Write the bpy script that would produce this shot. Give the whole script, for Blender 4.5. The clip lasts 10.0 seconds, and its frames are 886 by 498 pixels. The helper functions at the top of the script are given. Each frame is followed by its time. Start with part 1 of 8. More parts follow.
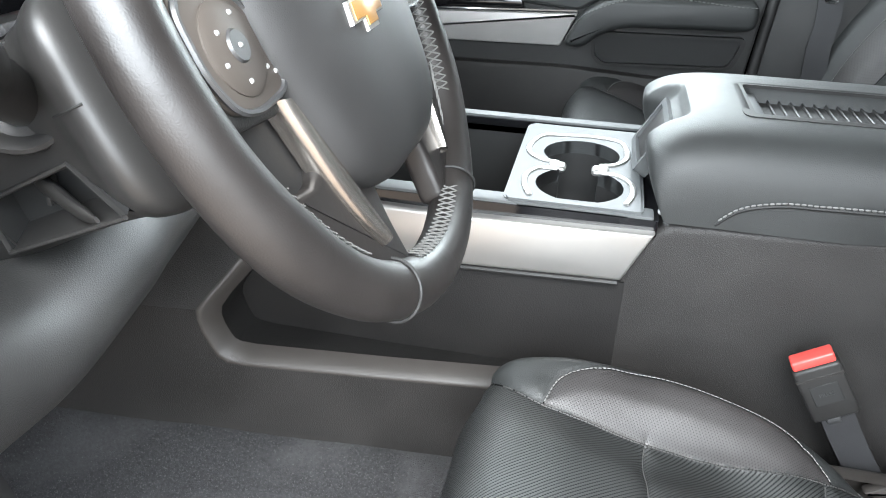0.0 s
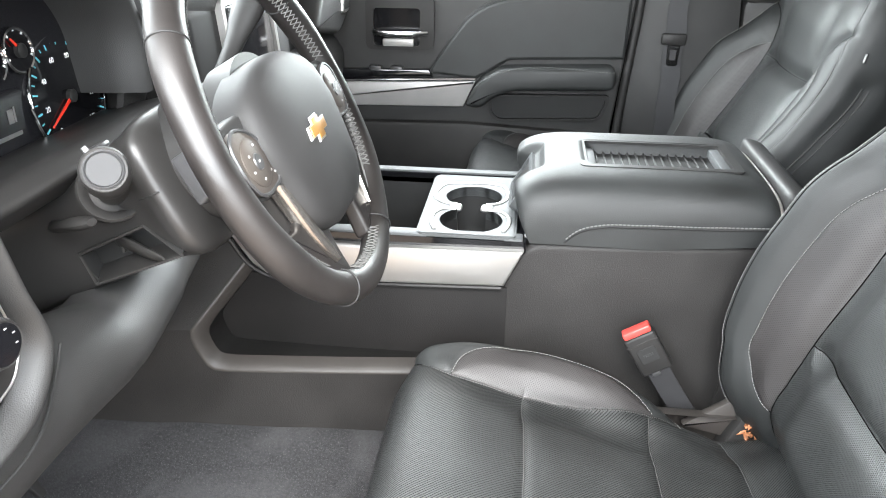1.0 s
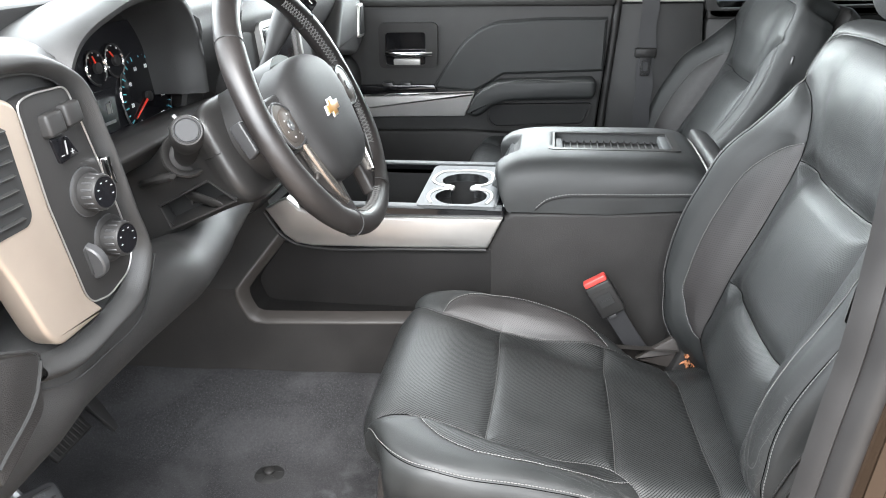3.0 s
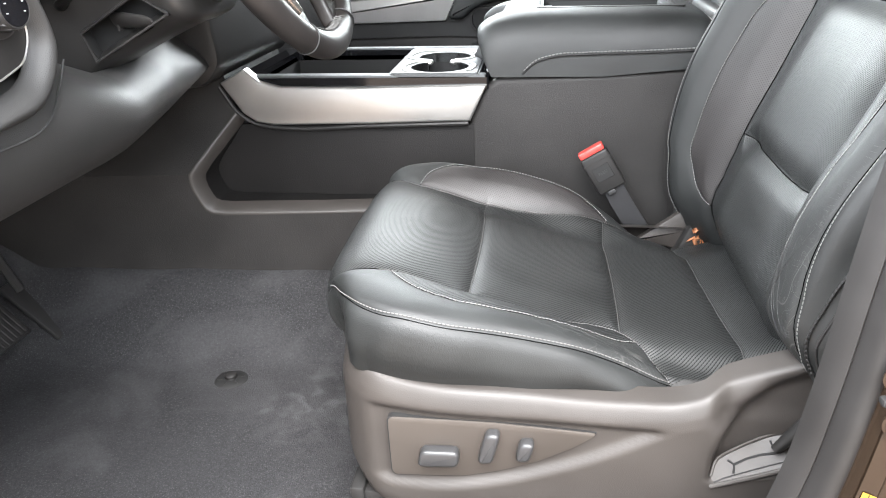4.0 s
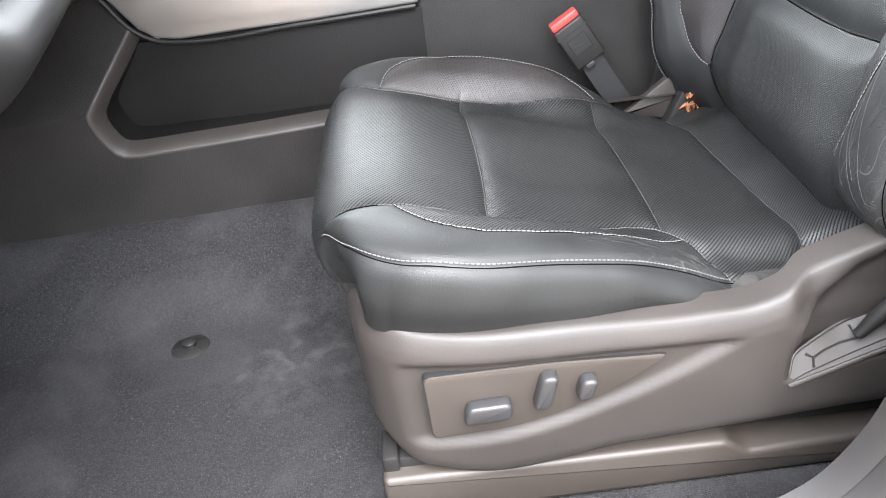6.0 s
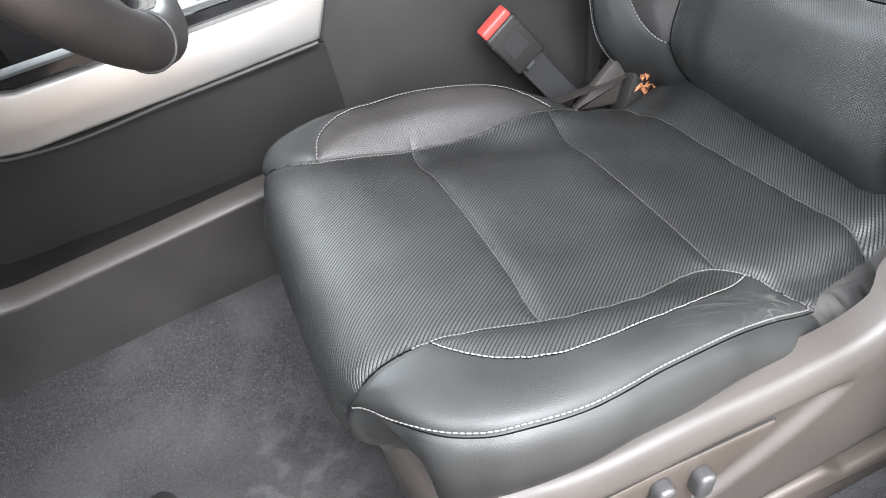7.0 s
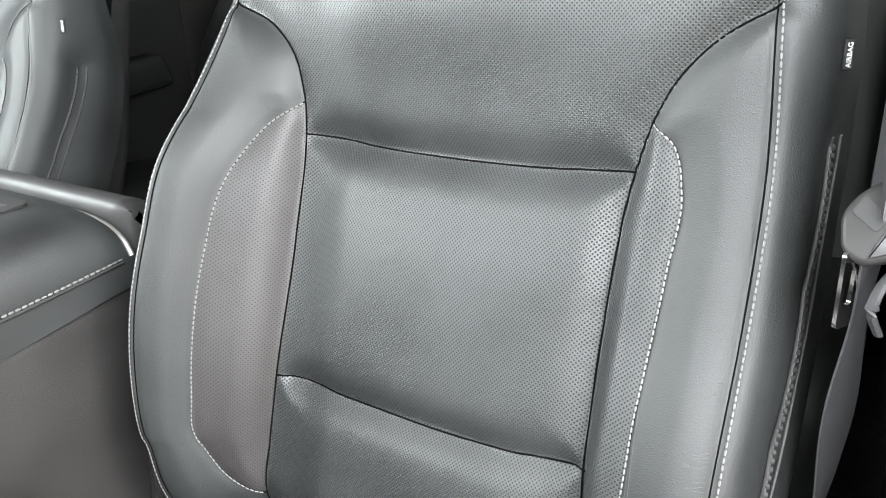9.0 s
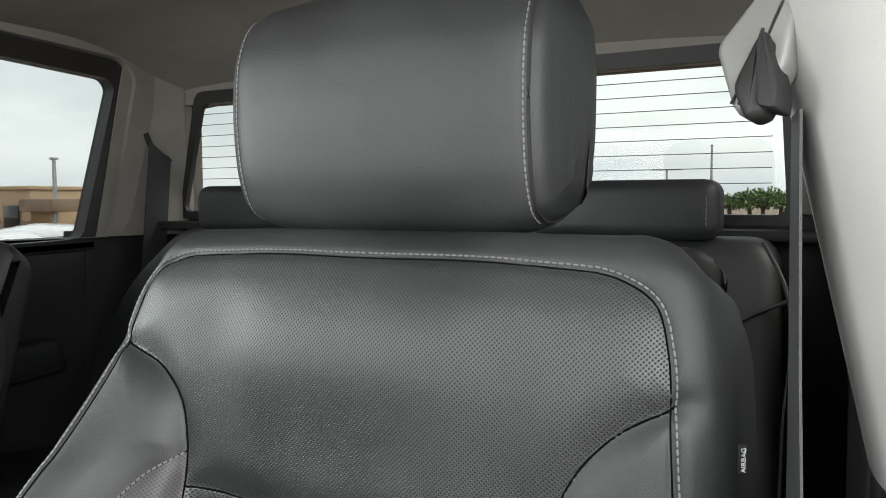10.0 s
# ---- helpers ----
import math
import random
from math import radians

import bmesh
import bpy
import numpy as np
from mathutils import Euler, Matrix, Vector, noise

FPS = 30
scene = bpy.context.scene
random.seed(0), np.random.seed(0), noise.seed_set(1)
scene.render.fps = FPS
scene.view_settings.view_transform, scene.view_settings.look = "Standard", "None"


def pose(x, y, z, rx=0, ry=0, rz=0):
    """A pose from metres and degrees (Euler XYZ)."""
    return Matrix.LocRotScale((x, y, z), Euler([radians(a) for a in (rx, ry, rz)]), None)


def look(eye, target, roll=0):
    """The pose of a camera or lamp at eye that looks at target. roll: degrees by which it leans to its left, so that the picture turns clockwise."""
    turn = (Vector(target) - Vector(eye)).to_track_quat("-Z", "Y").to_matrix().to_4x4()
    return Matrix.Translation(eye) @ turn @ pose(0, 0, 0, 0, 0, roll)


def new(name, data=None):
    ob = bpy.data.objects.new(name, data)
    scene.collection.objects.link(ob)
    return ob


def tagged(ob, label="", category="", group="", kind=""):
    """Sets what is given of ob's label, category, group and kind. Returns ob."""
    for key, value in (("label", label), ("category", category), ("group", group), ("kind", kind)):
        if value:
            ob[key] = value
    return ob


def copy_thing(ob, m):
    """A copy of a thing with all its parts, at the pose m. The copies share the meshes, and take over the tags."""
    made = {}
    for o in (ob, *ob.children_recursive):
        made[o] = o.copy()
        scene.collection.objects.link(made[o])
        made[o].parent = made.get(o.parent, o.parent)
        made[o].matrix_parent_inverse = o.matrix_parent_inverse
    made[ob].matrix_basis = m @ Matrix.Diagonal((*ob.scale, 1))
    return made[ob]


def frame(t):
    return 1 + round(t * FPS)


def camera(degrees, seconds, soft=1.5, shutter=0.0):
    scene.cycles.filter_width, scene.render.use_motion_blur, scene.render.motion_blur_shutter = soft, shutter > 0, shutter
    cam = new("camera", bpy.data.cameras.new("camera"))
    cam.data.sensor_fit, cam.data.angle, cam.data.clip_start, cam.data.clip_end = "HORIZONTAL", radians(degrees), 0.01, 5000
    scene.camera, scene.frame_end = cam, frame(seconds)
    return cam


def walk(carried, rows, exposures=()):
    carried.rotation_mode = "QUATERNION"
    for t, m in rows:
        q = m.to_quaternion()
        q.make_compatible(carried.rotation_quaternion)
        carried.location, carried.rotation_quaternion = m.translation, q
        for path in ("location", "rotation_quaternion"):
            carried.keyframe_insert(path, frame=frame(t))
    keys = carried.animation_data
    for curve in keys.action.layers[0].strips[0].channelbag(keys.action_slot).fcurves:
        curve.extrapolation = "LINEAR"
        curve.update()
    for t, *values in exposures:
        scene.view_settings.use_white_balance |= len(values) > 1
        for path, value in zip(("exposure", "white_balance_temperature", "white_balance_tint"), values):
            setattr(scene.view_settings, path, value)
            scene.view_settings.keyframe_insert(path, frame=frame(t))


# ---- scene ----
cam = camera(60.7, 10.0, soft=1.0)
PATH = [
    (0, (0.037, -0.493, 0.911), (-0.31, 1.24, -0.026), 2.0),
    (0.5, (0.043, -0.573, 0.977), (-0.148, 1.197, 0.066), 1.5),
    (1, (0.114, -0.814, 1.052), (-0.082, 0.989, 0.209), 0.7),
    (1.5, (0.173, -1.005, 1.07), (-0.052, 0.817, 0.277), 0.0),
    (2, (0.216, -1.136, 1.079), (-0.045, 0.689, 0.302), -0.6),
    (2.2, (0.219, -1.157, 1.078), (-0.05, 0.667, 0.305), -0.7),
    (3.3, (0.216, -1.104, 1.03), (-0.052, 0.725, 0.265), -1.4),
    (3.5, (0.22, -1.08, 0.973), (-0.046, 0.745, 0.199), -1.7),
    (3.6, (0.22, -1.068, 0.937), (-0.041, 0.756, 0.158), -1.7),
    (3.9, (0.22, -1.055, 0.827), (-0.026, 0.764, 0.032), -1.8),
    (4, (0.223, -1.055, 0.798), (-0.022, 0.761, -0.002), -1.8),
    (4.5, (0.23, -1.05, 0.729), (0.001, 0.745, -0.122), -1.9),
    (5, (0.236, -1.046, 0.726), (0.031, 0.732, -0.166), -2.4),
    (5.2, (0.229, -1.042, 0.729), (0.046, 0.726, -0.189), -2.9),
    (6.3, (0.013, -0.784, 0.797), (0.114, 0.843, -0.362), -9.7),
    (6.5, (-0.016, -0.721, 0.814), (0.147, 0.872, -0.385), -11.4),
    (7, (-0.031, -0.613, 0.834), (0.301, 0.901, -0.431), -15.2),
    (7.5, (0.02, -0.528, 0.832), (0.552, 0.895, -0.47), -17.4),
    (8, (0.087, -0.486, 0.834), (0.994, 1.006, -0.461), -14.9),
    (8.5, (0.093, -0.413, 0.849), (1.421, 0.906, -0.257), -8.4),
    (8.7, (0.089, -0.385, 0.872), (1.552, 0.844, -0.165), -6.8),
    (9, (0.111, -0.349, 0.882), (1.743, 0.796, 0.015), -4.2),
    (9.2, (0.124, -0.341, 0.890), (1.856, 0.761, 0.173), -2.7),
    (9.5, (0.140, -0.339, 0.913), (1.979, 0.705, 0.408), -1.2),
    (10, (0.158, -0.339, 0.953), (2.080, 0.666, 0.810), -0.2),
]
K = 0.92  # metres for one unit of the plan
walk(cam, [(t, look([K * v for v in eye], [K * v for v in target], roll)) for t, eye, target, roll in PATH],
     exposures=[(0, 2.48, 6150, 8), (0.5, 2.38, 6200, 8.3), (1.0, 2.64, 6400, 10), (1.5, 2.2, 6430, 10.3), (2.0, 2.07, 6450, 10.5), (3.5, 2.17, 6300, 11), (4.0, 2.4, 6400, 12), (4.5, 2.36, 6450, 14), (5.2, 2.3, 6400, 14.5), (6.5, 2.44, 6250, 13),
                (7.5, 2.62, 6300, 11.5), (8.1, 2.86, 6450, 10), (8.6, 2.95, 6450, 10), (9.1, 2.92, 6500, 9.5), (9.6, 2.26, 6530, 9.2), (10, 1.68, 6620, 9.2)])

# ---- world and sun: an overcast day ----
world = bpy.data.worlds.new("overcast")
scene.world = world
world.use_nodes = True
wn, wl = world.node_tree.nodes, world.node_tree.links
wn.clear()
sky = wn.new("ShaderNodeTexSky")
sky.sky_type, sky.sun_disc = "NISHITA", False
sky.sun_elevation, sky.sun_rotation = radians(58), radians(200)
sky.air_density, sky.dust_density = 1.5, 4.0
co = wn.new("ShaderNodeTexCoord")
cl = wn.new("ShaderNodeTexNoise")
cl.inputs["Scale"].default_value, cl.inputs["Detail"].default_value, cl.inputs["Roughness"].default_value = 2.2, 5, 0.55
mp = wn.new("ShaderNodeMapping")
mp.inputs["Scale"].default_value = (1, 1, 3.2)
rampw = wn.new("ShaderNodeValToRGB")
rampw.color_ramp.elements[0].position, rampw.color_ramp.elements[0].color = 0.35, (7.0, 7.4, 7.8, 1)
rampw.color_ramp.elements[1].position, rampw.color_ramp.elements[1].color = 0.68, (11.2, 11.4, 11.4, 1)
mixw = wn.new("ShaderNodeMix")
mixw.data_type = "RGBA"
mixw.inputs["Factor"].default_value = 0.85
bg = wn.new("ShaderNodeBackground")
bg.inputs["Strength"].default_value = 0.15
wo = wn.new("ShaderNodeOutputWorld")
wl.new(co.outputs["Generated"], mp.inputs["Vector"])
wl.new(mp.outputs["Vector"], cl.inputs["Vector"])
wl.new(cl.outputs["Fac"], rampw.inputs["Fac"])
wl.new(sky.outputs["Color"], mixw.inputs["A"])
wl.new(rampw.outputs["Color"], mixw.inputs["B"])
wl.new(mixw.outputs["Result"], bg.inputs["Color"])
wl.new(bg.outputs["Background"], wo.inputs["Surface"])

sun = new("sun", bpy.data.lights.new("sun", "SUN"))
sun.data.energy, sun.data.angle, sun.data.color = 1.9, radians(40), (1.0, 0.96, 0.9)
sun.matrix_world = look((1.8, -6.8, 8.2), (0, 0, 0))


def sky_window(name, place, toward, wide, high, power):
    """The sky's light through one opening of the cab."""
    a = new(name, bpy.data.lights.new(name, "AREA"))
    a.data.shape, a.data.size, a.data.size_y, a.data.energy, a.data.color = "RECTANGLE", K * wide, K * high, power, (0.94, 0.98, 1.0)
    a.matrix_world = look([K * v for v in place], [K * v for v in toward])
    return a


sky_window("windscreen_light", (-0.86, 0.53, 1.16), (-0.1, 0.53, 0.3), 1.5, 0.62, 7.0)
sky_window("open_door_light", (-0.10, -0.68, 1.08), (0.10, 0.25, 0.30), 1.2, 0.6, 6.4)
sky_window("far_window_light", (-0.12, 1.40, 1.08), (0.0, 0.5, 0.6), 0.90, 0.36, 6.0)


# ---- materials ----
def mat(name, color, rough=0.5, metal=0.0, grain=0.0, grain_size=0.002, bump=0.15, blot=0.0, blot_size=0.08, spec=0.5, coat=0.0, cells=False):
    """A surface with fine relief of grain_size and slower blotches of blot_size."""
    m = bpy.data.materials.new(name)
    m.use_nodes = True
    n, l = m.node_tree.nodes, m.node_tree.links
    b = n["Principled BSDF"]
    b.inputs["Base Color"].default_value = (*color, 1)
    b.inputs["Roughness"].default_value, b.inputs["Metallic"].default_value = rough, metal
    b.inputs["Specular IOR Level"].default_value, b.inputs["Coat Weight"].default_value = spec, coat
    tc = n.new("ShaderNodeTexCoord")
    if blot:
        t = n.new("ShaderNodeTexNoise")
        t.inputs["Scale"].default_value, t.inputs["Detail"].default_value = 1 / blot_size, 6
        r = n.new("ShaderNodeMapRange")
        r.inputs["From Min"].default_value, r.inputs["From Max"].default_value = 0.3, 0.7
        r.inputs["To Min"].default_value, r.inputs["To Max"].default_value = 1 - blot, 1 + blot
        x = n.new("ShaderNodeMix")
        x.data_type, x.blend_type = "RGBA", "MULTIPLY"
        x.inputs["Factor"].default_value = 1
        x.inputs["A"].default_value = (*color, 1)
        l.new(tc.outputs["Object"], t.inputs["Vector"])
        l.new(t.outputs["Fac"], r.inputs["Value"])
        l.new(r.outputs["Result"], x.inputs["B"])
        l.new(x.outputs["Result"], b.inputs["Base Color"])
        r2 = n.new("ShaderNodeMapRange")
        r2.inputs["From Min"].default_value, r2.inputs["From Max"].default_value = 0.3, 0.7
        r2.inputs["To Min"].default_value, r2.inputs["To Max"].default_value = rough * (1 - blot * 0.4), rough * (1 + blot * 0.4)
        l.new(t.outputs["Fac"], r2.inputs["Value"])
        l.new(r2.outputs["Result"], b.inputs["Roughness"])
    if grain:
        if cells:
            g = n.new("ShaderNodeTexVoronoi")
            g.feature = "DISTANCE_TO_EDGE"
            out = g.outputs["Distance"]
        else:
            g = n.new("ShaderNodeTexNoise")
            g.inputs["Detail"].default_value = 3
            out = g.outputs["Fac"]
        g.inputs["Scale"].default_value = 1 / grain_size
        l.new(tc.outputs["Object"], g.inputs["Vector"])
        bp = n.new("ShaderNodeBump")
        bp.inputs["Strength"].default_value, bp.inputs["Distance"].default_value = bump, grain
        l.new(out, bp.inputs["Height"])
        l.new(bp.outputs["Normal"], b.inputs["Normal"])
    return m


def leather(name, color, rough, pitch=0.0, depth=0.0, wear=0.3, wide=(0.8, 1.9), gloss_of=(0.34, 0.20), rib=(1.0, 1.0), bump=0.26):
    """Upholstery leather: pebbled grain, soft creases, and where pitch is given rows of small perforations along the panel."""
    m = mat(name, color, rough, grain=0.0007, grain_size=0.0017, bump=bump, blot=wear, blot_size=0.12, cells=True, spec=0.48)
    n, l = m.node_tree.nodes, m.node_tree.links
    b = n["Principled BSDF"]
    tc = n.new("ShaderNodeTexCoord")
    big = n.new("ShaderNodeTexNoise")
    big.inputs["Scale"].default_value, big.inputs["Detail"].default_value = 22, 4
    big.inputs["Distortion"].default_value = 1.2
    bp2 = n.new("ShaderNodeBump")
    bp2.inputs["Strength"].default_value, bp2.inputs["Distance"].default_value = 0.15, 0.003
    l.new(tc.outputs["Object"], big.inputs["Vector"])
    l.new(big.outputs["Fac"], bp2.inputs["Height"])
    prev = b.inputs["Normal"].links[0].from_socket
    fine = prev.node
    l.new(bp2.outputs["Normal"], fine.inputs["Normal"])
    if pitch:
        sep = n.new("ShaderNodeSeparateXYZ")
        rot = n.new("ShaderNodeMapping")
        rot.inputs["Rotation"].default_value = (0, 0, radians(45))
        l.new(tc.outputs["UV"], rot.inputs["Vector"])
        l.new(rot.outputs["Vector"], sep.inputs["Vector"])

        def wave(sock, weight):
            a = n.new("ShaderNodeMath")
            a.operation = "MULTIPLY"
            a.inputs[1].default_value = 2 * math.pi / pitch
            s = n.new("ShaderNodeMath")
            s.operation = "SINE"
            l.new(sock, a.inputs[0])
            l.new(a.outputs[0], s.inputs[0])
            w = n.new("ShaderNodeMath")
            w.operation, w.inputs[1].default_value = "MULTIPLY", weight
            l.new(s.outputs[0], w.inputs[0])
            return w.outputs[0]

        add = n.new("ShaderNodeMath")
        add.operation = "ADD"
        l.new(wave(sep.outputs["X"], rib[0]), add.inputs[0])
        l.new(wave(sep.outputs["Y"], rib[1]), add.inputs[1])
        hole = n.new("ShaderNodeMapRange")
        hole.inputs["From Min"].default_value, hole.inputs["From Max"].default_value = wide
        l.new(add.outputs[0], hole.inputs["Value"])
        inv = n.new("ShaderNodeMath")
        inv.operation = "SUBTRACT"
        inv.inputs[0].default_value = 1
        l.new(hole.outputs["Result"], inv.inputs[1])
        bp3 = n.new("ShaderNodeBump")
        bp3.inputs["Strength"].default_value, bp3.inputs["Distance"].default_value = 1.0, depth
        l.new(inv.outputs[0], bp3.inputs["Height"])
        l.new(bp2.outputs["Normal"], bp3.inputs["Normal"])
        l.new(bp3.outputs["Normal"], fine.inputs["Normal"])
        src = b.inputs["Base Color"].links[0].from_socket
        dark = n.new("ShaderNodeMix")
        dark.data_type = "RGBA"
        dark.inputs["B"].default_value = (0.004, 0.004, 0.004, 1)
        l.new(src, dark.inputs["A"])
        soft = n.new("ShaderNodeMath")
        soft.operation, soft.inputs[1].default_value = "MULTIPLY", 0.62
        l.new(hole.outputs["Result"], soft.inputs[0])
        l.new(soft.outputs[0], dark.inputs["Factor"])
        l.new(dark.outputs["Result"], b.inputs["Base Color"])
        gloss = n.new("ShaderNodeMath")
        gloss.operation, gloss.inputs[1].default_value, gloss.inputs[2].default_value = "MULTIPLY_ADD", *gloss_of
        l.new(inv.outputs[0], gloss.inputs[0])
        l.new(gloss.outputs[0], b.inputs["Specular IOR Level"])
    return m


LEATHER = leather("black_leather", (0.0185, 0.0198, 0.0198), 0.54, bump=0.36)
WRINKLE = mat("rubbed_leather_crease", (0.036, 0.0365, 0.036), 0.55, grain=0.0003, grain_size=0.001, blot=0.3, blot_size=0.02)
WORN = leather("worn_black_leather", (0.0185, 0.0198, 0.0198), 0.54, bump=0.36)
PERF = leather("perforated_leather", (0.0255, 0.0272, 0.0272), 0.45, 0.0023, 0.00025, 0.3, (0.2, 1.7), (0.46, 0.14), (0.92, 1.08), bump=0.13)
PERFC = leather("ribbed_perforated_leather", (0.0225, 0.0238, 0.0238), 0.50, 0.0029, 0.00024, 0.3, (-0.1, 1.6), (0.52, 0.10), (1.72, 0.36), bump=0.17)
PERF2 = leather("perforated_leather_grey", (0.0275, 0.0253, 0.0252), 0.50, 0.0024, 0.00012)


def creases(m, spots):
    """Pale crease lines where the leather is sat on and rubbed, round a few spots (place, reach)."""
    n, l = m.node_tree.nodes, m.node_tree.links
    b = n["Principled BSDF"]
    tc = n.new("ShaderNodeTexCoord")
    warp = n.new("ShaderNodeTexNoise")
    warp.inputs["Scale"].default_value, warp.inputs["Detail"].default_value = 18, 3
    off = n.new("ShaderNodeVectorMath")
    off.operation = "MULTIPLY_ADD"
    off.inputs[1].default_value = (0.05, 0.05, 0.05)
    stretch = n.new("ShaderNodeMapping")
    stretch.inputs["Scale"].default_value = (1.0, 1.5, 0.55)
    l.new(tc.outputs["Object"], warp.inputs["Vector"])
    l.new(warp.outputs["Color"], off.inputs[0])
    l.new(tc.outputs["Object"], off.inputs[2])
    l.new(tc.outputs["Object"], stretch.inputs["Vector"])
    lines = []
    for scale, width in ((17, 0.010), (31, 0.008), (55, 0.010)):
        v = n.new("ShaderNodeTexNoise")
        v.inputs["Scale"].default_value, v.inputs["Detail"].default_value, v.inputs["Distortion"].default_value = scale, 1, 0.6
        a = n.new("ShaderNodeMath")
        a.operation, a.inputs[1].default_value = "SUBTRACT", 0.5
        c = n.new("ShaderNodeMath")
        c.operation = "ABSOLUTE"
        r = n.new("ShaderNodeMapRange")
        r.inputs["From Min"].default_value, r.inputs["From Max"].default_value = 0.0, width
        r.inputs["To Min"].default_value, r.inputs["To Max"].default_value = 1, 0
        l.new(stretch.outputs["Vector"], v.inputs["Vector"])
        l.new(v.outputs["Fac"], a.inputs[0])
        l.new(a.outputs[0], c.inputs[0])
        l.new(c.outputs[0], r.inputs["Value"])
        lines.append(r.outputs["Result"])
    m1, line = n.new("ShaderNodeMath"), n.new("ShaderNodeMath")
    m1.operation = line.operation = "MAXIMUM"
    l.new(lines[0], m1.inputs[0])
    l.new(lines[1], m1.inputs[1])
    l.new(m1.outputs[0], line.inputs[0])
    l.new(lines[2], line.inputs[1])
    total = None
    for place, reach in spots:
        d = n.new("ShaderNodeVectorMath")
        d.operation = "DISTANCE"
        d.inputs[1].default_value = [K * c for c in place]
        f = n.new("ShaderNodeMapRange")
        f.inputs["From Min"].default_value, f.inputs["From Max"].default_value = reach * 0.35, reach
        f.inputs["To Min"].default_value, f.inputs["To Max"].default_value = 0.34, 0
        l.new(off.outputs["Vector"], d.inputs[0])
        l.new(d.outputs["Value"], f.inputs["Value"])
        if total is None:
            total = f.outputs["Result"]
        else:
            mx = n.new("ShaderNodeMath")
            mx.operation = "MAXIMUM"
            l.new(total, mx.inputs[0])
            l.new(f.outputs["Result"], mx.inputs[1])
            total = mx.outputs[0]
    both = n.new("ShaderNodeMath")
    both.operation = "MULTIPLY"
    l.new(total, both.inputs[0])
    l.new(line.outputs[0], both.inputs[1])
    x = n.new("ShaderNodeMix")
    x.data_type = "RGBA"
    x.inputs["B"].default_value = (0.16, 0.155, 0.15, 1)
    l.new(b.inputs["Base Color"].links[0].from_socket, x.inputs["A"])
    l.new(both.outputs[0], x.inputs["Factor"])
    l.new(x.outputs["Result"], b.inputs["Base Color"])


creases(WORN, [((0.37, -0.235, 0.315), 0.10), ((0.50, -0.245, 0.40), 0.14)])
RIM = leather("wheel_leather", (0.0135, 0.0118, 0.0112), 0.42, wear=0.6, bump=0.12)
VINYL = mat("dash_vinyl", (0.029, 0.0287, 0.0284), 0.50, grain=0.0008, grain_size=0.0019, bump=0.4, blot=0.15, cells=True, spec=0.4)
PLASTIC = mat("dark_grained_plastic", (0.0215, 0.0202, 0.0195), 0.50, grain=0.0010, grain_size=0.0020, bump=0.6, blot=0.2, cells=True, spec=0.3)
SEATPLASTIC = mat("seat_side_plastic", (0.038, 0.0335, 0.0305), 0.50, grain=0.0005, grain_size=0.0015, bump=0.32, blot=0.12, cells=True)
# matt pocket surface, coloured darker than the body to carry the pocket's shade
RECESS = mat("matt_shaded_lining", (0.0115, 0.0108, 0.0105), 0.7, grain=0.0008, grain_size=0.0018, bump=0.5, blot=0.25, spec=0.2)
COLUMN = mat("satin_column_plastic", (0.0215, 0.0207, 0.0202), 0.40, grain=0.0004, grain_size=0.0016, blot=0.12, spec=0.42)
BACKDARK = mat("grey_cap_plastic", (0.030, 0.030, 0.031), 0.65, spec=0.2, blot=0.1)
HUBSKIN = mat("airbag_cover_skin", (0.022, 0.0215, 0.0215), 0.58, grain=0.0003, grain_size=0.0011, bump=0.3, blot=0.2, cells=True, spec=0.28)
SMOOTH = mat("smooth_dark_plastic", (0.020, 0.0193, 0.0189), 0.46, grain=0.0005, grain_size=0.0022, blot=0.14, spec=0.28)
PANEL = mat("switch_panel_plastic", (0.054, 0.046, 0.040), 0.45, grain=0.0002, grain_size=0.0008, blot=0.1)
BUTTON = mat("switch_plastic", (0.036, 0.036, 0.037), 0.35, grain=0.0001, grain_size=0.001, blot=0.1)
SEAM_SHADE = mat("seam_shadow_cord", (0.0025, 0.0025, 0.0025), 0.95, blot=0.1, spec=0.05)
BLACK = mat("matt_black", (0.011, 0.011, 0.011), 0.7, grain=0.0002, grain_size=0.002, blot=0.2)
GLOSS = mat("gloss_black", (0.006, 0.006, 0.007), 0.08, blot=0.1)
SCREEN = mat("cluster_lens", (0.012, 0.012, 0.014), 0.12, blot=0.1)
RUBBER = mat("rubber_seal", (0.017, 0.0162, 0.016), 0.55, grain=0.0004, grain_size=0.003, blot=0.25)
TRIM = mat("brushed_silver_trim", (0.42, 0.41, 0.40), 0.42, 0.35, grain=0.0001, grain_size=0.003, blot=0.08)
SATIN = mat("satin_nickel_trim", (0.45, 0.44, 0.425), 0.36, 0.8, grain=0.0001, grain_size=0.003, blot=0.06)
BEZEL = mat("warm_satin_bezel", (0.52, 0.435, 0.36), 0.36, 0.7, grain=0.0001, grain_size=0.003, blot=0.06)
SPOKE = mat("dark_satin_spoke", (0.40, 0.37, 0.34), 0.24, 0.95, grain=0.0001, grain_size=0.003, blot=0.08)
CHROME = mat("chrome", (0.75, 0.75, 0.76), 0.10, 1.0, blot=0.05)
BACKPLASTIC = mat("grey_tray_plastic", (0.088, 0.093, 0.095), 0.52, grain=0.0002, grain_size=0.001, blot=0.1, spec=0.22)
RED = mat("red_plastic", (0.55, 0.06, 0.05), 0.4, grain=0.0001, grain_size=0.002, blot=0.1)
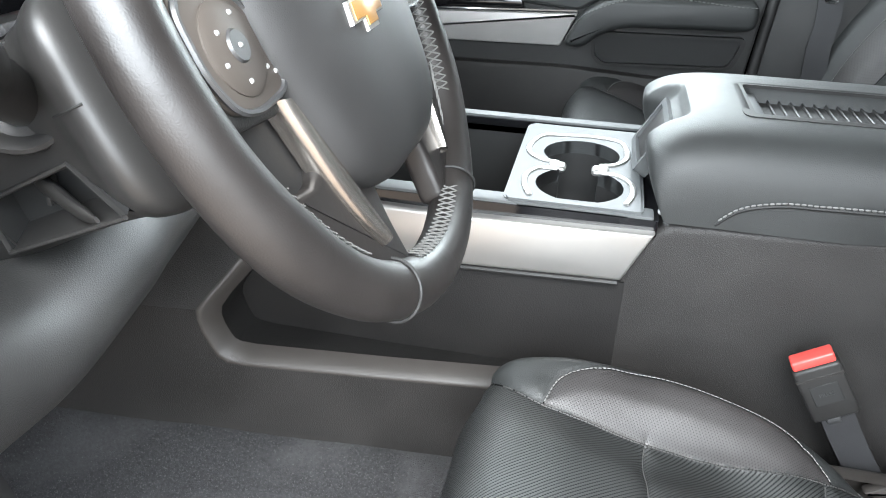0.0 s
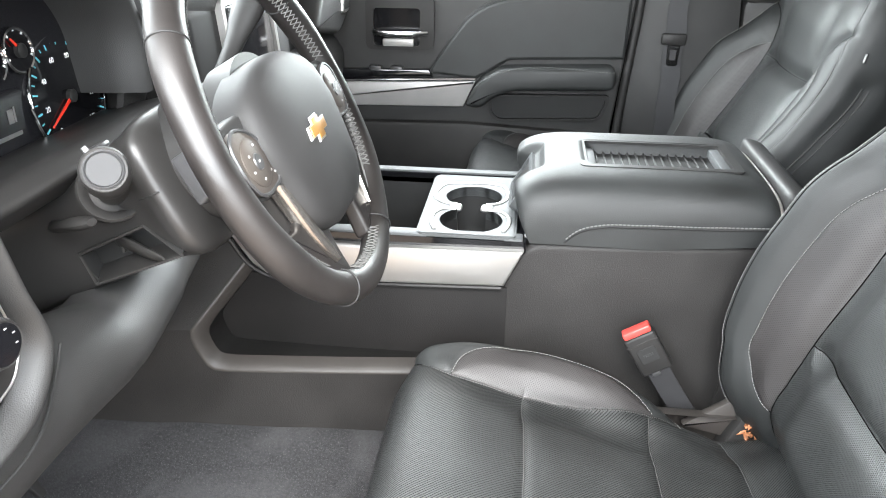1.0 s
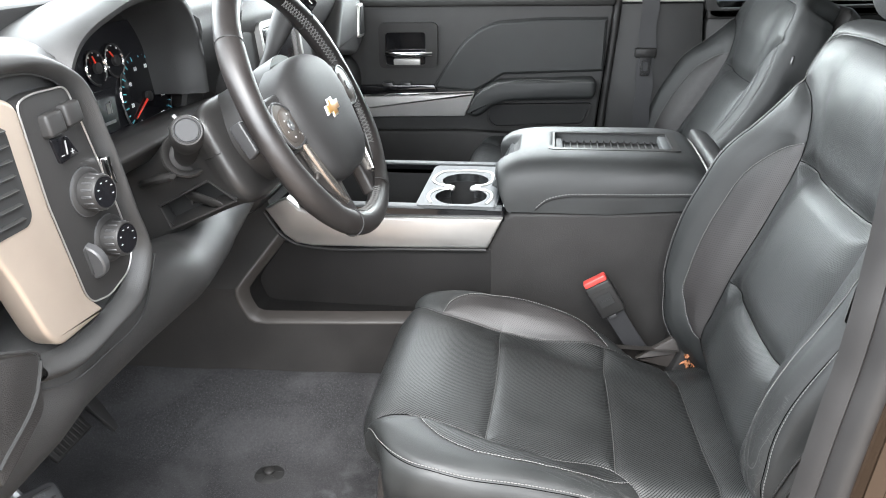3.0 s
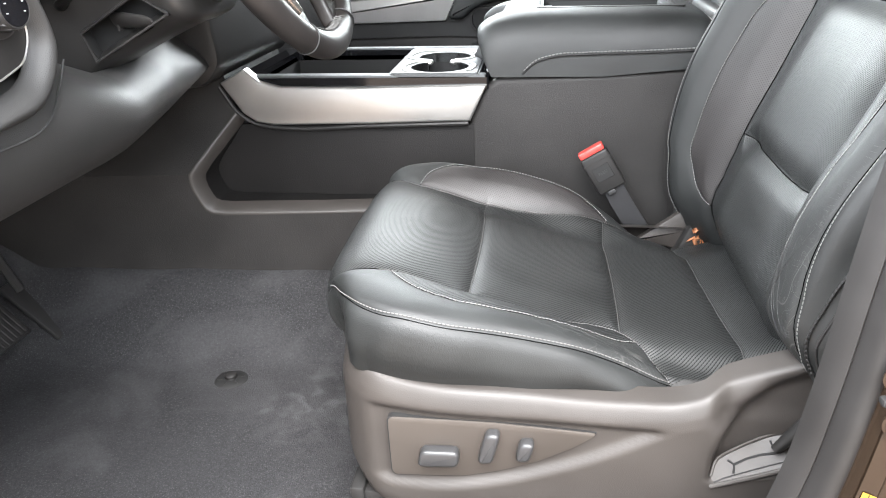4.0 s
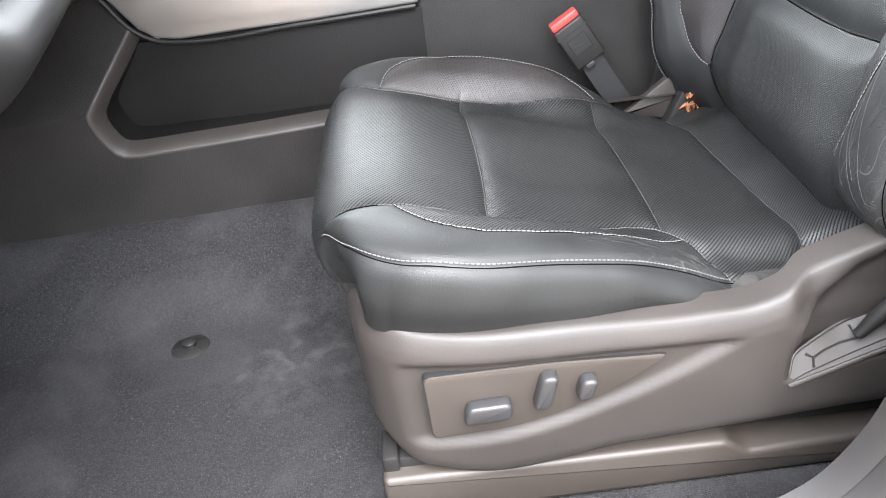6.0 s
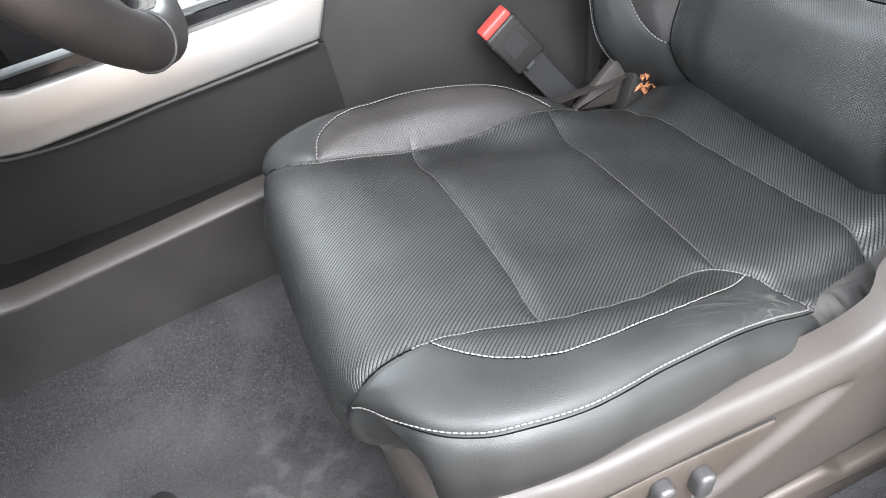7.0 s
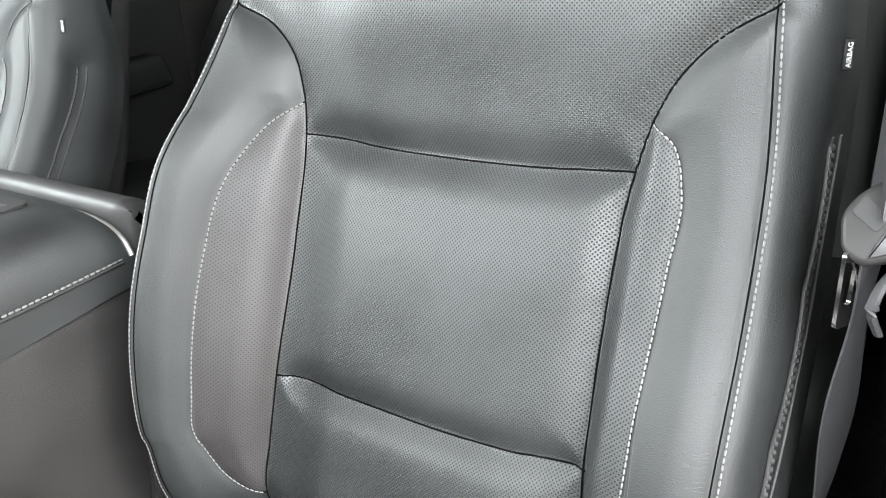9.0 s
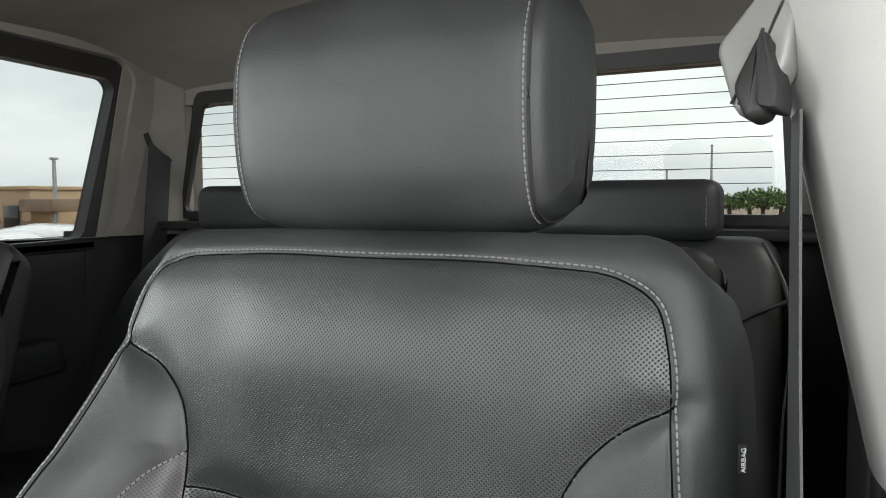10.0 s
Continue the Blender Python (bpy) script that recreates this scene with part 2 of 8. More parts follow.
GOLD = mat("gold_enamel", (0.36, 0.19, 0.05), 0.3, 0.3, blot=0.1)
STITCH = mat("light_grey_thread", (0.15, 0.149, 0.145), 0.75, grain=0.0003, grain_size=0.001, blot=0.15, blot_size=0.02)
# cushion seam cord, paler than the leather to paint in the seam's highlight
SEAMLIT = mat("highlit_seam_thread", (0.040, 0.040, 0.039), 0.6, grain=0.0003, grain_size=0.001, blot=0.15, blot_size=0.02)
SEAMTHREAD = mat("grey_thread", (0.085, 0.085, 0.082), 0.7, grain=0.0003, grain_size=0.001, blot=0.15, blot_size=0.02)
WEBBING = mat("seat_belt_webbing", (0.028, 0.028, 0.030), 0.6, grain=0.0006, grain_size=0.0015, bump=0.5, blot=0.2)
CLOTH = mat("gathered_grey_cloth", (0.040, 0.039, 0.038), 0.8, grain=0.0005, grain_size=0.0012, bump=0.4, blot=0.2)
HEADLINER = mat("headliner_cloth", (0.225, 0.208, 0.188), 0.9, grain=0.0008, grain_size=0.0012, bump=0.3, blot=0.08)
GUIDE = mat("grey_belt_guide_plastic", (0.17, 0.168, 0.16), 0.42, grain=0.0004, grain_size=0.002, bump=0.3, blot=0.06)
PILLAR = mat("light_grey_pillar_trim", (0.36, 0.35, 0.335), 0.5, grain=0.0006, grain_size=0.002, bump=0.3, blot=0.06)
PAINT = mat("black_paint", (0.006, 0.005, 0.005), 0.16, spec=0.22, blot=0.1)
BRONZE = mat("bronze_jamb_paint", (0.036, 0.024, 0.016), 0.2, 0.4, coat=0.5, blot=0.1)
WHITE = mat("white_print", (0.75, 0.75, 0.74), 0.5, blot=0.05)
YELLOW = mat("yellow_print", (0.80, 0.66, 0.03), 0.5, blot=0.05)
STICKER = mat("faded_yellow_sticker", (0.36, 0.22, 0.025), 0.5, blot=0.15, blot_size=0.01)
PALEPRINT = mat("grey_printed_film", (0.13, 0.128, 0.125), 0.45, blot=0.25, blot_size=0.012)
TEAL = mat("teal_print", (0.10, 0.42, 0.50), 0.5, blot=0.05)
BARS = mat("pale_switch_print", (0.26, 0.26, 0.255), 0.5, blot=0.1)
NEEDLE = mat("red_needle", (0.75, 0.04, 0.02), 0.4, blot=0.05)
LEAF = mat("dry_leaf", (0.30, 0.12, 0.05), 0.7, grain=0.001, grain_size=0.004, blot=0.4, blot_size=0.01)

CARPET = mat("charcoal_carpet", (0.036, 0.0355, 0.0375), 0.95, grain=0.0035, grain_size=0.0016, bump=1.0, blot=0.30, blot_size=0.0042, spec=0.15)


def carpet_lint(m):
    """Pale lint and dust trodden into the pile."""
    n, l = m.node_tree.nodes, m.node_tree.links
    b = n["Principled BSDF"]
    tc = n.new("ShaderNodeTexCoord")
    v = n.new("ShaderNodeTexNoise")
    v.inputs["Scale"].default_value, v.inputs["Detail"].default_value = 420, 2
    d = n.new("ShaderNodeTexNoise")
    d.inputs["Scale"].default_value, d.inputs["Detail"].default_value, d.inputs["Distortion"].default_value = 5, 4, 0.8
    r = n.new("ShaderNodeMapRange")
    r.inputs["From Min"].default_value, r.inputs["From Max"].default_value = 0.56, 0.76
    r2 = n.new("ShaderNodeMapRange")
    r2.inputs["From Min"].default_value, r2.inputs["From Max"].default_value = 0.50, 0.72
    r2.inputs["To Max"].default_value = 0.16
    mx = n.new("ShaderNodeMath")
    mx.operation = "MAXIMUM"
    half = n.new("ShaderNodeMath")
    half.operation = "MULTIPLY"
    half.inputs[1].default_value = 0.26
    x = n.new("ShaderNodeMix")
    x.data_type = "RGBA"
    x.inputs["B"].default_value = (0.22, 0.22, 0.225, 1)
    src = b.inputs["Base Color"].links[0].from_socket
    l.new(tc.outputs["Object"], v.inputs["Vector"])
    l.new(tc.outputs["Object"], d.inputs["Vector"])
    l.new(v.outputs["Fac"], r.inputs["Value"])
    l.new(d.outputs["Fac"], r2.inputs["Value"])
    l.new(r.outputs["Result"], half.inputs[0])
    l.new(half.outputs[0], mx.inputs[0])
    l.new(r2.outputs["Result"], mx.inputs[1])
    place = n.new("ShaderNodeVectorMath")
    place.operation = "DISTANCE"
    place.inputs[1].default_value = (K * -0.17, K * 0.06, 0)
    near = n.new("ShaderNodeMapRange")
    near.inputs["From Min"].default_value, near.inputs["From Max"].default_value = 0.02, 0.16
    near.inputs["To Min"].default_value, near.inputs["To Max"].default_value = 0.36, 0
    fine = n.new("ShaderNodeTexNoise")
    fine.inputs["Scale"].default_value, fine.inputs["Detail"].default_value, fine.inputs["Distortion"].default_value = 26, 10, 0.3
    patch = n.new("ShaderNodeMath")
    patch.operation = "MULTIPLY"
    sharp = n.new("ShaderNodeMapRange")
    sharp.inputs["From Min"].default_value, sharp.inputs["From Max"].default_value = 0.42, 0.72
    top = n.new("ShaderNodeMath")
    top.operation = "MAXIMUM"
    l.new(tc.outputs["Object"], place.inputs[0])
    l.new(tc.outputs["Object"], fine.inputs["Vector"])
    l.new(place.outputs["Value"], near.inputs["Value"])
    l.new(fine.outputs["Fac"], sharp.inputs["Value"])
    l.new(near.outputs["Result"], patch.inputs[0])
    l.new(sharp.outputs["Result"], patch.inputs[1])
    l.new(patch.outputs[0], top.inputs[0])
    l.new(mx.outputs[0], top.inputs[1])
    l.new(top.outputs[0], x.inputs["Factor"])
    l.new(src, x.inputs["A"])
    l.new(x.outputs["Result"], b.inputs["Base Color"])


carpet_lint(CARPET)


def glass_mat(name, tint):
    m = bpy.data.materials.new(name)
    m.use_nodes = True
    n, l = m.node_tree.nodes, m.node_tree.links
    n.clear()
    t, g, o = n.new("ShaderNodeBsdfTransparent"), n.new("ShaderNodeBsdfGlossy"), n.new("ShaderNodeOutputMaterial")
    f, x = n.new("ShaderNodeLayerWeight"), n.new("ShaderNodeMixShader")
    p, q = n.new("ShaderNodeMath"), n.new("ShaderNodeMath")
    p.operation, p.inputs[1].default_value = "POWER", 4.0
    q.operation, q.inputs[1].default_value, q.inputs[2].default_value = "MULTIPLY_ADD", 0.55, 0.012
    l.new(f.outputs["Facing"], p.inputs[0])
    l.new(p.outputs[0], q.inputs[0])
    t.inputs["Color"].default_value = (*tint, 1)
    g.inputs["Roughness"].default_value = 0.02
    l.new(q.outputs[0], x.inputs["Fac"])
    l.new(t.outputs["BSDF"], x.inputs[1])
    l.new(g.outputs["BSDF"], x.inputs[2])
    l.new(x.outputs["Shader"], o.inputs["Surface"])
    return m


GLASS = glass_mat("window_glass", (0.86, 0.89, 0.87))
PRIVACY = glass_mat("privacy_glass", (0.45, 0.465, 0.46))
ASPHALT = mat("worn_asphalt_lot", (0.24, 0.18, 0.135), 0.9, grain=0.004, grain_size=0.01, blot=0.3, blot_size=2.0)
STUCCO = mat("tan_stucco", (0.42, 0.30, 0.19), 0.9, grain=0.004, grain_size=0.02, blot=0.12, blot_size=1.5)
STONE = mat("brown_stone_wall", (0.20, 0.14, 0.10), 0.9, grain=0.01, grain_size=0.1, blot=0.3, blot_size=0.4)
FOLIAGE = mat("foliage", (0.10, 0.16, 0.05), 0.7, blot=0.5, blot_size=0.6)
BARK = mat("bark", (0.10, 0.07, 0.05), 0.9, grain=0.01, grain_size=0.05, blot=0.3)
CARWHITE = mat("white_car_paint", (0.75, 0.76, 0.77), 0.2, coat=0.5, blot=0.03)
STEEL = mat("galvanised_steel", (0.35, 0.36, 0.37), 0.5, 0.6, blot=0.15)

# ---- mesh helpers: plan units are multiplied by K into metres ----


def thing(name, base=(0, 0, 0), label="", category="", group="", kind=""):
    ob = new(name)
    ob.empty_display_size = 0.05
    ob.location = [K * v for v in base]
    return tagged(ob, label, category, group, kind)


def part(name, geo, material, parent=None, label="", sharp=38, uv=None):
    """Links geo, a bmesh or (vertices, faces), as ONE mesh object under a thing or part."""
    me = bpy.data.meshes.new(name)
    if isinstance(geo, tuple):
        me.from_pydata([tuple(K * c for c in v) for v in geo[0]], [], [tuple(f) for f in geo[1]])
    else:
        geo.transform(Matrix.Scale(K, 4))
        bmesh.ops.recalc_face_normals(geo, faces=geo.faces)
        geo.to_mesh(me)
        geo.free()
    me.materials.append(material)
    me.polygons.foreach_set("use_smooth", [True] * len(me.polygons))
    me.update()
    me.set_sharp_from_angle(angle=radians(sharp))
    if uv is not None:
        lay = me.uv_layers.new(name="UVMap")
        idx = np.empty(len(me.loops), dtype=np.int32)
        me.loops.foreach_get("vertex_index", idx)
        lay.data.foreach_set("uv", (K * np.asarray(uv)[idx]).astype(np.float32).ravel())
    ob = new(name, me)
    if parent is not None:
        ob.parent = parent
        if parent.data is None:
            ob.matrix_parent_inverse = Matrix.Translation(parent.location).inverted()
    if label:
        ob["label"] = label
    return ob


def join(*bms):
    out = bms[0]
    for b in bms[1:]:
        me = bpy.data.meshes.new("tmp")
        b.to_mesh(me)
        out.from_mesh(me)
        b.free()
        bpy.data.meshes.remove(me)
    return out


def box(x0, x1, y0, y1, z0, z1, bev=0.004, seg=2):
    bm = bmesh.new()
    bmesh.ops.create_cube(bm, size=1)
    for v in bm.verts:
        v.co = Vector((x0 + (v.co.x + 0.5) * (x1 - x0), y0 + (v.co.y + 0.5) * (y1 - y0), z0 + (v.co.z + 0.5) * (z1 - z0)))
    if bev:
        bmesh.ops.bevel(bm, geom=bm.edges[:], offset=bev, segments=seg, affect="EDGES", profile=0.5)
    return bm


def moved(bm, m):
    bm.transform(m)
    return bm


def prism(outline, axis, lo, hi, bev=0.0, seg=2):
    """A closed outline in the plane across axis, extruded from lo to hi. Pairs: x -> (y, z), y -> (x, z), z -> (x, y)."""
    bm = bmesh.new()

    def at(p, h):
        return {"x": (h, p[0], p[1]), "y": (p[0], h, p[1]), "z": (p[0], p[1], h)}[axis]

    lower = [bm.verts.new(at(p, lo)) for p in outline]
    upper = [bm.verts.new(at(p, hi)) for p in outline]
    k = len(outline)
    a, b = bm.faces.new(lower), bm.faces.new(upper[::-1])
    for i in range(k):
        bm.faces.new((lower[i], upper[i], upper[(i + 1) % k], lower[(i + 1) % k]))
    bmesh.ops.recalc_face_normals(bm, faces=bm.faces)
    if bev:
        edges = list({e for f in (a, b) for e in f.edges})
        bmesh.ops.bevel(bm, geom=edges, offset=bev, segments=seg, affect="EDGES", profile=0.5)
    return bm


def rounded(pts, r, n=5):
    """A closed outline with its corners rounded by r."""
    out = []
    k = len(pts)
    for i in range(k):
        p, a, b = Vector(pts[i]), Vector(pts[i - 1]), Vector(pts[(i + 1) % k])
        rr = min(r, (a - p).length * 0.45, (b - p).length * 0.45)
        s, e = p + (a - p).normalized() * rr, p + (b - p).normalized() * rr
        for j in range(n + 1):
            t = j / n
            out.append(tuple((1 - t) ** 2 * s + 2 * t * (1 - t) * p + t * t * e))
    return out


def smooth_line(pts, n=60):
    """n points along a smooth curve through pts (any dimension)."""
    P = np.array(pts, float)
    if len(P) == 2:
        return P[0] + (P[1] - P[0]) * np.linspace(0, 1, n)[:, None]
    d = np.r_[0, np.cumsum(np.linalg.norm(np.diff(P, axis=0), axis=1))]
    T = np.gradient(P, d, axis=0)
    s = np.linspace(0, d[-1], n)
    i = np.clip(np.searchsorted(d, s, side="right") - 1, 0, len(d) - 2)
    h = (d[i + 1] - d[i])[:, None]
    u = ((s - d[i])[:, None]) / h
    return (2 * u**3 - 3 * u**2 + 1) * P[i] + (u**3 - 2 * u**2 + u) * h * T[i] + (-2 * u**3 + 3 * u**2) * P[i + 1] + (u**3 - u**2) * h * T[i + 1]


def herm(xs, ys, x):
    """A smooth function through (xs, ys), level beyond the ends."""
    xs, ys, x = np.asarray(xs, float), np.asarray(ys, float), np.asarray(x, float)
    m = np.gradient(ys, xs)
    x = np.clip(x, xs[0], xs[-1])
    i = np.clip(np.searchsorted(xs, x, side="right") - 1, 0, len(xs) - 2)
    h = xs[i + 1] - xs[i]
    u = (x - xs[i]) / h
    return (2 * u**3 - 3 * u**2 + 1) * ys[i] + (u**3 - 2 * u**2 + u) * h * m[i] + (-2 * u**3 + 3 * u**2) * ys[i + 1] + (u**3 - u**2) * h * m[i + 1]


def tube(pts, radius, n=10, flat=1.0, closed=False, up=(0, 0, 1)):
    """A tube along pts; radius may be one number or one for each point; flat squashes it along up."""
    P = [Vector(p) for p in pts]
    R = radius if hasattr(radius, "__len__") else [radius] * len(P)
    bm = bmesh.new()
    rings = []
    k = len(P)
    for i, p in enumerate(P):
        a = P[(i - 1) % k] if closed or i else p
        b = P[(i + 1) % k] if closed or i < k - 1 else p
        t = (b - a).normalized()
        s = t.cross(Vector(up))
        s = s.normalized() if s.length > 1e-4 else t.cross(Vector((1, 0, 0))).normalized()
        w = s.cross(t).normalized()
        rings.append([bm.verts.new(p + R[i] * (math.cos(q) * s + flat * math.sin(q) * w)) for q in (2 * math.pi * j / n for j in range(n))])
    for i in range(k if closed else k - 1):
        r0, r1 = rings[i], rings[(i + 1) % k]
        for j in range(n):
            bm.faces.new((r0[j], r0[(j + 1) % n], r1[(j + 1) % n], r1[j]))
    if not closed:
        bm.faces.new(rings[0][::-1])
        bm.faces.new(rings[-1])
    return bm


def lathe(profile, m, n=32):
    """A (radius, height) profile turned round the z axis of the pose m."""
    bm = bmesh.new()
    rings = [[bm.verts.new(m @ Vector((r * math.cos(2 * math.pi * j / n), r * math.sin(2 * math.pi * j / n), h))) for j in range(n)] for r, h in profile]
    for r0, r1 in zip(rings, rings[1:]):
        for j in range(n):
            bm.faces.new((r0[j], r0[(j + 1) % n], r1[(j + 1) % n], r1[j]))
    bm.faces.new(rings[0][::-1])
    bm.faces.new(rings[-1])
    return bm


def frame_at(origin, zdir, xdir=(0, 1, 0)):
    """A pose at origin whose z axis runs along zdir and whose x axis lies towards xdir."""
    z = Vector(zdir).normalized()
    x = Vector(xdir)
    x = (x - z * x.dot(z)).normalized()
    y = z.cross(x)
    return Matrix(((x.x, y.x, z.x, origin[0]), (x.y, y.y, z.y, origin[1]), (x.z, y.z, z.z, origin[2]), (0, 0, 0, 1)))


def sheet(P, thick=0.0):
    """A grid of points (rows, columns, 3) as a surface; thick gives it a back and rims, inward."""
    P = np.asarray(P, float)
    r, c = P.shape[:2]
    V = P.reshape(-1, 3)
    i, j = np.meshgrid(np.arange(r - 1), np.arange(c - 1), indexing="ij")
    q = (i * c + j).ravel()
    F = np.stack([q, q + 1, q + c + 1, q + c], 1)
    if not thick:
        return V, F
    du, dv = np.gradient(P, axis=0), np.gradient(P, axis=1)
    N = np.cross(dv, du)
    N /= np.linalg.norm(N, axis=2, keepdims=True) + 1e-9
    B = (P - thick * N).reshape(-1, 3)
    k = r * c
    rim = list(range(c)) + [a * c + c - 1 for a in range(1, r)] + [(r - 1) * c + b for b in range(c - 2, -1, -1)] + [a * c for a in range(r - 2, 0, -1)]
    side = [(rim[a], rim[(a + 1) % len(rim)], rim[(a + 1) % len(rim)] + k, rim[a] + k) for a in range(len(rim))]
    return np.vstack([V, B]), np.vstack([F, F[:, ::-1] + k, np.array(side)])


def geo(vf):
    bm = bmesh.new()
    vs = [bm.verts.new(v) for v in vf[0]]
    for f in vf[1]:
        bm.faces.new([vs[i] for i in f])
    return bm


def capsules(points, ups, gap, length, rad):
    """Stitches: short six-sided rods laid along a line of points, raised along ups."""
    P, U = np.asarray(points, float), np.asarray(ups, float)
    d = np.r_[0, np.cumsum(np.linalg.norm(np.diff(P, axis=0), axis=1))]
    V, F = [], []
    s = gap / 2
    while s + length < d[-1]:
        a, b = (np.array([np.interp(t, d, P[:, i]) for i in range(3)]) for t in (s, s + length))
        u = np.array([np.interp(s, d, U[:, i]) for i in range(3)])
        t = (b - a) / (np.linalg.norm(b - a) + 1e-9)
        w = np.cross(t, u)
        base = len(V)
        for p, k in ((a, 0.55), (a + t * length * 0.25, 1), (b - t * length * 0.25, 1), (b, 0.55)):
            V += [p + w * rad * k, p + u * rad * k, p - w * rad * k, p - u * rad * 0.6 * k]
        for r in range(3):
            for j in range(4):
                F.append((base + 4 * r + j, base + 4 * r + (j + 1) % 4, base + 4 * r + 4 + (j + 1) % 4, base + 4 * r + 4 + j))
        F += [(base + 3, base + 2, base + 1, base), (base + 12, base + 13, base + 14, base + 15)]
        s += gap
    return V, F


def merge_vf(*lists):
    V, F = [], []
    for v, f in lists:
        k = len(V)
        V += [tuple(p) for p in v]
        F += [tuple(i + k for i in q) for q in f]
    return V, F


# ---- the cab: floor, walls, roof ----
def cab_floor():
    fl = thing("floor", (-0.3, 0, 0), "charcoal cut-pile cab carpet, dusty and lint-flecked", "carpet", kind="structure")
    xs = np.concatenate([np.linspace(-1.15, -0.7, 16), np.linspace(-0.68, 1.9, 60)])
    ys = np.linspace(-0.40, 1.46, 76)
    X, Y = np.meshgrid(xs, ys, indexing="ij")
    toe = np.clip(-0.78 - X, 0, 1)
    Z = toe * 0.75
    Z += (0.160 - 0.03 * np.clip(X + 0.42, -0.5, 0.4)) * np.exp(-(np.maximum(np.abs(Y - 0.53) - 0.243 - 0.10 * np.clip(-0.3 - X, 0, 0.5), 0) / 0.07) ** 2)
    rng = np.random.default_rng(3)
    for _ in range(26):
        cx, cy, a, s = rng.uniform(-0.8, 0.2), rng.uniform(-0.3, 0.3), rng.uniform(-0.004, 0.004), rng.uniform(0.04, 0.12)
        Z += a * np.exp(-((X - cx) ** 2 + (Y - cy) ** 2) / s**2)
    part("carpet", sheet(np.stack([X, Y, Z - 0.003], 2)[:, ::-1]), CARPET, fl, sharp=80)
    return fl


cab_floor()


def mat_clip(x, y):
    o = thing("floor_mat_clip", (x, y, 0), "round black plastic mat retainer post on the carpet", "mat clip", "mat clips on the carpet")
    m = pose(x, y, -0.002)
    part("disc", lathe([(0.001, 0), (0.031, 0), (0.032, 0.002), (0.028, 0.005), (0.001, 0.0055)], m), BLACK, o)
    part("post", lathe([(0.0105, 0.004), (0.0095, 0.010), (0.012, 0.011), (0.0125, 0.013), (0.010, 0.0155), (0.004, 0.0165), (0.001, 0.0165)], m, 20), SMOOTH, o)
    for k in range(6):
        part("rib", moved(box(0.014, 0.027, -0.001, 0.001, 0.003, 0.0055, 0.0004, 1), m @ pose(0, 0, 0, 0, 0, 60 * k + 20)), PLASTIC, o)
    return o


mat_clip(-0.352, 0.114)
mat_clip(-0.331, -0.247)


def cab_shell():
    """Roof, rear wall, far side, near rear side and windscreen frame."""
    ro = thing("ceiling", (0.7, 0.5, 1.33), "pale beige-grey cloth headliner with rounded edges", "headliner", kind="structure")
    xs, ys = np.linspace(-0.45, 1.80, 40), np.linspace(-0.36, 1.42, 30)
    X, Y = np.meshgrid(xs, ys, indexing="ij")
    Z = 1.365 - 0.035 * (np.abs(Y - 0.53) / 0.89) ** 4 - 0.13 * np.clip((X - 1.32) / 0.45, 0, 1) ** 2 - 0.05 * np.clip((-X) / 0.45, 0, 1) ** 2
    part("headliner", sheet(np.stack([X, Y, Z], 2), 0.03), HEADLINER, ro, sharp=60)
    part("overhead_panel", prism(rounded([(0.72, 0.62), (0.72, 0.9), (0.98, 0.9), (0.98, 0.62)], 0.04), "z", 1.335, 1.360, 0.006), HEADLINER, ro)

    # rear wall with its wide window
    rw = thing("wall_rear", (1.74, 0.53, 0), "dark grey rear cab wall with a wide heated window", "rear wall", kind="structure")
    W = dict(y0=-0.255, y1=1.268, z0=0.921, z1=1.213)
    part("lower_panel", box(1.70, 1.76, -0.40, 1.46, -0.02, W["z0"], 0.004), PLASTIC, rw)
    part("upper_panel", box(1.70, 1.76, -0.40, 1.46, W["z1"], 1.36, 0.004), HEADLINER, rw)
    for a, b in ((-0.40, W["y0"]), (W["y1"], 1.46)):
        part("side_panel", box(1.70, 1.76, a, b, W["z0"] + 0.0005, W["z1"] - 0.0005, 0.004), HEADLINER, rw)
    out = rounded([(W["y0"] - 0.02, W["z0"] - 0.02), (W["y1"] + 0.02, W["z0"] - 0.02), (W["y1"] - 0.05, W["z1"] + 0.032), (W["y0"] - 0.005, W["z1"] + 0.032)], 0.03)
    inn = rounded([(W["y0"], W["z0"]), (W["y1"], W["z0"]), (W["y1"] - 0.075, W["z1"]), (W["y0"] + 0.02, W["z1"])], 0.025)
    fr = ring_plate(out, inn, "x", 1.685, 1.70)
    wnd = thing("window_1", (1.7, 0.53, 0.94), "wide rear cab window with thin defroster lines", "window", kind="structure")
    part("window_frame", fr, RUBBER, wnd)
    part("pane", box(1.722, 1.727, W["y0"], W["y1"], W["z0"], W["z1"], 0), PRIVACY, wnd).visible_shadow = False
    for k in range(9):
        z = W["z0"] + 0.030 + k * 0.0295
        part("defroster_line", box(1.7195, 1.7212, W["y0"] + 0.03, W["y1"] - 0.03, z, z + 0.0016, 0), SEAMTHREAD, wnd)
    part("window_sill", box(1.60, 1.70, -0.36, 1.42, 0.875, 0.896, 0.006), PLASTIC, wnd)


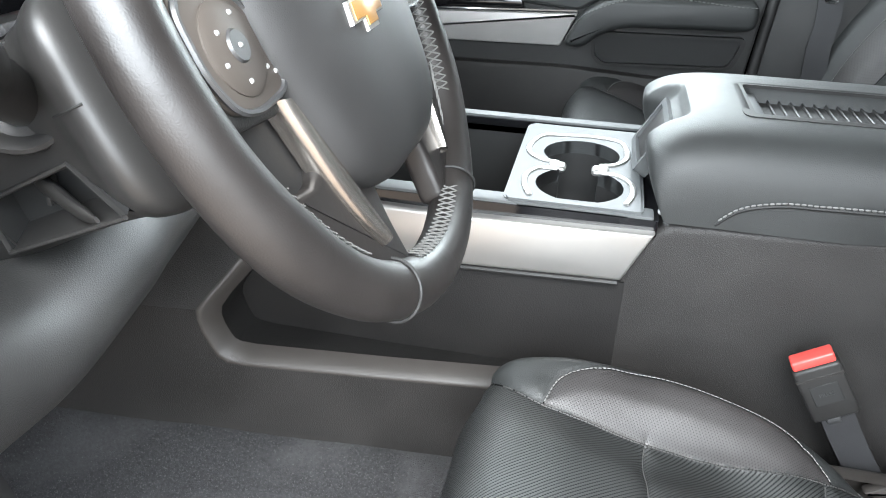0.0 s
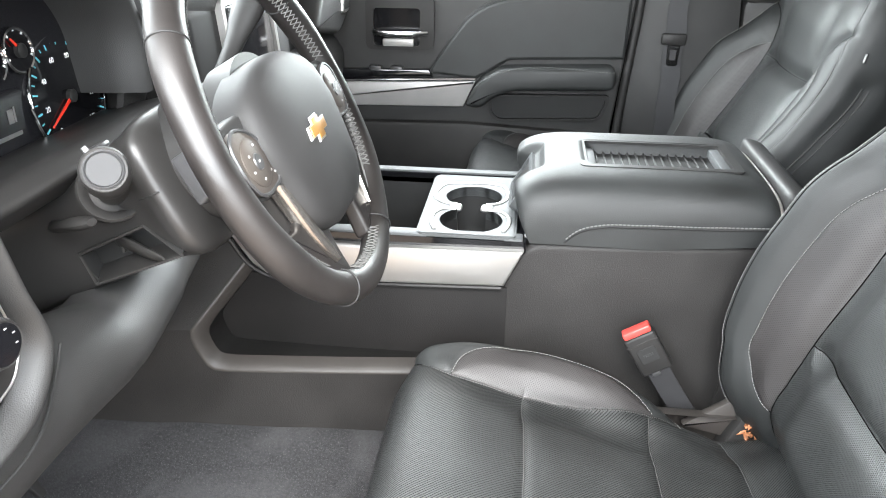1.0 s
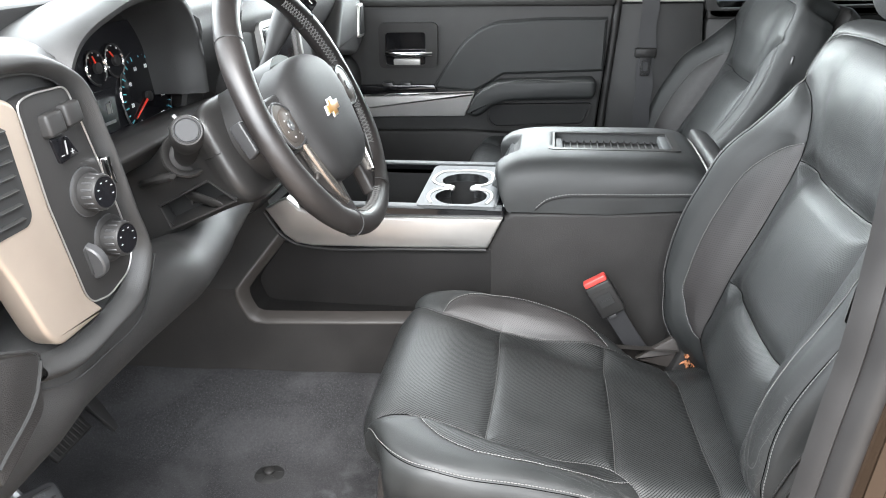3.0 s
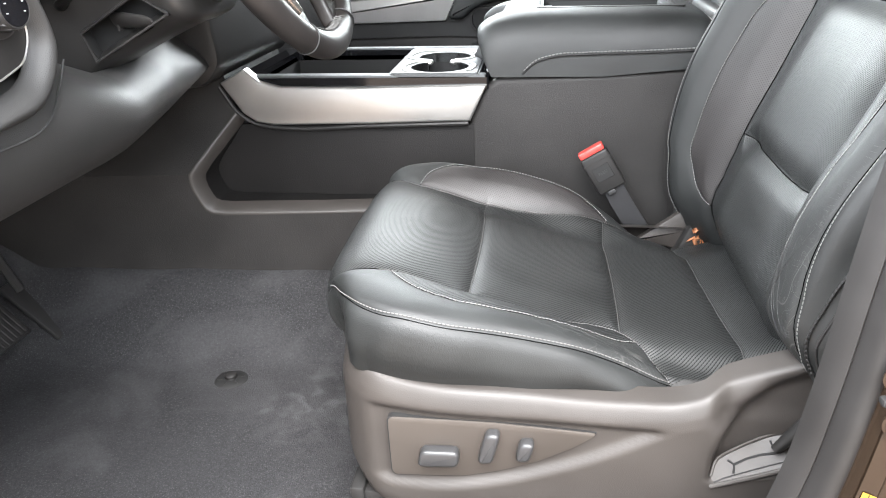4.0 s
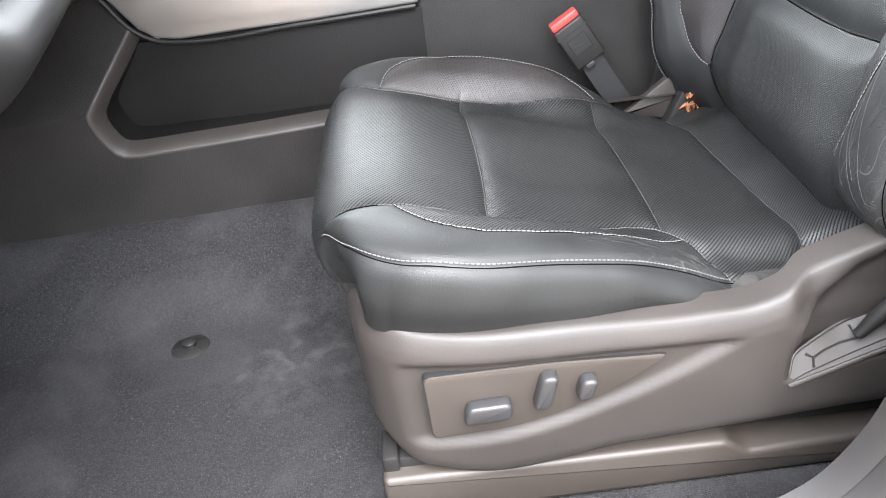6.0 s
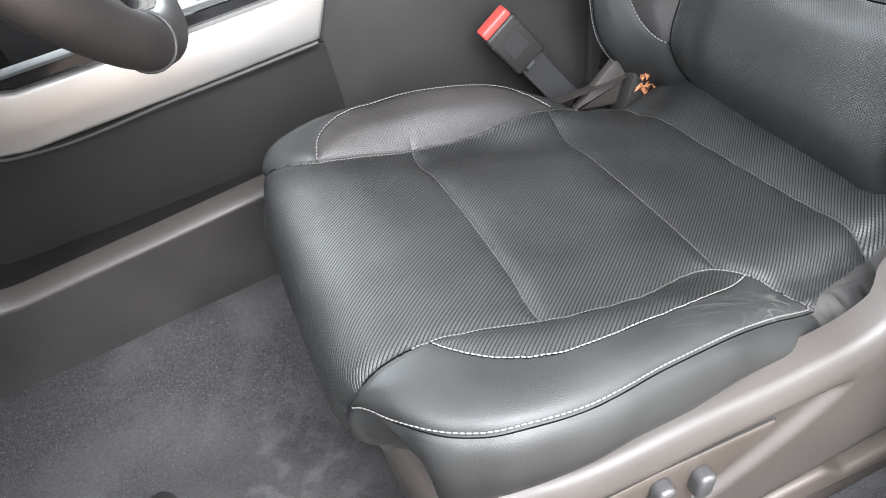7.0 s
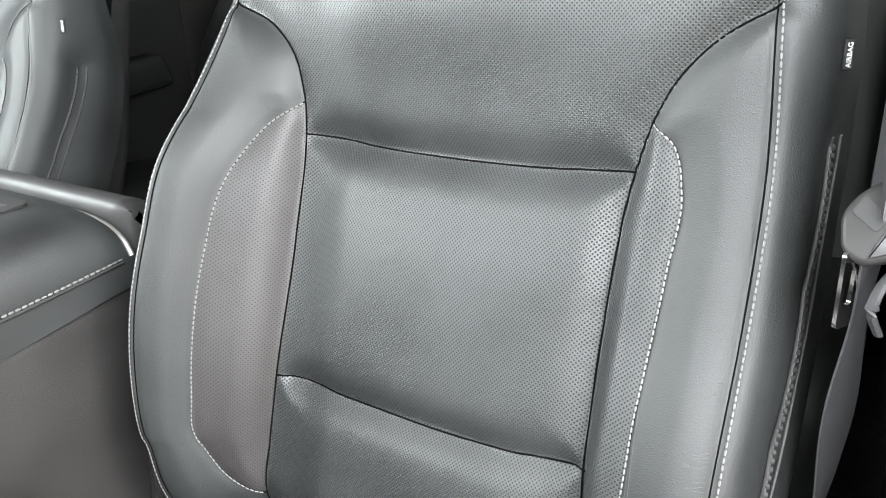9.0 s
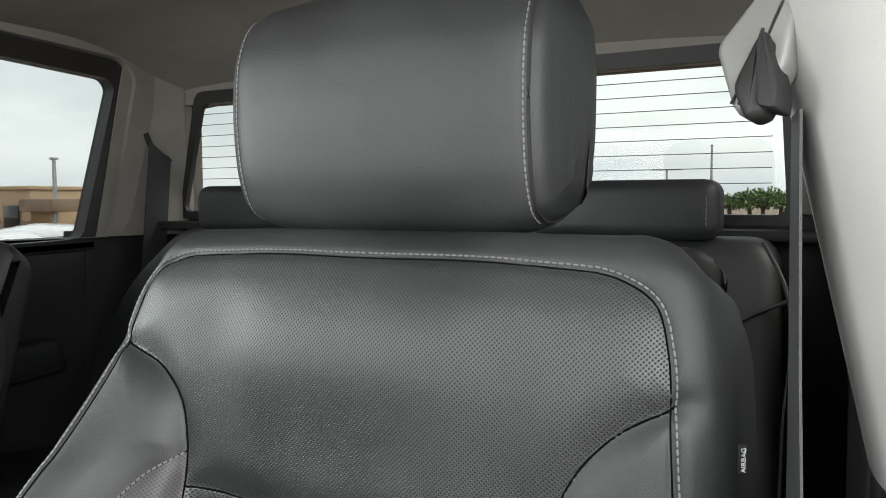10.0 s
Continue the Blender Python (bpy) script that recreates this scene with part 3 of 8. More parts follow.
def ring_plate(out, inn, axis, lo, hi):
    """A flat ring between two outlines of the same count, lo to hi thick along axis."""
    bm = bmesh.new()

    def at(p, h):
        return {"x": (h, p[0], p[1]), "y": (p[0], h, p[1]), "z": (p[0], p[1], h)}[axis]

    R = [[bm.verts.new(at(p, h)) for p in o] for o, h in ((out, lo), (inn, lo), (inn, hi), (out, hi))]
    k = len(out)
    for a in range(4):
        r0, r1 = R[a], R[(a + 1) % 4]
        for i in range(k):
            bm.faces.new((r0[i], r0[(i + 1) % k], r1[(i + 1) % k], r1[i]))
    return bm


cab_shell()


def far_side():
    """The passenger's front door, seen across the cab, and the rear door behind it."""
    d = thing("passenger_door", (0, 1.36, 0), "closed black vinyl passenger door with silver trim strip", "car door")
    part("panel", join(prism(rounded([(-0.60, 0.02), (0.352, 0.02), (0.354, 0.46), (0.395, 0.86), (-0.60, 0.862)], 0.02), "y", 1.315, 1.40, 0.006)), VINYL, d, sharp=18)
    part("belt_line", prism(rounded([(-0.60, 0.855), (0.395, 0.855), (0.397, 0.882), (-0.60, 0.88)], 0.01), "y", 1.30, 1.36, 0.006), SMOOTH, d)
    ins = smooth_line([(-0.164, 0.605), (-0.10, 0.70), (-0.045, 0.765), (0.02, 0.80), (0.12, 0.812), (0.376, 0.817)], 26)
    part("upper_insert", prism([tuple(p) for p in ins] + [(0.372, 0.66), (0.06, 0.648), (0.0, 0.61), (-0.03, 0.594)], "y", 1.297, 1.318, 0.008), LEATHER, d, "padded black vinyl insert", sharp=18)
    part("insert_groove", tube([(x, 1.314, z) for x, z in ins], 0.006, 6), BLACK, d)
    part("trim_strip", prism(rounded([(-0.60, 0.568), (-0.029, 0.590), (-0.062, 0.516), (-0.60, 0.505)], 0.004), "y", 1.283, 1.32, 0.006), TRIM, d, "brushed silver strip")
    part("trim_lip", tube([(-0.60, 1.281, 0.573), (-0.03, 1.281, 0.596)], 0.004, 8), CHROME, d)
    part("switch_shelf", prism([(-0.60, 0.572), (-0.15, 0.592), (-0.16, 0.615), (-0.60, 0.607)], "y", 1.29, 1.32, 0.004), GLOSS, d)
    for x in (-0.33, -0.27):
        part("switch", box(x, x + 0.035, 1.292, 1.312, 0.600, 0.622, 0.005), BUTTON, d)
    arm = rounded([(-0.057, 0.526), (-0.018, 0.60), (0.04, 0.634), (0.35, 0.646), (0.352, 0.583), (0.075, 0.574), (0.02, 0.551), (-0.01, 0.522)], 0.03)
    part("armrest", prism(arm, "y", 1.245, 1.32, 0.014, 4), LEATHER, d, "padded armrest with stitched edge")
    line = [(-0.05, 0.54), (-0.02, 0.59), (0.04, 0.622), (0.35, 0.634)]
    lp = np.array([(x, 1.2445, z) for x, z in smooth_line(line, 50)])
    part("stitching", capsules(lp, np.tile((0, -1.0, 0), (50, 1)), 0.009, 0.006, 0.0012), SEAMTHREAD, d)
    po = rounded([(0.009, 0.537), (0.031, 0.552), (0.347, 0.560), (0.324, 0.488), (0.032, 0.475), (0.009, 0.499)], 0.02)
    pi = rounded([(0.016, 0.533), (0.036, 0.546), (0.335, 0.553), (0.316, 0.494), (0.037, 0.482), (0.016, 0.502)], 0.018)
    part("pull_rim", ring_plate(po, pi, "y", 1.296, 1.318), SMOOTH, d)
    part("pull_pocket", prism(pi, "y", 1.311, 1.3165), BLACK, d)
    part("lower_pocket", prism(rounded([(-0.60, 0.06), (0.33, 0.06), (0.345, 0.45), (-0.05, 0.47), (-0.60, 0.46)], 0.04), "y", 1.285, 1.32, 0.012), PLASTIC, d)
    # inner door handle in its bezel
    bo = rounded([(-0.339, 0.665), (-0.149, 0.667), (-0.147, 0.808), (-0.337, 0.807)], 0.022)
    bi = rounded([(-0.318, 0.675), (-0.188, 0.676), (-0.186, 0.778), (-0.316, 0.777)], 0.012)
    part("handle_bezel", ring_plate(bo, bi, "y", 1.300, 1.318), SMOOTH, d)
    part("handle_cup", prism(bi, "y", 1.312, 1.3175), GLOSS, d)
    part("handle", tube(smooth_line([(-0.315, 1.302, 0.712), (-0.30, 1.288, 0.712), (-0.19, 1.286, 0.713), (-0.168, 1.298, 0.713)], 16), 0.0085, 10), CHROME, d, "chrome pull lever")
    part("lock_lever", box(-0.292, -0.205, 1.300, 1.314, 0.675, 0.695, 0.003), TRIM, d)
    part("lock_knob", lathe([(0.006, 0), (0.006, 0.02), (0.004, 0.024), (0.001, 0.025)], pose(0.335, 1.345, 0.88), 12), BLACK, d)
    part("pane", box(-0.60, 0.36, 1.352, 1.357, 0.88, 1.27, 0), GLASS, d).visible_shadow = False
    part("window_frame", join(box(-0.62, 0.42, 1.33, 1.38, 1.27, 1.30, 0.006), moved(box(-0.02, 0.02, 1.33, 1.38, 0.0, 0.42, 0.006), pose(0.385, 0, 0.875))), RUBBER, d)

    sk = thing("far_outer_skin", (0.4, 1.45, 0), "dark outer body side behind the far doors", "body side", kind="structure")
    part("skin", box(-0.62, 1.70, 1.402, 1.44, -0.02, 0.86, 0.006), PAINT, sk)
    part("pillar_skin", box(0.37, 0.70, 1.402, 1.44, 0.861, 1.34, 0.006), PAINT, sk)

    p = thing("far_centre_pillar", (0.45, 1.36, 0), "grey centre pillar trim between the far doors", "door pillar", kind="structure")
    part("lower_trim", prism([(0.36, 0.02), (0.72, 0.02), (0.66, 0.86), (0.405, 0.86)], "y", 1.335, 1.40, 0.012), VINYL, p)
    part("upper_trim", prism([(0.415, 0.861), (0.66, 0.861), (0.62, 1.34), (0.43, 1.34)], "y", 1.325, 1.40, 0.012), PILLAR, p)
    part("seal", tube(smooth_line([(0.36, 1.325, 0.02), (0.372, 1.325, 0.46), (0.405, 1.325, 0.87), (0.415, 1.325, 1.30)], 20), 0.012, 10), RUBBER, p)
    b = thing("passenger_belt", (0.50, 1.33, 0.7), "black seat belt hanging on the far pillar", "seat belt")
    part("webbing", geo(sheet(np.array([[(0.475 + 0.004 * math.sin(3 * i), 1.318, z), (0.525 + 0.004 * math.sin(3 * i), 1.316, z + 0.01)] for i, z in enumerate(np.linspace(0.30, 1.08, 14))]), 0.002)), WEBBING, b)
    part("latch_body", box(0.464, 0.528, 1.300, 1.322, 0.700, 0.730, 0.006), SMOOTH, b)
    part("latch_tongue", ring_plate(rounded([(0.484, 0.645), (0.512, 0.645), (0.515, 0.702), (0.481, 0.702)], 0.006), rounded([(0.490, 0.660), (0.506, 0.660), (0.507, 0.688), (0.489, 0.688)], 0.003), "y", 1.308, 1.312), CHROME, b)

    r = thing("rear_passenger_door", (1.1, 1.36, 0), "closed black rear passenger door with tinted window", "car door")
    part("panel", prism(rounded([(0.70, 0.02), (1.42, 0.02), (1.50, 0.60), (1.46, 0.838), (0.67, 0.822)], 0.03), "y", 1.335, 1.40, 0.008), VINYL, r)
    part("armrest", prism(rounded([(0.74, 0.60), (1.30, 0.63), (1.32, 0.55), (0.74, 0.52)], 0.02), "y", 1.27, 1.34, 0.014, 3), LEATHER, r)
    part("belt_line", prism(rounded([(0.67, 0.812), (1.44, 0.830), (1.44, 0.855), (0.67, 0.843)], 0.008), "y", 1.318, 1.36, 0.006), SMOOTH, r)
    fo = rounded([(0.66, 0.818), (1.478, 0.836), (1.562, 1.275), (1.52, 1.312), (0.66, 1.342)], 0.05, 6)
    fi = rounded([(0.69, 0.842), (1.402, 0.857), (1.510, 1.240), (1.492, 1.262), (0.69, 1.296)], 0.03, 6)
    part("window_frame", ring_plate(fo, fi, "y", 1.318, 1.36), RUBBER, r)
    part("pane", box(0.68, 1.53, 1.350, 1.355, 0.83, 1.305, 0), PRIVACY, r).visible_shadow = False
    part("arch_trim", ring_plate(rounded([(0.64, 0.87), (1.52, 0.86), (1.64, 1.27), (1.58, 1.36), (0.64, 1.37)], 0.06, 6), rounded([(0.655, 0.87), (1.47, 0.86), (1.566, 1.275), (1.525, 1.316), (0.655, 1.346)], 0.05, 6), "y", 1.30, 1.34), HEADLINER, r)

    q = thing("far_rear_pillar", (1.6, 1.36, 0), "light grey rear corner pillar with a belt slot", "rear pillar", kind="structure")
    xs, zs = np.linspace(0, 1, 14), np.linspace(0.86, 1.34, 14)
    P = np.array([[(1.44 + 0.22 * (z - 0.86) + (1.71 - 1.44 - 0.22 * (z - 0.86)) * u, 1.345 - 0.05 * u**2, z) for u in xs] for z in zs])
    part("upper_trim", sheet(P[::-1], 0.03), HEADLINER, q)
    part("lower_trim", prism([(1.40, 0.0), (1.74, 0.0), (1.74, 0.875), (1.42, 0.875)], "y", 1.33, 1.42, 0.008), PLASTIC, q)
    part("belt_slot", tube(smooth_line([(1.588, 1.300, 1.130), (1.606, 1.297, 1.092), (1.662, 1.290, 1.060)], 10), 0.008, 8), BLACK, q)
    sb = thing("rear_seat_belt", (1.58, 1.30, 0.9), "black rear seat belt running down from the pillar", "seat belt")
    part("webbing", geo(sheet(np.array([[(1.594 - 0.065 * s, 1.293 - 0.02 * s, 1.110 - 0.42 * s), (1.656 - 0.058 * s, 1.284 - 0.02 * s, 1.062 - 0.40 * s)] for s in np.linspace(0, 1, 8)]), 0.002)), WEBBING, sb)


far_side()


def near_side():
    """The opening of the driver's door: seal, centre pillar and the closed rear side."""
    line = smooth_line([(0.05, 0.072), (0.25, 0.076), (0.36, 0.090), (0.418, 0.124), (0.459, 0.187), (0.480, 0.258), (0.498, 0.375), (0.509, 0.49), (0.516, 0.56), (0.527, 0.66), (0.533, 0.84), (0.525, 1.02), (0.50, 1.22)], 90)
    s = thing("door_seal", (0.48, -0.42, 0.3), "black rubber weatherstrip round the driver's door opening", "door seal", kind="structure")
    d = np.gradient(line, axis=0)
    d /= np.linalg.norm(d, axis=1)[:, None]
    nrm = np.stack([d[:, 1], -d[:, 0]], 1)

    def strip(o0, y0, o1, y1, k=7, bulge=0.0):
        rows = []
        for u in np.linspace(0, 1, k):
            o, y = o0 + (o1 - o0) * u, y0 + (y1 - y0) * u - bulge * math.sin(math.pi * u)
            rows.append([(p[0] + q[0] * o, y, p[1] + q[1] * o) for p, q in zip(line, nrm)])
        return np.array(rows)

    part("lip", sheet(strip(-0.001, -0.396, 0.0128, -0.417, 6, 0.003), 0.006), RUBBER, s)
    part("groove", sheet(strip(0.0122, -0.4135, 0.0152, -0.4135, 3), 0.002), BLACK, s)
    part("bulb", sheet(strip(0.0145, -0.416, 0.0345, -0.434, 10, 0.011), 0.004), RUBBER, s, "hollow rubber bulb")
    part("flange", sheet(strip(0.0335, -0.433, 0.0415, -0.4495, 4, 0.001), 0.002), BRONZE, s, "bronze painted pinch flange")
    j = thing("door_jamb", (0.55, -0.46, 0.3), "dark bronze and black painted body jamb beside the seat", "door jamb", kind="structure")
    part("inner_jamb", sheet(strip(0.041, -0.4495, 0.058, -0.4560, 5, -0.002), 0.003), BRONZE, j)
    part("jamb_ridge", sheet(strip(0.0575, -0.4555, 0.0655, -0.459, 5, 0.004), 0.003), BRONZE, j)
    part("outer_jamb", sheet(strip(0.0648, -0.4585, 0.24, -0.50, 8, 0.004), 0.003), PAINT, j)
    # tyre label on the jamb, with lines of print that cannot be read
    lab = thing("tyre_label", (0.56, -0.51, 0.25), "white and yellow tyre information label on the jamb", "label")

    def on_jamb(i, o, y):
        p, q = line[i], nrm[i]
        return (p[0] + q[0] * o, y, p[1] + q[1] * o)

    def patch(name, i0, i1, o0, o1, off, m):
        rows = []
        for o in np.linspace(o0, o1, 4):
            u = (o - 0.0648) / 0.1752
            y = -0.4585 - 0.0415 * u - 0.004 * math.sin(math.pi * max(u, 0)) - off
            rows.append([on_jamb(i, o, y) for i in range(i0, i1 + 1)])
        part(name, sheet(np.array(rows)), m, lab)

    row = lambda z: int(np.argmin(np.abs(line[12:, 1] - z))) + 12
    lo, hi = row(0.155), row(0.305)
    patch("paper", lo, hi, 0.076, 0.165, 0.0045, WHITE)
    patch("yellow_band", lo, hi, 0.0775, 0.086, 0.0052, YELLOW)
    for k, o in enumerate(np.linspace(0.091, 0.160, 12)):
        patch("print_bar", lo + 1 + k % 3, hi - 1 - (k * 5) % 7, o, o + 0.0012, 0.0052, SEAMTHREAD)
    st = thing("oil_sticker", (0.53, -0.455, 0.30), "small yellow and grey sticker on the painted jamb", "label")

    def stick(name, z0, z1, o0, o1, off, m):
        rows = [[on_jamb(i, o, -0.4495 - 0.0065 * (o - 0.041) / 0.017 - off) for i in range(row(z0), row(z1) + 1)] for o in np.linspace(o0, o1, 4)]
        part(name, sheet(np.array(rows)), m, st)

    stick("yellow_half", 0.270, 0.308, 0.0445, 0.0565, 0.0030, STICKER)
    stick("white_half", 0.190, 0.270, 0.0445, 0.0565, 0.0030, PALEPRINT)
    stick("print_bar", 0.215, 0.255, 0.0475, 0.0484, 0.0036, SMOOTH)
    stick("print_bar", 0.276, 0.300, 0.0492, 0.0500, 0.0036, SMOOTH)
    stick("print_bar", 0.220, 0.262, 0.0520, 0.0530, 0.0036, SMOOTH)
    sk = thing("door_striker", (0.56, -0.49, 0.42), "steel striker loop on the body jamb", "striker")
    part("plate", box(0.552, 0.580, -0.474, -0.458, 0.318, 0.352, 0.004), STEEL, sk)
    part("loop", tube([(0.560, -0.472, 0.324), (0.556, -0.500, 0.324), (0.556, -0.500, 0.346), (0.560, -0.472, 0.346)], 0.004, 8), STEEL, sk)
    bt = thing("jamb_bolts", (0.54, -0.455, 0.39), "dull bolts and a black rubber stop on the body jamb", "bolt")
    for x, z in ((0.538, 0.420), (0.546, 0.372)):
        part("bolt_head", lathe([(0.010, 0), (0.010, 0.003), (0.007, 0.004), (0.0065, 0.009), (0.001, 0.0095)], frame_at((x, -0.4545, z), (0, -1, 0), (1, 0, 0)), 6), BRONZE, bt)
        part("washer", lathe([(0.013, 0), (0.013, 0.0018), (0.010, 0.0022)], frame_at((x, -0.4540, z), (0, -1, 0), (1, 0, 0)), 20), BRONZE, bt)
    part("rubber_stop", box(0.526, 0.575, -0.464, -0.452, 0.394, 0.402, 0.003), BLACK, bt)

    p = thing("near_centre_pillar", (0.64, -0.38, 0), "centre pillar with dark lower and light grey upper trim", "door pillar", kind="structure")
    part("lower_trim", prism([(0.52, 0.0), (0.80, 0.0), (0.80, 0.795), (0.56, 0.84)], "y", -0.42, -0.365, 0.012), PLASTIC, p)
    zs = np.linspace(0.80, 1.34, 18)
    P = np.array([[(0.555 + 0.03 * (z - 0.8) + 0.19 * u, -0.415 + (0.057 + 0.23 * (z - 0.80)) * math.sin(math.pi * min(1, 0.10 + u * 0.75)) ** 0.6, z) for u in np.linspace(0, 1, 16)] for z in zs])
    part("upper_trim", sheet(P[::-1], 0.02), PILLAR, p)
    part("outer_skin", box(0.60, 0.80, -0.50, -0.44, 0.0, 1.34, 0.01), PAINT, p)
    w = thing("near_rear_side", (1.2, -0.36, 0), "dark rear door behind the driver with its window", "car door", kind="structure")
    part("panel", box(0.805, 1.70, -0.44, -0.36, 0.0, 0.88, 0.01), VINYL, w)
    part("window_frame", ring_plate(rounded([(0.80, 0.87), (1.50, 0.87), (1.58, 1.30), (0.80, 1.33)], 0.05), rounded([(0.84, 0.90), (1.46, 0.90), (1.50, 1.27), (0.84, 1.29)], 0.04), "y", -0.40, -0.37), RUBBER, w)
    part("pane", box(0.82, 1.52, -0.392, -0.388, 0.88, 1.30, 0), PRIVACY, w).visible_shadow = False
    part("rear_pillar", box(1.53, 1.70, -0.42, -0.37, 0.881, 1.34, 0.01), HEADLINER, w)
    part("roof_rail", box(-0.45, 1.70, -0.46, -0.36, 1.30, 1.38, 0.02), PAINT, w)
    si = thing("door_sill", (0, -0.40, 0.02), "black plastic sill plate below the door opening", "sill", kind="structure")
    part("sill_plate", box(-0.95, 0.60, -0.46, -0.335, -0.06, 0.012, 0.012, 3), PLASTIC, si)
    part("rocker", box(-0.95, 1.72, -0.58, -0.461, -0.22, -0.02, 0.02, 3), PAINT, si)
    part("underbody", box(-1.15, 1.75, -0.455, 1.50, -0.25, -0.07, 0.01), BLACK, si)
    od = thing("open_driver_door", (-0.9, -0.9, 0.2), "wide open driver's door, dark inside", "car door", kind="structure")
    hinge = pose(-0.86, -0.50, 0, 0, 0, -72)
    part("panel", moved(box(0.0, 1.10, -0.09, 0.0, -0.02, 0.88, 0.02, 3), hinge), VINYL, od)
    part("window_frame", moved(ring_plate(rounded([(0.10, 0.87), (1.09, 0.87), (1.05, 1.32), (0.55, 1.31)], 0.04), rounded([(0.18, 0.885), (1.055, 0.885), (1.02, 1.285), (0.56, 1.275)], 0.03), "y", -0.06, -0.03), hinge), RUBBER, od)
    # front: scuttle, windscreen and pillars
    f = thing("windscreen", (-0.9, 0.53, 0.9), "sloping windscreen with dark surround", "windscreen", kind="structure")
    P = np.array([[(-1.12 + 0.68 * u, -0.36 + 1.78 * v, 0.90 + 0.42 * u) for v in np.linspace(0, 1, 8)] for u in np.linspace(0, 1, 6)])
    part("pane", sheet(P), GLASS, f).visible_shadow = False
    part("cowl", box(-1.30, -1.06, -0.46, 1.52, 0.60, 0.90, 0.03), BLACK, f)
    part("firewall", box(-1.20, -1.14, -0.46, 1.52, -0.20, 0.62, 0.01), CARPET, f)
    part("header_rail", box(-0.50, -0.40, -0.40, 1.46, 1.29, 1.36, 0.02), HEADLINER, f)
    for y in (-0.41, 1.41):
        part("front_pillar", tube([(-1.12, y, 0.88), (-0.75, y, 1.12), (-0.42, y, 1.32)], 0.04, 10), PILLAR, f)
    part("kick_panel", box(-1.15, -0.60, -0.46, -0.40, 0.0, 0.60, 0.02), PLASTIC, f)


near_side()


def digits(text, m, size, parent, material=None):
    cu = bpy.data.curves.new("numeral", "FONT")
    cu.body, cu.size, cu.align_x, cu.align_y, cu.extrude = text, size, "CENTER", "CENTER", 0.0003
    t = new("numeral", cu)
    me = bpy.data.meshes.new_from_object(t.evaluated_get(bpy.context.evaluated_depsgraph_get()))
    bpy.data.objects.remove(t)
    bm = bmesh.new()
    bm.from_mesh(me)
    bm.transform(m)
    part("numeral", bm, material or WHITE, parent)


# ---- upholstery ----
def near_line(L, B, poly):
    """Distance of the points (L, B) from a polyline."""
    d = np.full(L.shape, 9.0)
    for (x0, y0), (x1, y1) in zip(poly, poly[1:]):
        dx, dy = x1 - x0, y1 - y0
        t = np.clip(((L - x0) * dx + (B - y0) * dy) / (dx * dx + dy * dy + 1e-12), 0, 1)
        d = np.minimum(d, np.hypot(L - x0 - t * dx, B - y0 - t * dy))
    return d


def inside(L, B, poly):
    """True where (L, B) lies inside the closed outline."""
    c = np.zeros(L.shape, bool)
    for (x0, y0), (x1, y1) in zip(poly, np.roll(np.asarray(poly), -1, axis=0)):
        cross = ((y0 > B) != (y1 > B)) & (L < (x1 - x0) * (B - y0) / (y1 - y0 + 1e-12) + x0)
        c ^= cross
    return c


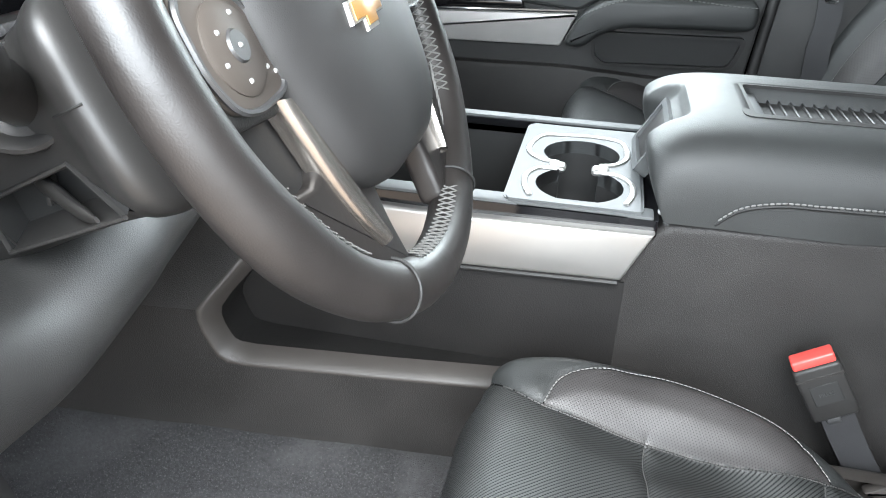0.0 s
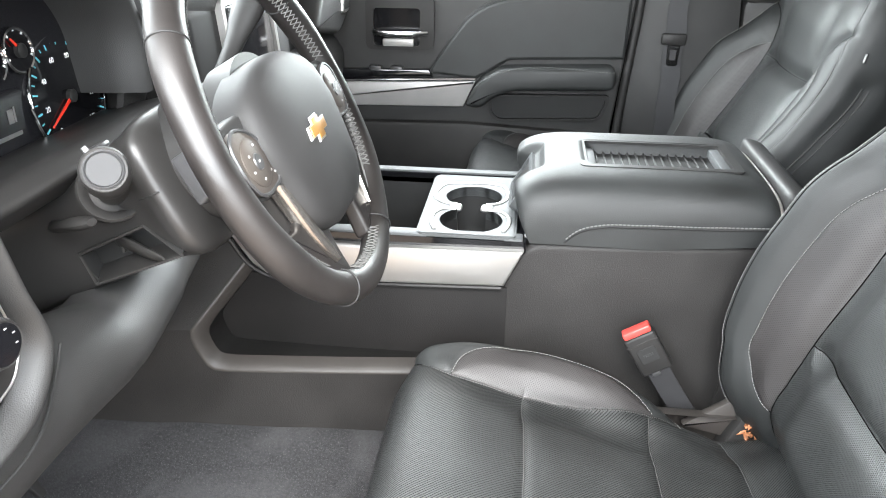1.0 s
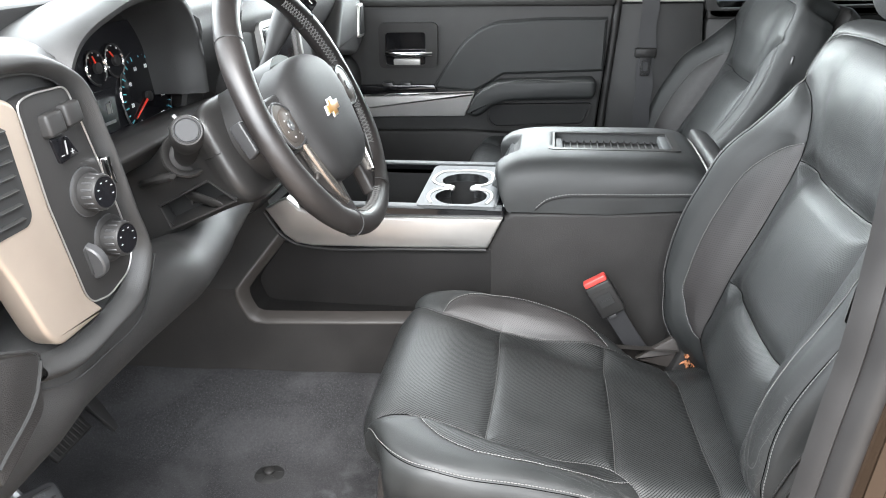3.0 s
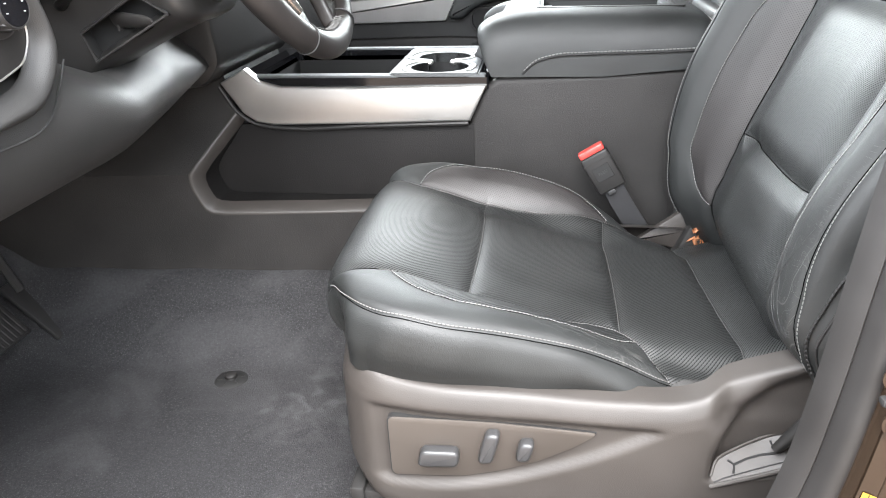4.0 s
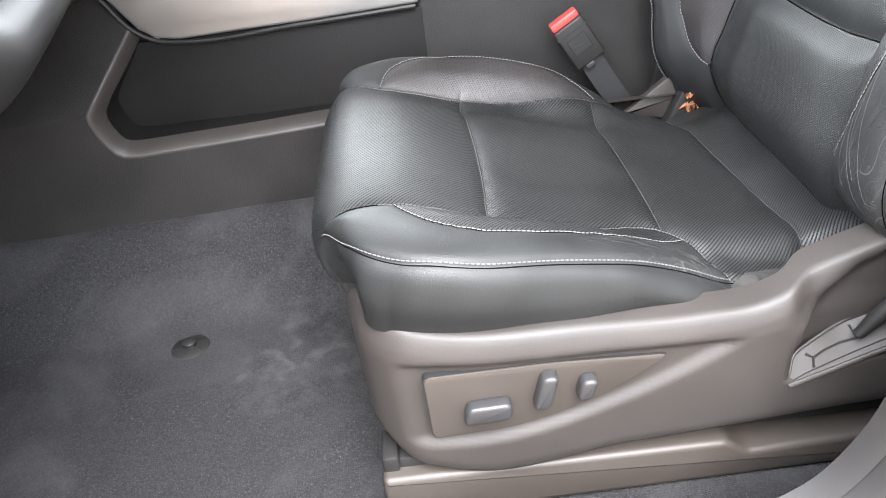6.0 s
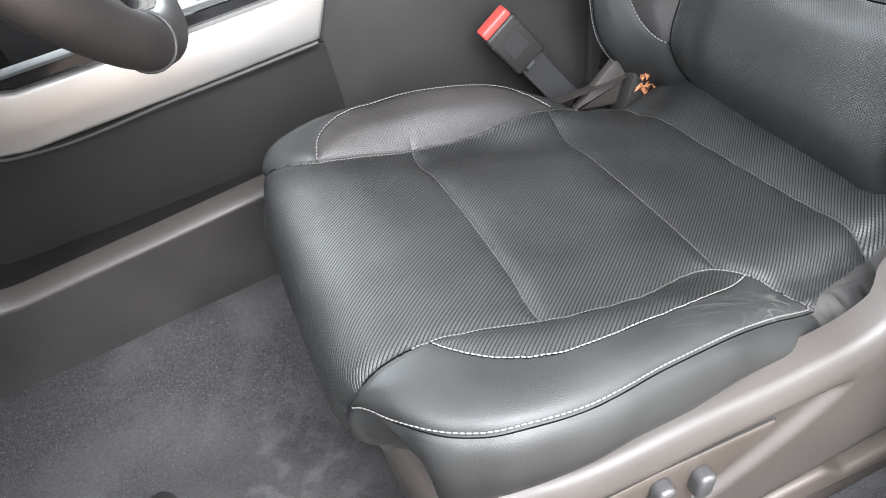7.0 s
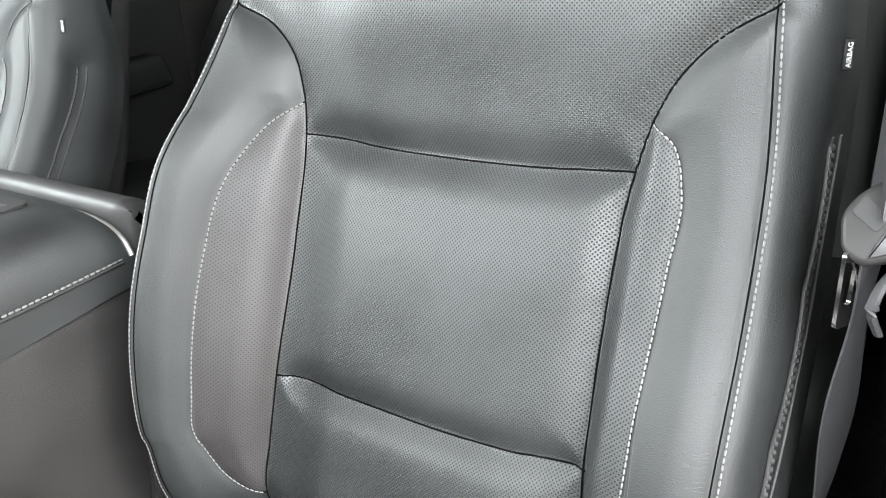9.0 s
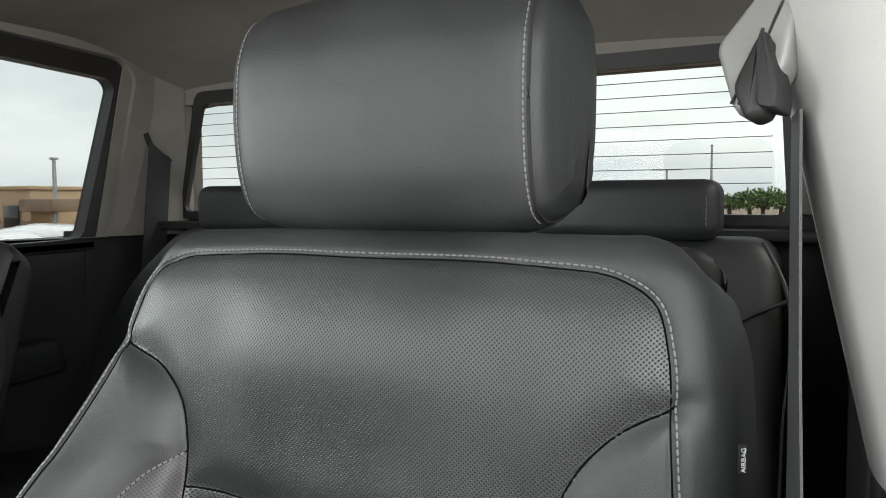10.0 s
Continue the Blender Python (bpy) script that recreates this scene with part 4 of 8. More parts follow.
class Cover:
    """A sewn cover: a surface over (lateral, lengthwise) with seams pressed in, cut into panels."""

    def __init__(self, a, b, surf, seams, puff=0.003):
        AA, BB = np.meshgrid(a, b)
        self.P, self.L = surf(AA, BB)
        self.B, self.b = BB, b
        N = self.normals()
        dmin = np.full(AA.shape, 9.0)
        press = np.zeros(AA.shape)
        for poly, depth, width, *lim in seams:
            d = near_line(self.L, BB, poly)
            dmin = np.minimum(dmin, d)
            press = np.maximum(press, depth * (0.55 * np.exp(-d / (width * 0.55)) + 0.45 * np.exp(-((d / (width * 1.3)) ** 2))) * (np.clip(np.minimum(lim[0] + self.L, lim[1] - self.L) / 0.012, 0, 1) if lim else 1))
        self.P = self.P + N * (puff * (1 - np.exp(-((dmin / 0.022) ** 2))) - press)[..., None]
        self.N = self.normals()

    def normals(self):
        N = np.cross(np.gradient(self.P, axis=0), np.gradient(self.P, axis=1))
        return N / (np.linalg.norm(N, axis=2, keepdims=True) + 1e-12)

    def panels(self, parent, region, table):
        r, c = self.L.shape
        mid = lambda A: (A[:-1, :-1] + A[1:, :-1] + A[:-1, 1:] + A[1:, 1:]) / 4
        reg = region(mid(self.L), mid(self.B))
        V, N, UV = self.P.reshape(-1, 3), self.N.reshape(-1, 3), np.stack([self.L, self.B], 2).reshape(-1, 2)
        for key, (name, material, label) in table.items():
          for keep in ((lambda l: l > 0, lambda l: l <= 0) if key >= 5 else (lambda l: l < 9,)):
            i, j = np.nonzero((reg == key) & keep(mid(self.L)))
            if not len(i):
                continue
            q = i * c + j
            F = np.stack([q, q + c, q + c + 1, q + 1], 1)
            used, F = np.unique(F, return_inverse=True)
            F = F.reshape(-1, 4)
            side = material if not isinstance(material, tuple) else material[0 if mid(self.L)[i[0], j[0]] > 0 else 1]
            ob = part(name, (V[used], F), side, parent, label, sharp=180, uv=UV[used])
            ob.data.normals_split_custom_set_from_vertices(N[used].tolist())

    def on(self, poly, lift=0.0):
        """Points of the surface along a polyline in (lateral, lengthwise), and the normals there."""
        pts, ups = [], []
        for l, b in poly:
            i = np.clip(np.interp(b, self.b, np.arange(len(self.b))), 0, len(self.b) - 1.001)
            k, u = int(i), i - int(i)
            row = lambda A: A[k] * (1 - u) + A[k + 1] * u
            LL = row(self.L)
            pts.append([np.interp(l, LL, row(self.P)[:, n]) for n in range(3)])
            ups.append([np.interp(l, LL, row(self.N)[:, n]) for n in range(3)])
        return np.array(pts) + lift * np.array(ups), np.array(ups)


def profile_surface(bs, xs, zs, anodes, yfun, dfun, lat):
    """A surface swept along the profile (xs, zs) over bs; dfun(b) raises the nodes along the profile's normal, yfun(b) spreads them."""

    def surf(A, B):
        b = B[:, 0]
        fine = np.linspace(bs[0], bs[-1], 400)
        px, pz = herm(bs, xs, fine), herm(bs, zs, fine)
        tx, tz = np.gradient(px), np.gradient(pz)
        ln = np.hypot(tx, tz) + 1e-12
        P = np.zeros((*A.shape, 3))
        L = np.zeros(A.shape)
        for i, bb in enumerate(b):
            x, z = herm(bs, xs, bb), herm(bs, zs, bb)
            nx, nz = np.interp(bb, fine, -tz / ln), np.interp(bb, fine, tx / ln)
            m = abs(A[i])
            right = A[i] >= 0
            y = np.where(right, herm(anodes, yfun(bb, 1), m), -herm(anodes, yfun(bb, -1), m))
            d = np.where(right, herm(anodes, dfun(bb, 1), m), herm(anodes, dfun(bb, -1), m))
            P[i, :, 0], P[i, :, 1], P[i, :, 2] = x + nx * d, y, z + nz * d
            L[i] = np.where(m > lat, np.where(right, herm(anodes, yfun(bb, 1), lat) + m - lat, -herm(anodes, yfun(bb, -1), lat) - m + lat), y)
        return P, L

    return surf


def shade_cords(parent, cover, lines, thick=0.0007, lift=0.0001):
    """A near-black cord sunk along each seam, painting in the shade of its fold."""
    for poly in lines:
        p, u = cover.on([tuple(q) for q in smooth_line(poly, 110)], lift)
        part("seam_fold", tube(p, thick, 6), SEAM_SHADE, parent)


def front_seat():
    o = thing("front_car_seat", (0.28, 0, 0.0), "black leather bucket seat with perforated panels and grey stitching", "car seat", "front seats")
    # cushion
    bs = [-0.215, -0.165, -0.12, -0.082, -0.05, -0.02, 0.03, 0.136, 0.235, 0.335, 0.42, 0.47, 0.50, 0.56]
    xs = [-0.02, -0.046, -0.060, -0.058, -0.043, -0.02, 0.03, 0.136, 0.235, 0.335, 0.42, 0.47, 0.50, 0.56]
    zs = [0.235, 0.27, 0.31, 0.345, 0.371, 0.382, 0.379, 0.346, 0.316, 0.288, 0.268, 0.260, 0.262, 0.280]
    an = [0, 0.10, 0.165, 0.198, 0.222, 0.247, 0.262, 0.30, 0.36]

    def yf(b, sg):
        if sg > 0:
            f = herm([-0.215, -0.10, -0.03, 0.05, 0.30, 0.40, 0.56], [0.82, 0.87, 0.95, 1, 1, 0.97, 0.97], b)
            return np.array([0, 0.10, 0.165, 0.200, 0.230, 0.257, 0.266, 0.275, 0.274]) * f
        ye = herm([-0.215, -0.10, -0.06, -0.03, 0.0, 0.025, 0.05, 0.09, 0.144, 0.184, 0.227, 0.273, 0.332, 0.398, 0.56], [0.188, 0.196, 0.208, 0.228, 0.256, 0.272, 0.283, 0.289, 0.285, 0.275, 0.266, 0.256, 0.241, 0.224, 0.222], b)
        k = herm([-0.215, -0.06, 0.05, 0.56], [0.86, 0.92, 1, 1], b)
        w = ye - 0.165 * k
        out = herm([-0.215, -0.05, 0.05, 0.30, 0.40, 0.56], [0.006, 0.008, 0.004, 0.014, 0.022, 0.022], b)
        return np.r_[np.array([0, 0.10, 0.165]) * k, 0.165 * k + w * 0.34, 0.165 * k + w * 0.62, ye - 0.010, ye + 0.001, ye + out, min(ye + out - 0.012, 0.262)]

    def df(b, sg):
        C = herm([-0.215, -0.08, -0.03, 0.07, 0.18, 0.28, 0.345, 0.40, 0.56], [-0.022, -0.012, 0.003, 0.030, 0.050, 0.044, 0.018, -0.004, -0.01], b)
        E = herm([-0.215, -0.08, -0.02, 0.03, 0.17, 0.27, 0.34, 0.396, 0.56], [-0.05, -0.036, -0.022, -0.015, 0.008, 0.018, 0.010, -0.018, -0.04], b)
        D = herm([-0.215, -0.08, 0.0, 0.07, 0.206, 0.34, 0.40, 0.56], [-0.07, -0.08, -0.095, -0.105, -0.07, -0.045, -0.07, -0.09], b)
        if sg > 0:
            return np.array([0.003, 0.002, 0, 0.72 * C, C, E, E - 0.014, E * 0.5 + D * 0.5, D])
        C = herm([-0.215, -0.08, -0.03, 0.03, 0.07, 0.105, 0.144, 0.19, 0.237, 0.297, 0.36, 0.40, 0.56], [-0.012, -0.006, -0.001, 0.002, 0.008, 0.015, 0.020, 0.022, 0.021, 0.013, -0.005, -0.016, -0.02], b)
        E = herm([-0.215, -0.08, -0.03, 0.013, 0.042, 0.073, 0.107, 0.144, 0.184, 0.227, 0.273, 0.332, 0.398, 0.56], [-0.030, -0.026, -0.017, -0.009, -0.005, 0.002, 0.008, 0.012, 0.014, 0.015, 0.014, 0.002, -0.020, -0.04], b)
        return np.array([0.003, 0.002, 0, 0.85 * C, 1.04 * C, 0.35 * C + 0.65 * E + 0.002, E - 0.003, E * 0.6 + D * 0.4 - 0.004, D])

    fine = lambda lo, hi, st: np.arange(lo, hi + st / 2, st)
    a = np.unique(np.round(np.concatenate([fine(-0.36, -0.26, 0.008), fine(-0.26, 0.26, 0.0036), fine(0.26, 0.36, 0.008)]), 4))
    b = np.unique(np.round(np.concatenate([fine(-0.215, 0.56, 0.0036), [0.136, 0.335, 0.468]]), 4))
    side = [(0.236, -0.095), (0.205, -0.055), (0.168, 0.015), (0.166, 0.08), (0.169, 0.136), (0.178, 0.235), (0.203, 0.335), (0.218, 0.37), (0.230, 0.402)]
    side = [tuple(p) for p in smooth_line(side, 40)]
    x1 = [(-0.170, 0.137), (-0.08, 0.139), (0, 0.140), (0.08, 0.139), (0.169, 0.137)]
    x2 = [(-0.152, 0.337), (-0.08, 0.338), (0, 0.338), (0.08, 0.337), (0.203, 0.336)]
    x3 = [tuple(p) for p in smooth_line([(-0.236, 0.486), (-0.16, 0.496), (-0.06, 0.488), (0.06, 0.480), (0.16, 0.474), (0.232, 0.462)], 24)]
    inner = [tuple(p) for p in smooth_line([(0.168, 0.022), (0.200, 0.034), (0.222, 0.065), (0.232, 0.12), (0.234, 0.20), (0.230, 0.27), (0.222, 0.318), (0.208, 0.343)], 40)]
    outer = [tuple(p) for p in smooth_line([(-0.172, 0.034), (-0.193, 0.05), (-0.213, 0.071), (-0.229, 0.105), (-0.2305, 0.144), (-0.224, 0.188), (-0.214, 0.237), (-0.195, 0.297), (-0.176, 0.345), (-0.170, 0.357)], 40)]
    edge = [tuple(p) for p in smooth_line([(0.236, -0.095), (0.248, -0.05), (0.254, 0.0), (0.257, 0.15), (0.257, 0.30), (0.250, 0.36), (0.232, 0.402)], 40)]
    sideo = [tuple(p) for p in smooth_line([(-0.168, -0.088), (-0.180, -0.058), (-0.178, -0.02), (-0.170, 0.02), (-0.168, 0.08), (-0.170, 0.136), (-0.164, 0.235), (-0.152, 0.335), (-0.178, 0.366), (-0.222, 0.402)], 40)]
    edgeo = [tuple(p) for p in smooth_line([(-0.168, -0.088), (-0.200, -0.052), (-0.236, -0.018), (-0.264, 0.013), (-0.280, 0.042), (-0.287, 0.073), (-0.289, 0.107), (-0.284, 0.144), (-0.274, 0.184), (-0.265, 0.227), (-0.255, 0.273), (-0.240, 0.332), (-0.222, 0.402)], 40)]
    low = [(-0.30, -0.155), (0.30, -0.155)]
    seams = [(side, 0.005, 0.006), (sideo, 0.005, 0.006), (x1, 0.006, 0.0065), (x2, 0.006, 0.0065), (x3, 0.006, 0.007), (inner, 0.003, 0.004), (outer, 0.003, 0.004), (edge, 0.004, 0.0045), (edgeo, 0.004, 0.0045), (low, 0.003, 0.004)]
    cu = Cover(a, b, profile_surface(bs, xs, zs, an, yf, df, 0.262), seams)
    # the cloth gathered between the cushion's rear corner and the shield
    slack = np.clip((-0.206 - cu.L) / 0.018, 0, 1) * np.clip((cu.B - 0.400) / 0.012, 0, 1)
    cu.P = cu.P + cu.N * (slack * (0.004 + 0.0042 * np.sin(cu.B * 230 + 40 * cu.L) + 0.002 * np.sin(cu.B * 410 + 1)))[..., None]
    cu.N = cu.normals()

    def region(L, B):
        R = np.full(L.shape, 1)
        sl = np.where(L > 0, np.interp(B, [p[1] for p in side], [p[0] for p in side]), np.interp(B, [p[1] for p in sideo], [-p[0] for p in sideo]))
        R[(abs(L) > sl) & (B < 0.405)] = 5
        R[(abs(L) <= sl) & (B > 0.138)] = 2
        R[(abs(L) <= sl) & (B > 0.336)] = 3
        R[B >= 0.405] = 3
        R[B > np.interp(L, [p[0] for p in x3], [p[1] for p in x3])] = 4
        R[inside(L, B, inner + [(0.195, 0.31), (0.178, 0.235), (0.169, 0.136), (0.166, 0.08)])] = 6
        R[inside(L, B, outer + [(-0.154, 0.33), (-0.164, 0.235), (-0.170, 0.136), (-0.168, 0.08)])] = 7
        ed = np.where(L > 0, np.interp(B, [p[1] for p in edge], [p[0] for p in edge]), np.interp(B, [p[1] for p in edgeo], [-p[0] for p in edgeo]))
        R[(abs(L) > ed) & (B < 0.405) & (B > np.where(L > 0, -0.095, -0.3))] = 8
        R[(abs(L) > ed) & (B >= 0.405)] = 9
        R[(L < np.interp(B, [0.398, 0.42, 0.45, 0.50, 0.56], [-0.222, -0.206, -0.196, -0.186, -0.18])) & (B >= 0.398)] = 9
        return R

    part("cushion_core", box(0.0, 0.50, -0.18, 0.18, 0.16, 0.215, 0.02), BLACK, o)
    cu.panels(o, region, {1: ("cushion_front_panel", PERFC, ""), 2: ("cushion_middle_panel", PERFC, ""), 3: ("cushion_rear_panel", PERFC, ""), 4: ("cushion_back_roll", PERFC, ""), 5: ("cushion_bolster", (LEATHER, WORN), ""), 6: ("bolster_inset", PERF2, "finely perforated inset"), 7: ("bolster_inset", PERFC, "finely perforated inset"), 8: ("cushion_side", LEATHER, "smooth leather side"), 9: ("gathered_cloth", CLOTH, "gathered dark cloth")})
    for poly in (inner, outer):
        p, u = cu.on([tuple(q) for q in smooth_line(poly, 150)], 0.0012)
        part("inset_stitching", capsules(p, u, 0.0052, 0.0041, 0.0008), STITCH, o, "light grey thread")
    for poly in (edge, edgeo[2:]):
        sg = 1 if poly[0][0] > 0 else -1
        p, u = cu.on([(q[0] - sg * 0.0035, q[1]) for q in smooth_line(poly, 160)], 0.0010)
        part("edge_stitching", capsules(p, u, 0.0052, 0.0041, 0.0008), STITCH, o, "light grey thread")
    for poly in (x1, x2, x3, side[6:], sideo[8:]):
        p, u = cu.on([tuple(q) for q in smooth_line(poly, 120)], 0.0006)
        part("seam_thread", capsules(p, u, 0.0042, 0.0038, 0.0010), SEAMLIT, o)

    shade_cords(o, cu, (inner, outer, edge, edgeo[3:]))
    shade_cords(o, cu, (side, sideo[4:]), 0.0008, 0.0002)

    # backrest
    bs = [0.25, 0.30, 0.342, 0.40, 0.47, 0.60, 0.71, 0.82, 0.885, 0.915, 0.945, 0.985, 1.03, 1.07]
    xs = [0.562, 0.530, 0.516, 0.530, 0.549, 0.600, 0.638, 0.650, 0.664, 0.674, 0.694, 0.729, 0.769, 0.800]
    zs = [0.25, 0.30, 0.342, 0.40, 0.47, 0.60, 0.71, 0.82, 0.884, 0.908, 0.9205, 0.919, 0.906, 0.880]
    an = [0, 0.10, 0.16, 0.20, 0.235, 0.262, 0.28, 0.305, 0.35, 0.41]

    def yb(b, sg):
        s = herm([0.25, 0.33, 0.45, 0.60, 0.70, 0.80, 0.863, 0.905, 0.945, 0.985, 1.07], ([0.93, 0.965, 0.985, 0.955, 0.925, 0.90, 0.87] if sg > 0 else [0.93, 0.965, 1.0, 0.99, 0.95, 0.905, 0.87]) + ([0.80, 0.74, 0.70, 0.66] if sg > 0 else [0.83, 0.785, 0.745, 0.69]), b)
        full = 0 if sg > 0 else herm([0.25, 0.66, 0.78, 0.90, 0.98, 1.07], [0, 0, 0.007, 0.011, 0.008, 0.004], b)
        return np.array([0, 0.10, 0.16, 0.20, 0.237, 0.264, 0.280, 0.300, 0.310, 0.302]) * (s if sg > 0 else herm([0.25, 0.45, 0.7, 0.85, 1.07], [0.985, 0.94, 0.965, 1, 1], b) * s) + full * np.array([0, 0, 0, 0, 0, 0, 0.15, 0.6, 1, 1])

    def db(b, sg):
        C = herm([0.25, 0.33, 0.375, 0.41, 0.45, 0.48, 0.52, 0.56, 0.60, 0.65, 0.70, 0.78, 0.90, 1.07], [-0.030, 0.000, 0.018, 0.024, 0.026, 0.026, 0.023, 0.018, 0.013, 0.011, 0.011, 0.006, 0, 0], b)
        T = herm([0.25, 0.8, 0.9, 0.96, 1.07], [1, 1, 0.7, 0.5, 0.4], b)
        bow = 0.006 * math.exp(-(((b - 0.59) / 0.07) ** 2)) + 0.005 * math.exp(-(((b - 0.40) / 0.05) ** 2)) + 0.010 * math.exp(-(((b - 0.83) / 0.06) ** 2))
        if sg > 0:
            C = herm([0.25, 0.33, 0.40, 0.47, 0.54, 0.60, 0.65, 0.73, 0.82, 0.90, 1.07], [0.03, 0.055, 0.085, 0.099, 0.108, 0.107, 0.103, 0.071, 0.012, 0, 0], b)
            return np.array([bow, bow * 0.8, 0.0, 0.30 * C, 0.62 * C, 0.90 * C, C, C - 0.028 * T, C - 0.085 * T, C - 0.15 * T])
        return np.array([bow, bow * 0.8, 0.0, 0.85 * C, C, 0.92 * C, 0.68 * C, -0.015 * T, -0.072 * T, -0.115 * T])

    a = np.unique(np.round(np.concatenate([fine(-0.41, -0.29, 0.008), fine(-0.29, 0.29, 0.0036), fine(0.29, 0.41, 0.008)]), 4))
    b = np.unique(np.round(fine(0.25, 1.07, 0.0036), 4))
    side = [tuple(p) for p in smooth_line([(0.180, 0.25), (0.178, 0.33), (0.170, 0.47), (0.165, 0.60), (0.164, 0.70), (0.167, 0.74), (0.177, 0.776), (0.198, 0.800), (0.248, 0.822)], 50)]
    side2 = [tuple(p) for p in smooth_line([(-0.168, 0.25), (-0.164, 0.33), (-0.153, 0.47), (-0.151, 0.60), (-0.158, 0.70), (-0.168, 0.735), (-0.186, 0.768), (-0.212, 0.796), (-0.252, 0.820)], 50)]
    m1 = [(-0.155, 0.478), (-0.08, 0.470), (0.08, 0.468), (0.170, 0.470)]
    m2 = [(-0.159, 0.699), (-0.08, 0.694), (0.08, 0.694), (0.164, 0.699)]
    inset = [tuple(p) for p in smooth_line([(0.166, 0.730), (0.188, 0.712), (0.208, 0.675), (0.221, 0.63), (0.227, 0.575), (0.231, 0.51), (0.233, 0.45), (0.233, 0.405), (0.215, 0.368), (0.178, 0.343)], 50)]
    outset = [tuple(p) for p in smooth_line([(-0.167, 0.736), (-0.188, 0.724), (-0.200, 0.69), (-0.198, 0.63), (-0.195, 0.54), (-0.194, 0.46), (-0.182, 0.40), (-0.168, 0.36)], 50)]
    edge = [tuple(p) for p in smooth_line([(0.262, 0.31), (0.270, 0.36), (0.272, 0.45), (0.264, 0.60), (0.256, 0.70), (0.248, 0.80), (0.244, 0.85), (0.232, 0.885), (0.205, 0.903), (0.15, 0.911), (0.0, 0.913)], 90)]
    edge2 = [tuple(p) for p in smooth_line([(-0.262, 0.30), (-0.268, 0.335), (-0.265, 0.375), (-0.259, 0.43), (-0.257, 0.49), (-0.2565, 0.55), (-0.256, 0.62), (-0.255, 0.70), (-0.248, 0.80), (-0.244, 0.85), (-0.232, 0.885), (-0.205, 0.903), (-0.15, 0.911), (0.0, 0.913)], 90)]
    seams = [(side, 0.009, 0.010), (side2, 0.009, 0.010), (m1, 0.012, 0.014, 0.158, 0.172), (m2, 0.014, 0.015, 0.164, 0.170), (inset, 0.003, 0.0045), (outset, 0.003, 0.0045), (edge, 0.004, 0.005), (edge2, 0.004, 0.005)]
    rear = [(0.297, 0.28), (0.305, 0.45), (0.303, 0.60), (0.296, 0.70), (0.289, 0.80)]
    welt = [(-0.280, 0.30), (-0.284, 0.42), (-0.295, 0.50), (-0.301, 0.58), (-0.304, 0.67), (-0.306, 0.73)]
    seams += [(rear, 0.004, 0.006), (welt, 0.004, 0.006)]
    bk = Cover(a, b, profile_surface(bs, xs, zs, an, yb, db, 0.28), seams, 0.005)

    def region(L, B):
        R = np.full(L.shape, 5)
        sl = np.where(L > 0, np.interp(B, [p[1] for p in side], [p[0] for p in side]), np.interp(B, [p[1] for p in side2], [-p[0] for p in side2]))
        m = abs(L)
        R[(m <= sl) & (B <= 0.47)] = 1
        R[(m <= sl) & (B > 0.47)] = 2
        R[(m <= sl) & (B > 0.696)] = 3
        ins = np.where(L > 0, np.interp(-B, [-p[1] for p in inset], [p[0] for p in inset]), np.interp(-B, [-p[1] for p in outset], [-p[0] for p in outset]))
        R[(m > sl) & (m < ins) & (B > 0.345) & (B < 0.738)] = 6
        ed = np.where(L > 0, np.interp(B, [p[1] for p in edge[:70]], [p[0] for p in edge[:70]]), np.interp(B, [p[1] for p in edge2[:70]], [-p[0] for p in edge2[:70]]))
        R[(m > ed)] = 7
        R[near_top(m, B, edge)] = 7
        return R

    def near_top(m, B, e):
        top = np.interp(m, [p[0] for p in e[::-1]], [p[1] for p in e[::-1]])
        return (B > 0.86) & (B > top)

    bk.panels(o, region, {1: ("lumbar_panel", PERF, ""), 2: ("middle_back_panel", PERF, ""), 3: ("shoulder_panel", PERF, ""), 5: ("back_bolster", (LEATHER, WORN), ""), 6: ("back_bolster_inset", (PERF2, PERF), "finely perforated inset"), 7: ("back_side", LEATHER, "smooth leather side")})
    for poly in (inset, outset):
        p, u = bk.on([tuple(q) for q in smooth_line(poly, 160)], 0.0012)
        part("inset_stitching", capsules(p, u, 0.0052, 0.0041, 0.0008), STITCH, o, "light grey thread")
    for poly in (edge, edge2):
        sg = 1 if poly[0][0] > 0 else -1
        q = np.array(smooth_line(poly, 260))
        t = np.gradient(q, axis=0)
        t /= np.linalg.norm(t, axis=1)[:, None]
        q = q + 0.0045 * np.stack([t[:, 1] * sg, -t[:, 0] * sg], 1)
        p, u = bk.on([tuple(v) for v in q], 0.0012)
        part("edge_stitching", capsules(p, u, 0.0054, 0.0042, 0.0008), STITCH, o, "light grey thread")
    shade_cords(o, bk, (inset, outset, edge, edge2))
    # toothed welt down the near side, with a flat piping behind it
    p, u = bk.on([tuple(q) for q in smooth_line(welt, 200)], 0.0022)
    part("side_welt", tube(p, 0.0021, 8, 0.8), RUBBER, o, "black piping down the side")
    part("welt_teeth", capsules(p + 0.0014 * u, u, 0.0062, 0.0044, 0.0021), RUBBER, o, "toothed edge of the piping")
    p, u = bk.on([(l - 0.009, q) for l, q in smooth_line(welt, 120)], 0.0012)
    part("side_piping", tube(p, 0.0018, 8), RUBBER, o)
    # wrinkles beside the near edge seam and long rubbed scratches across the bolster
    rng = random.Random(12)
    es = np.array(smooth_line(edge2, 260))
    marks = []
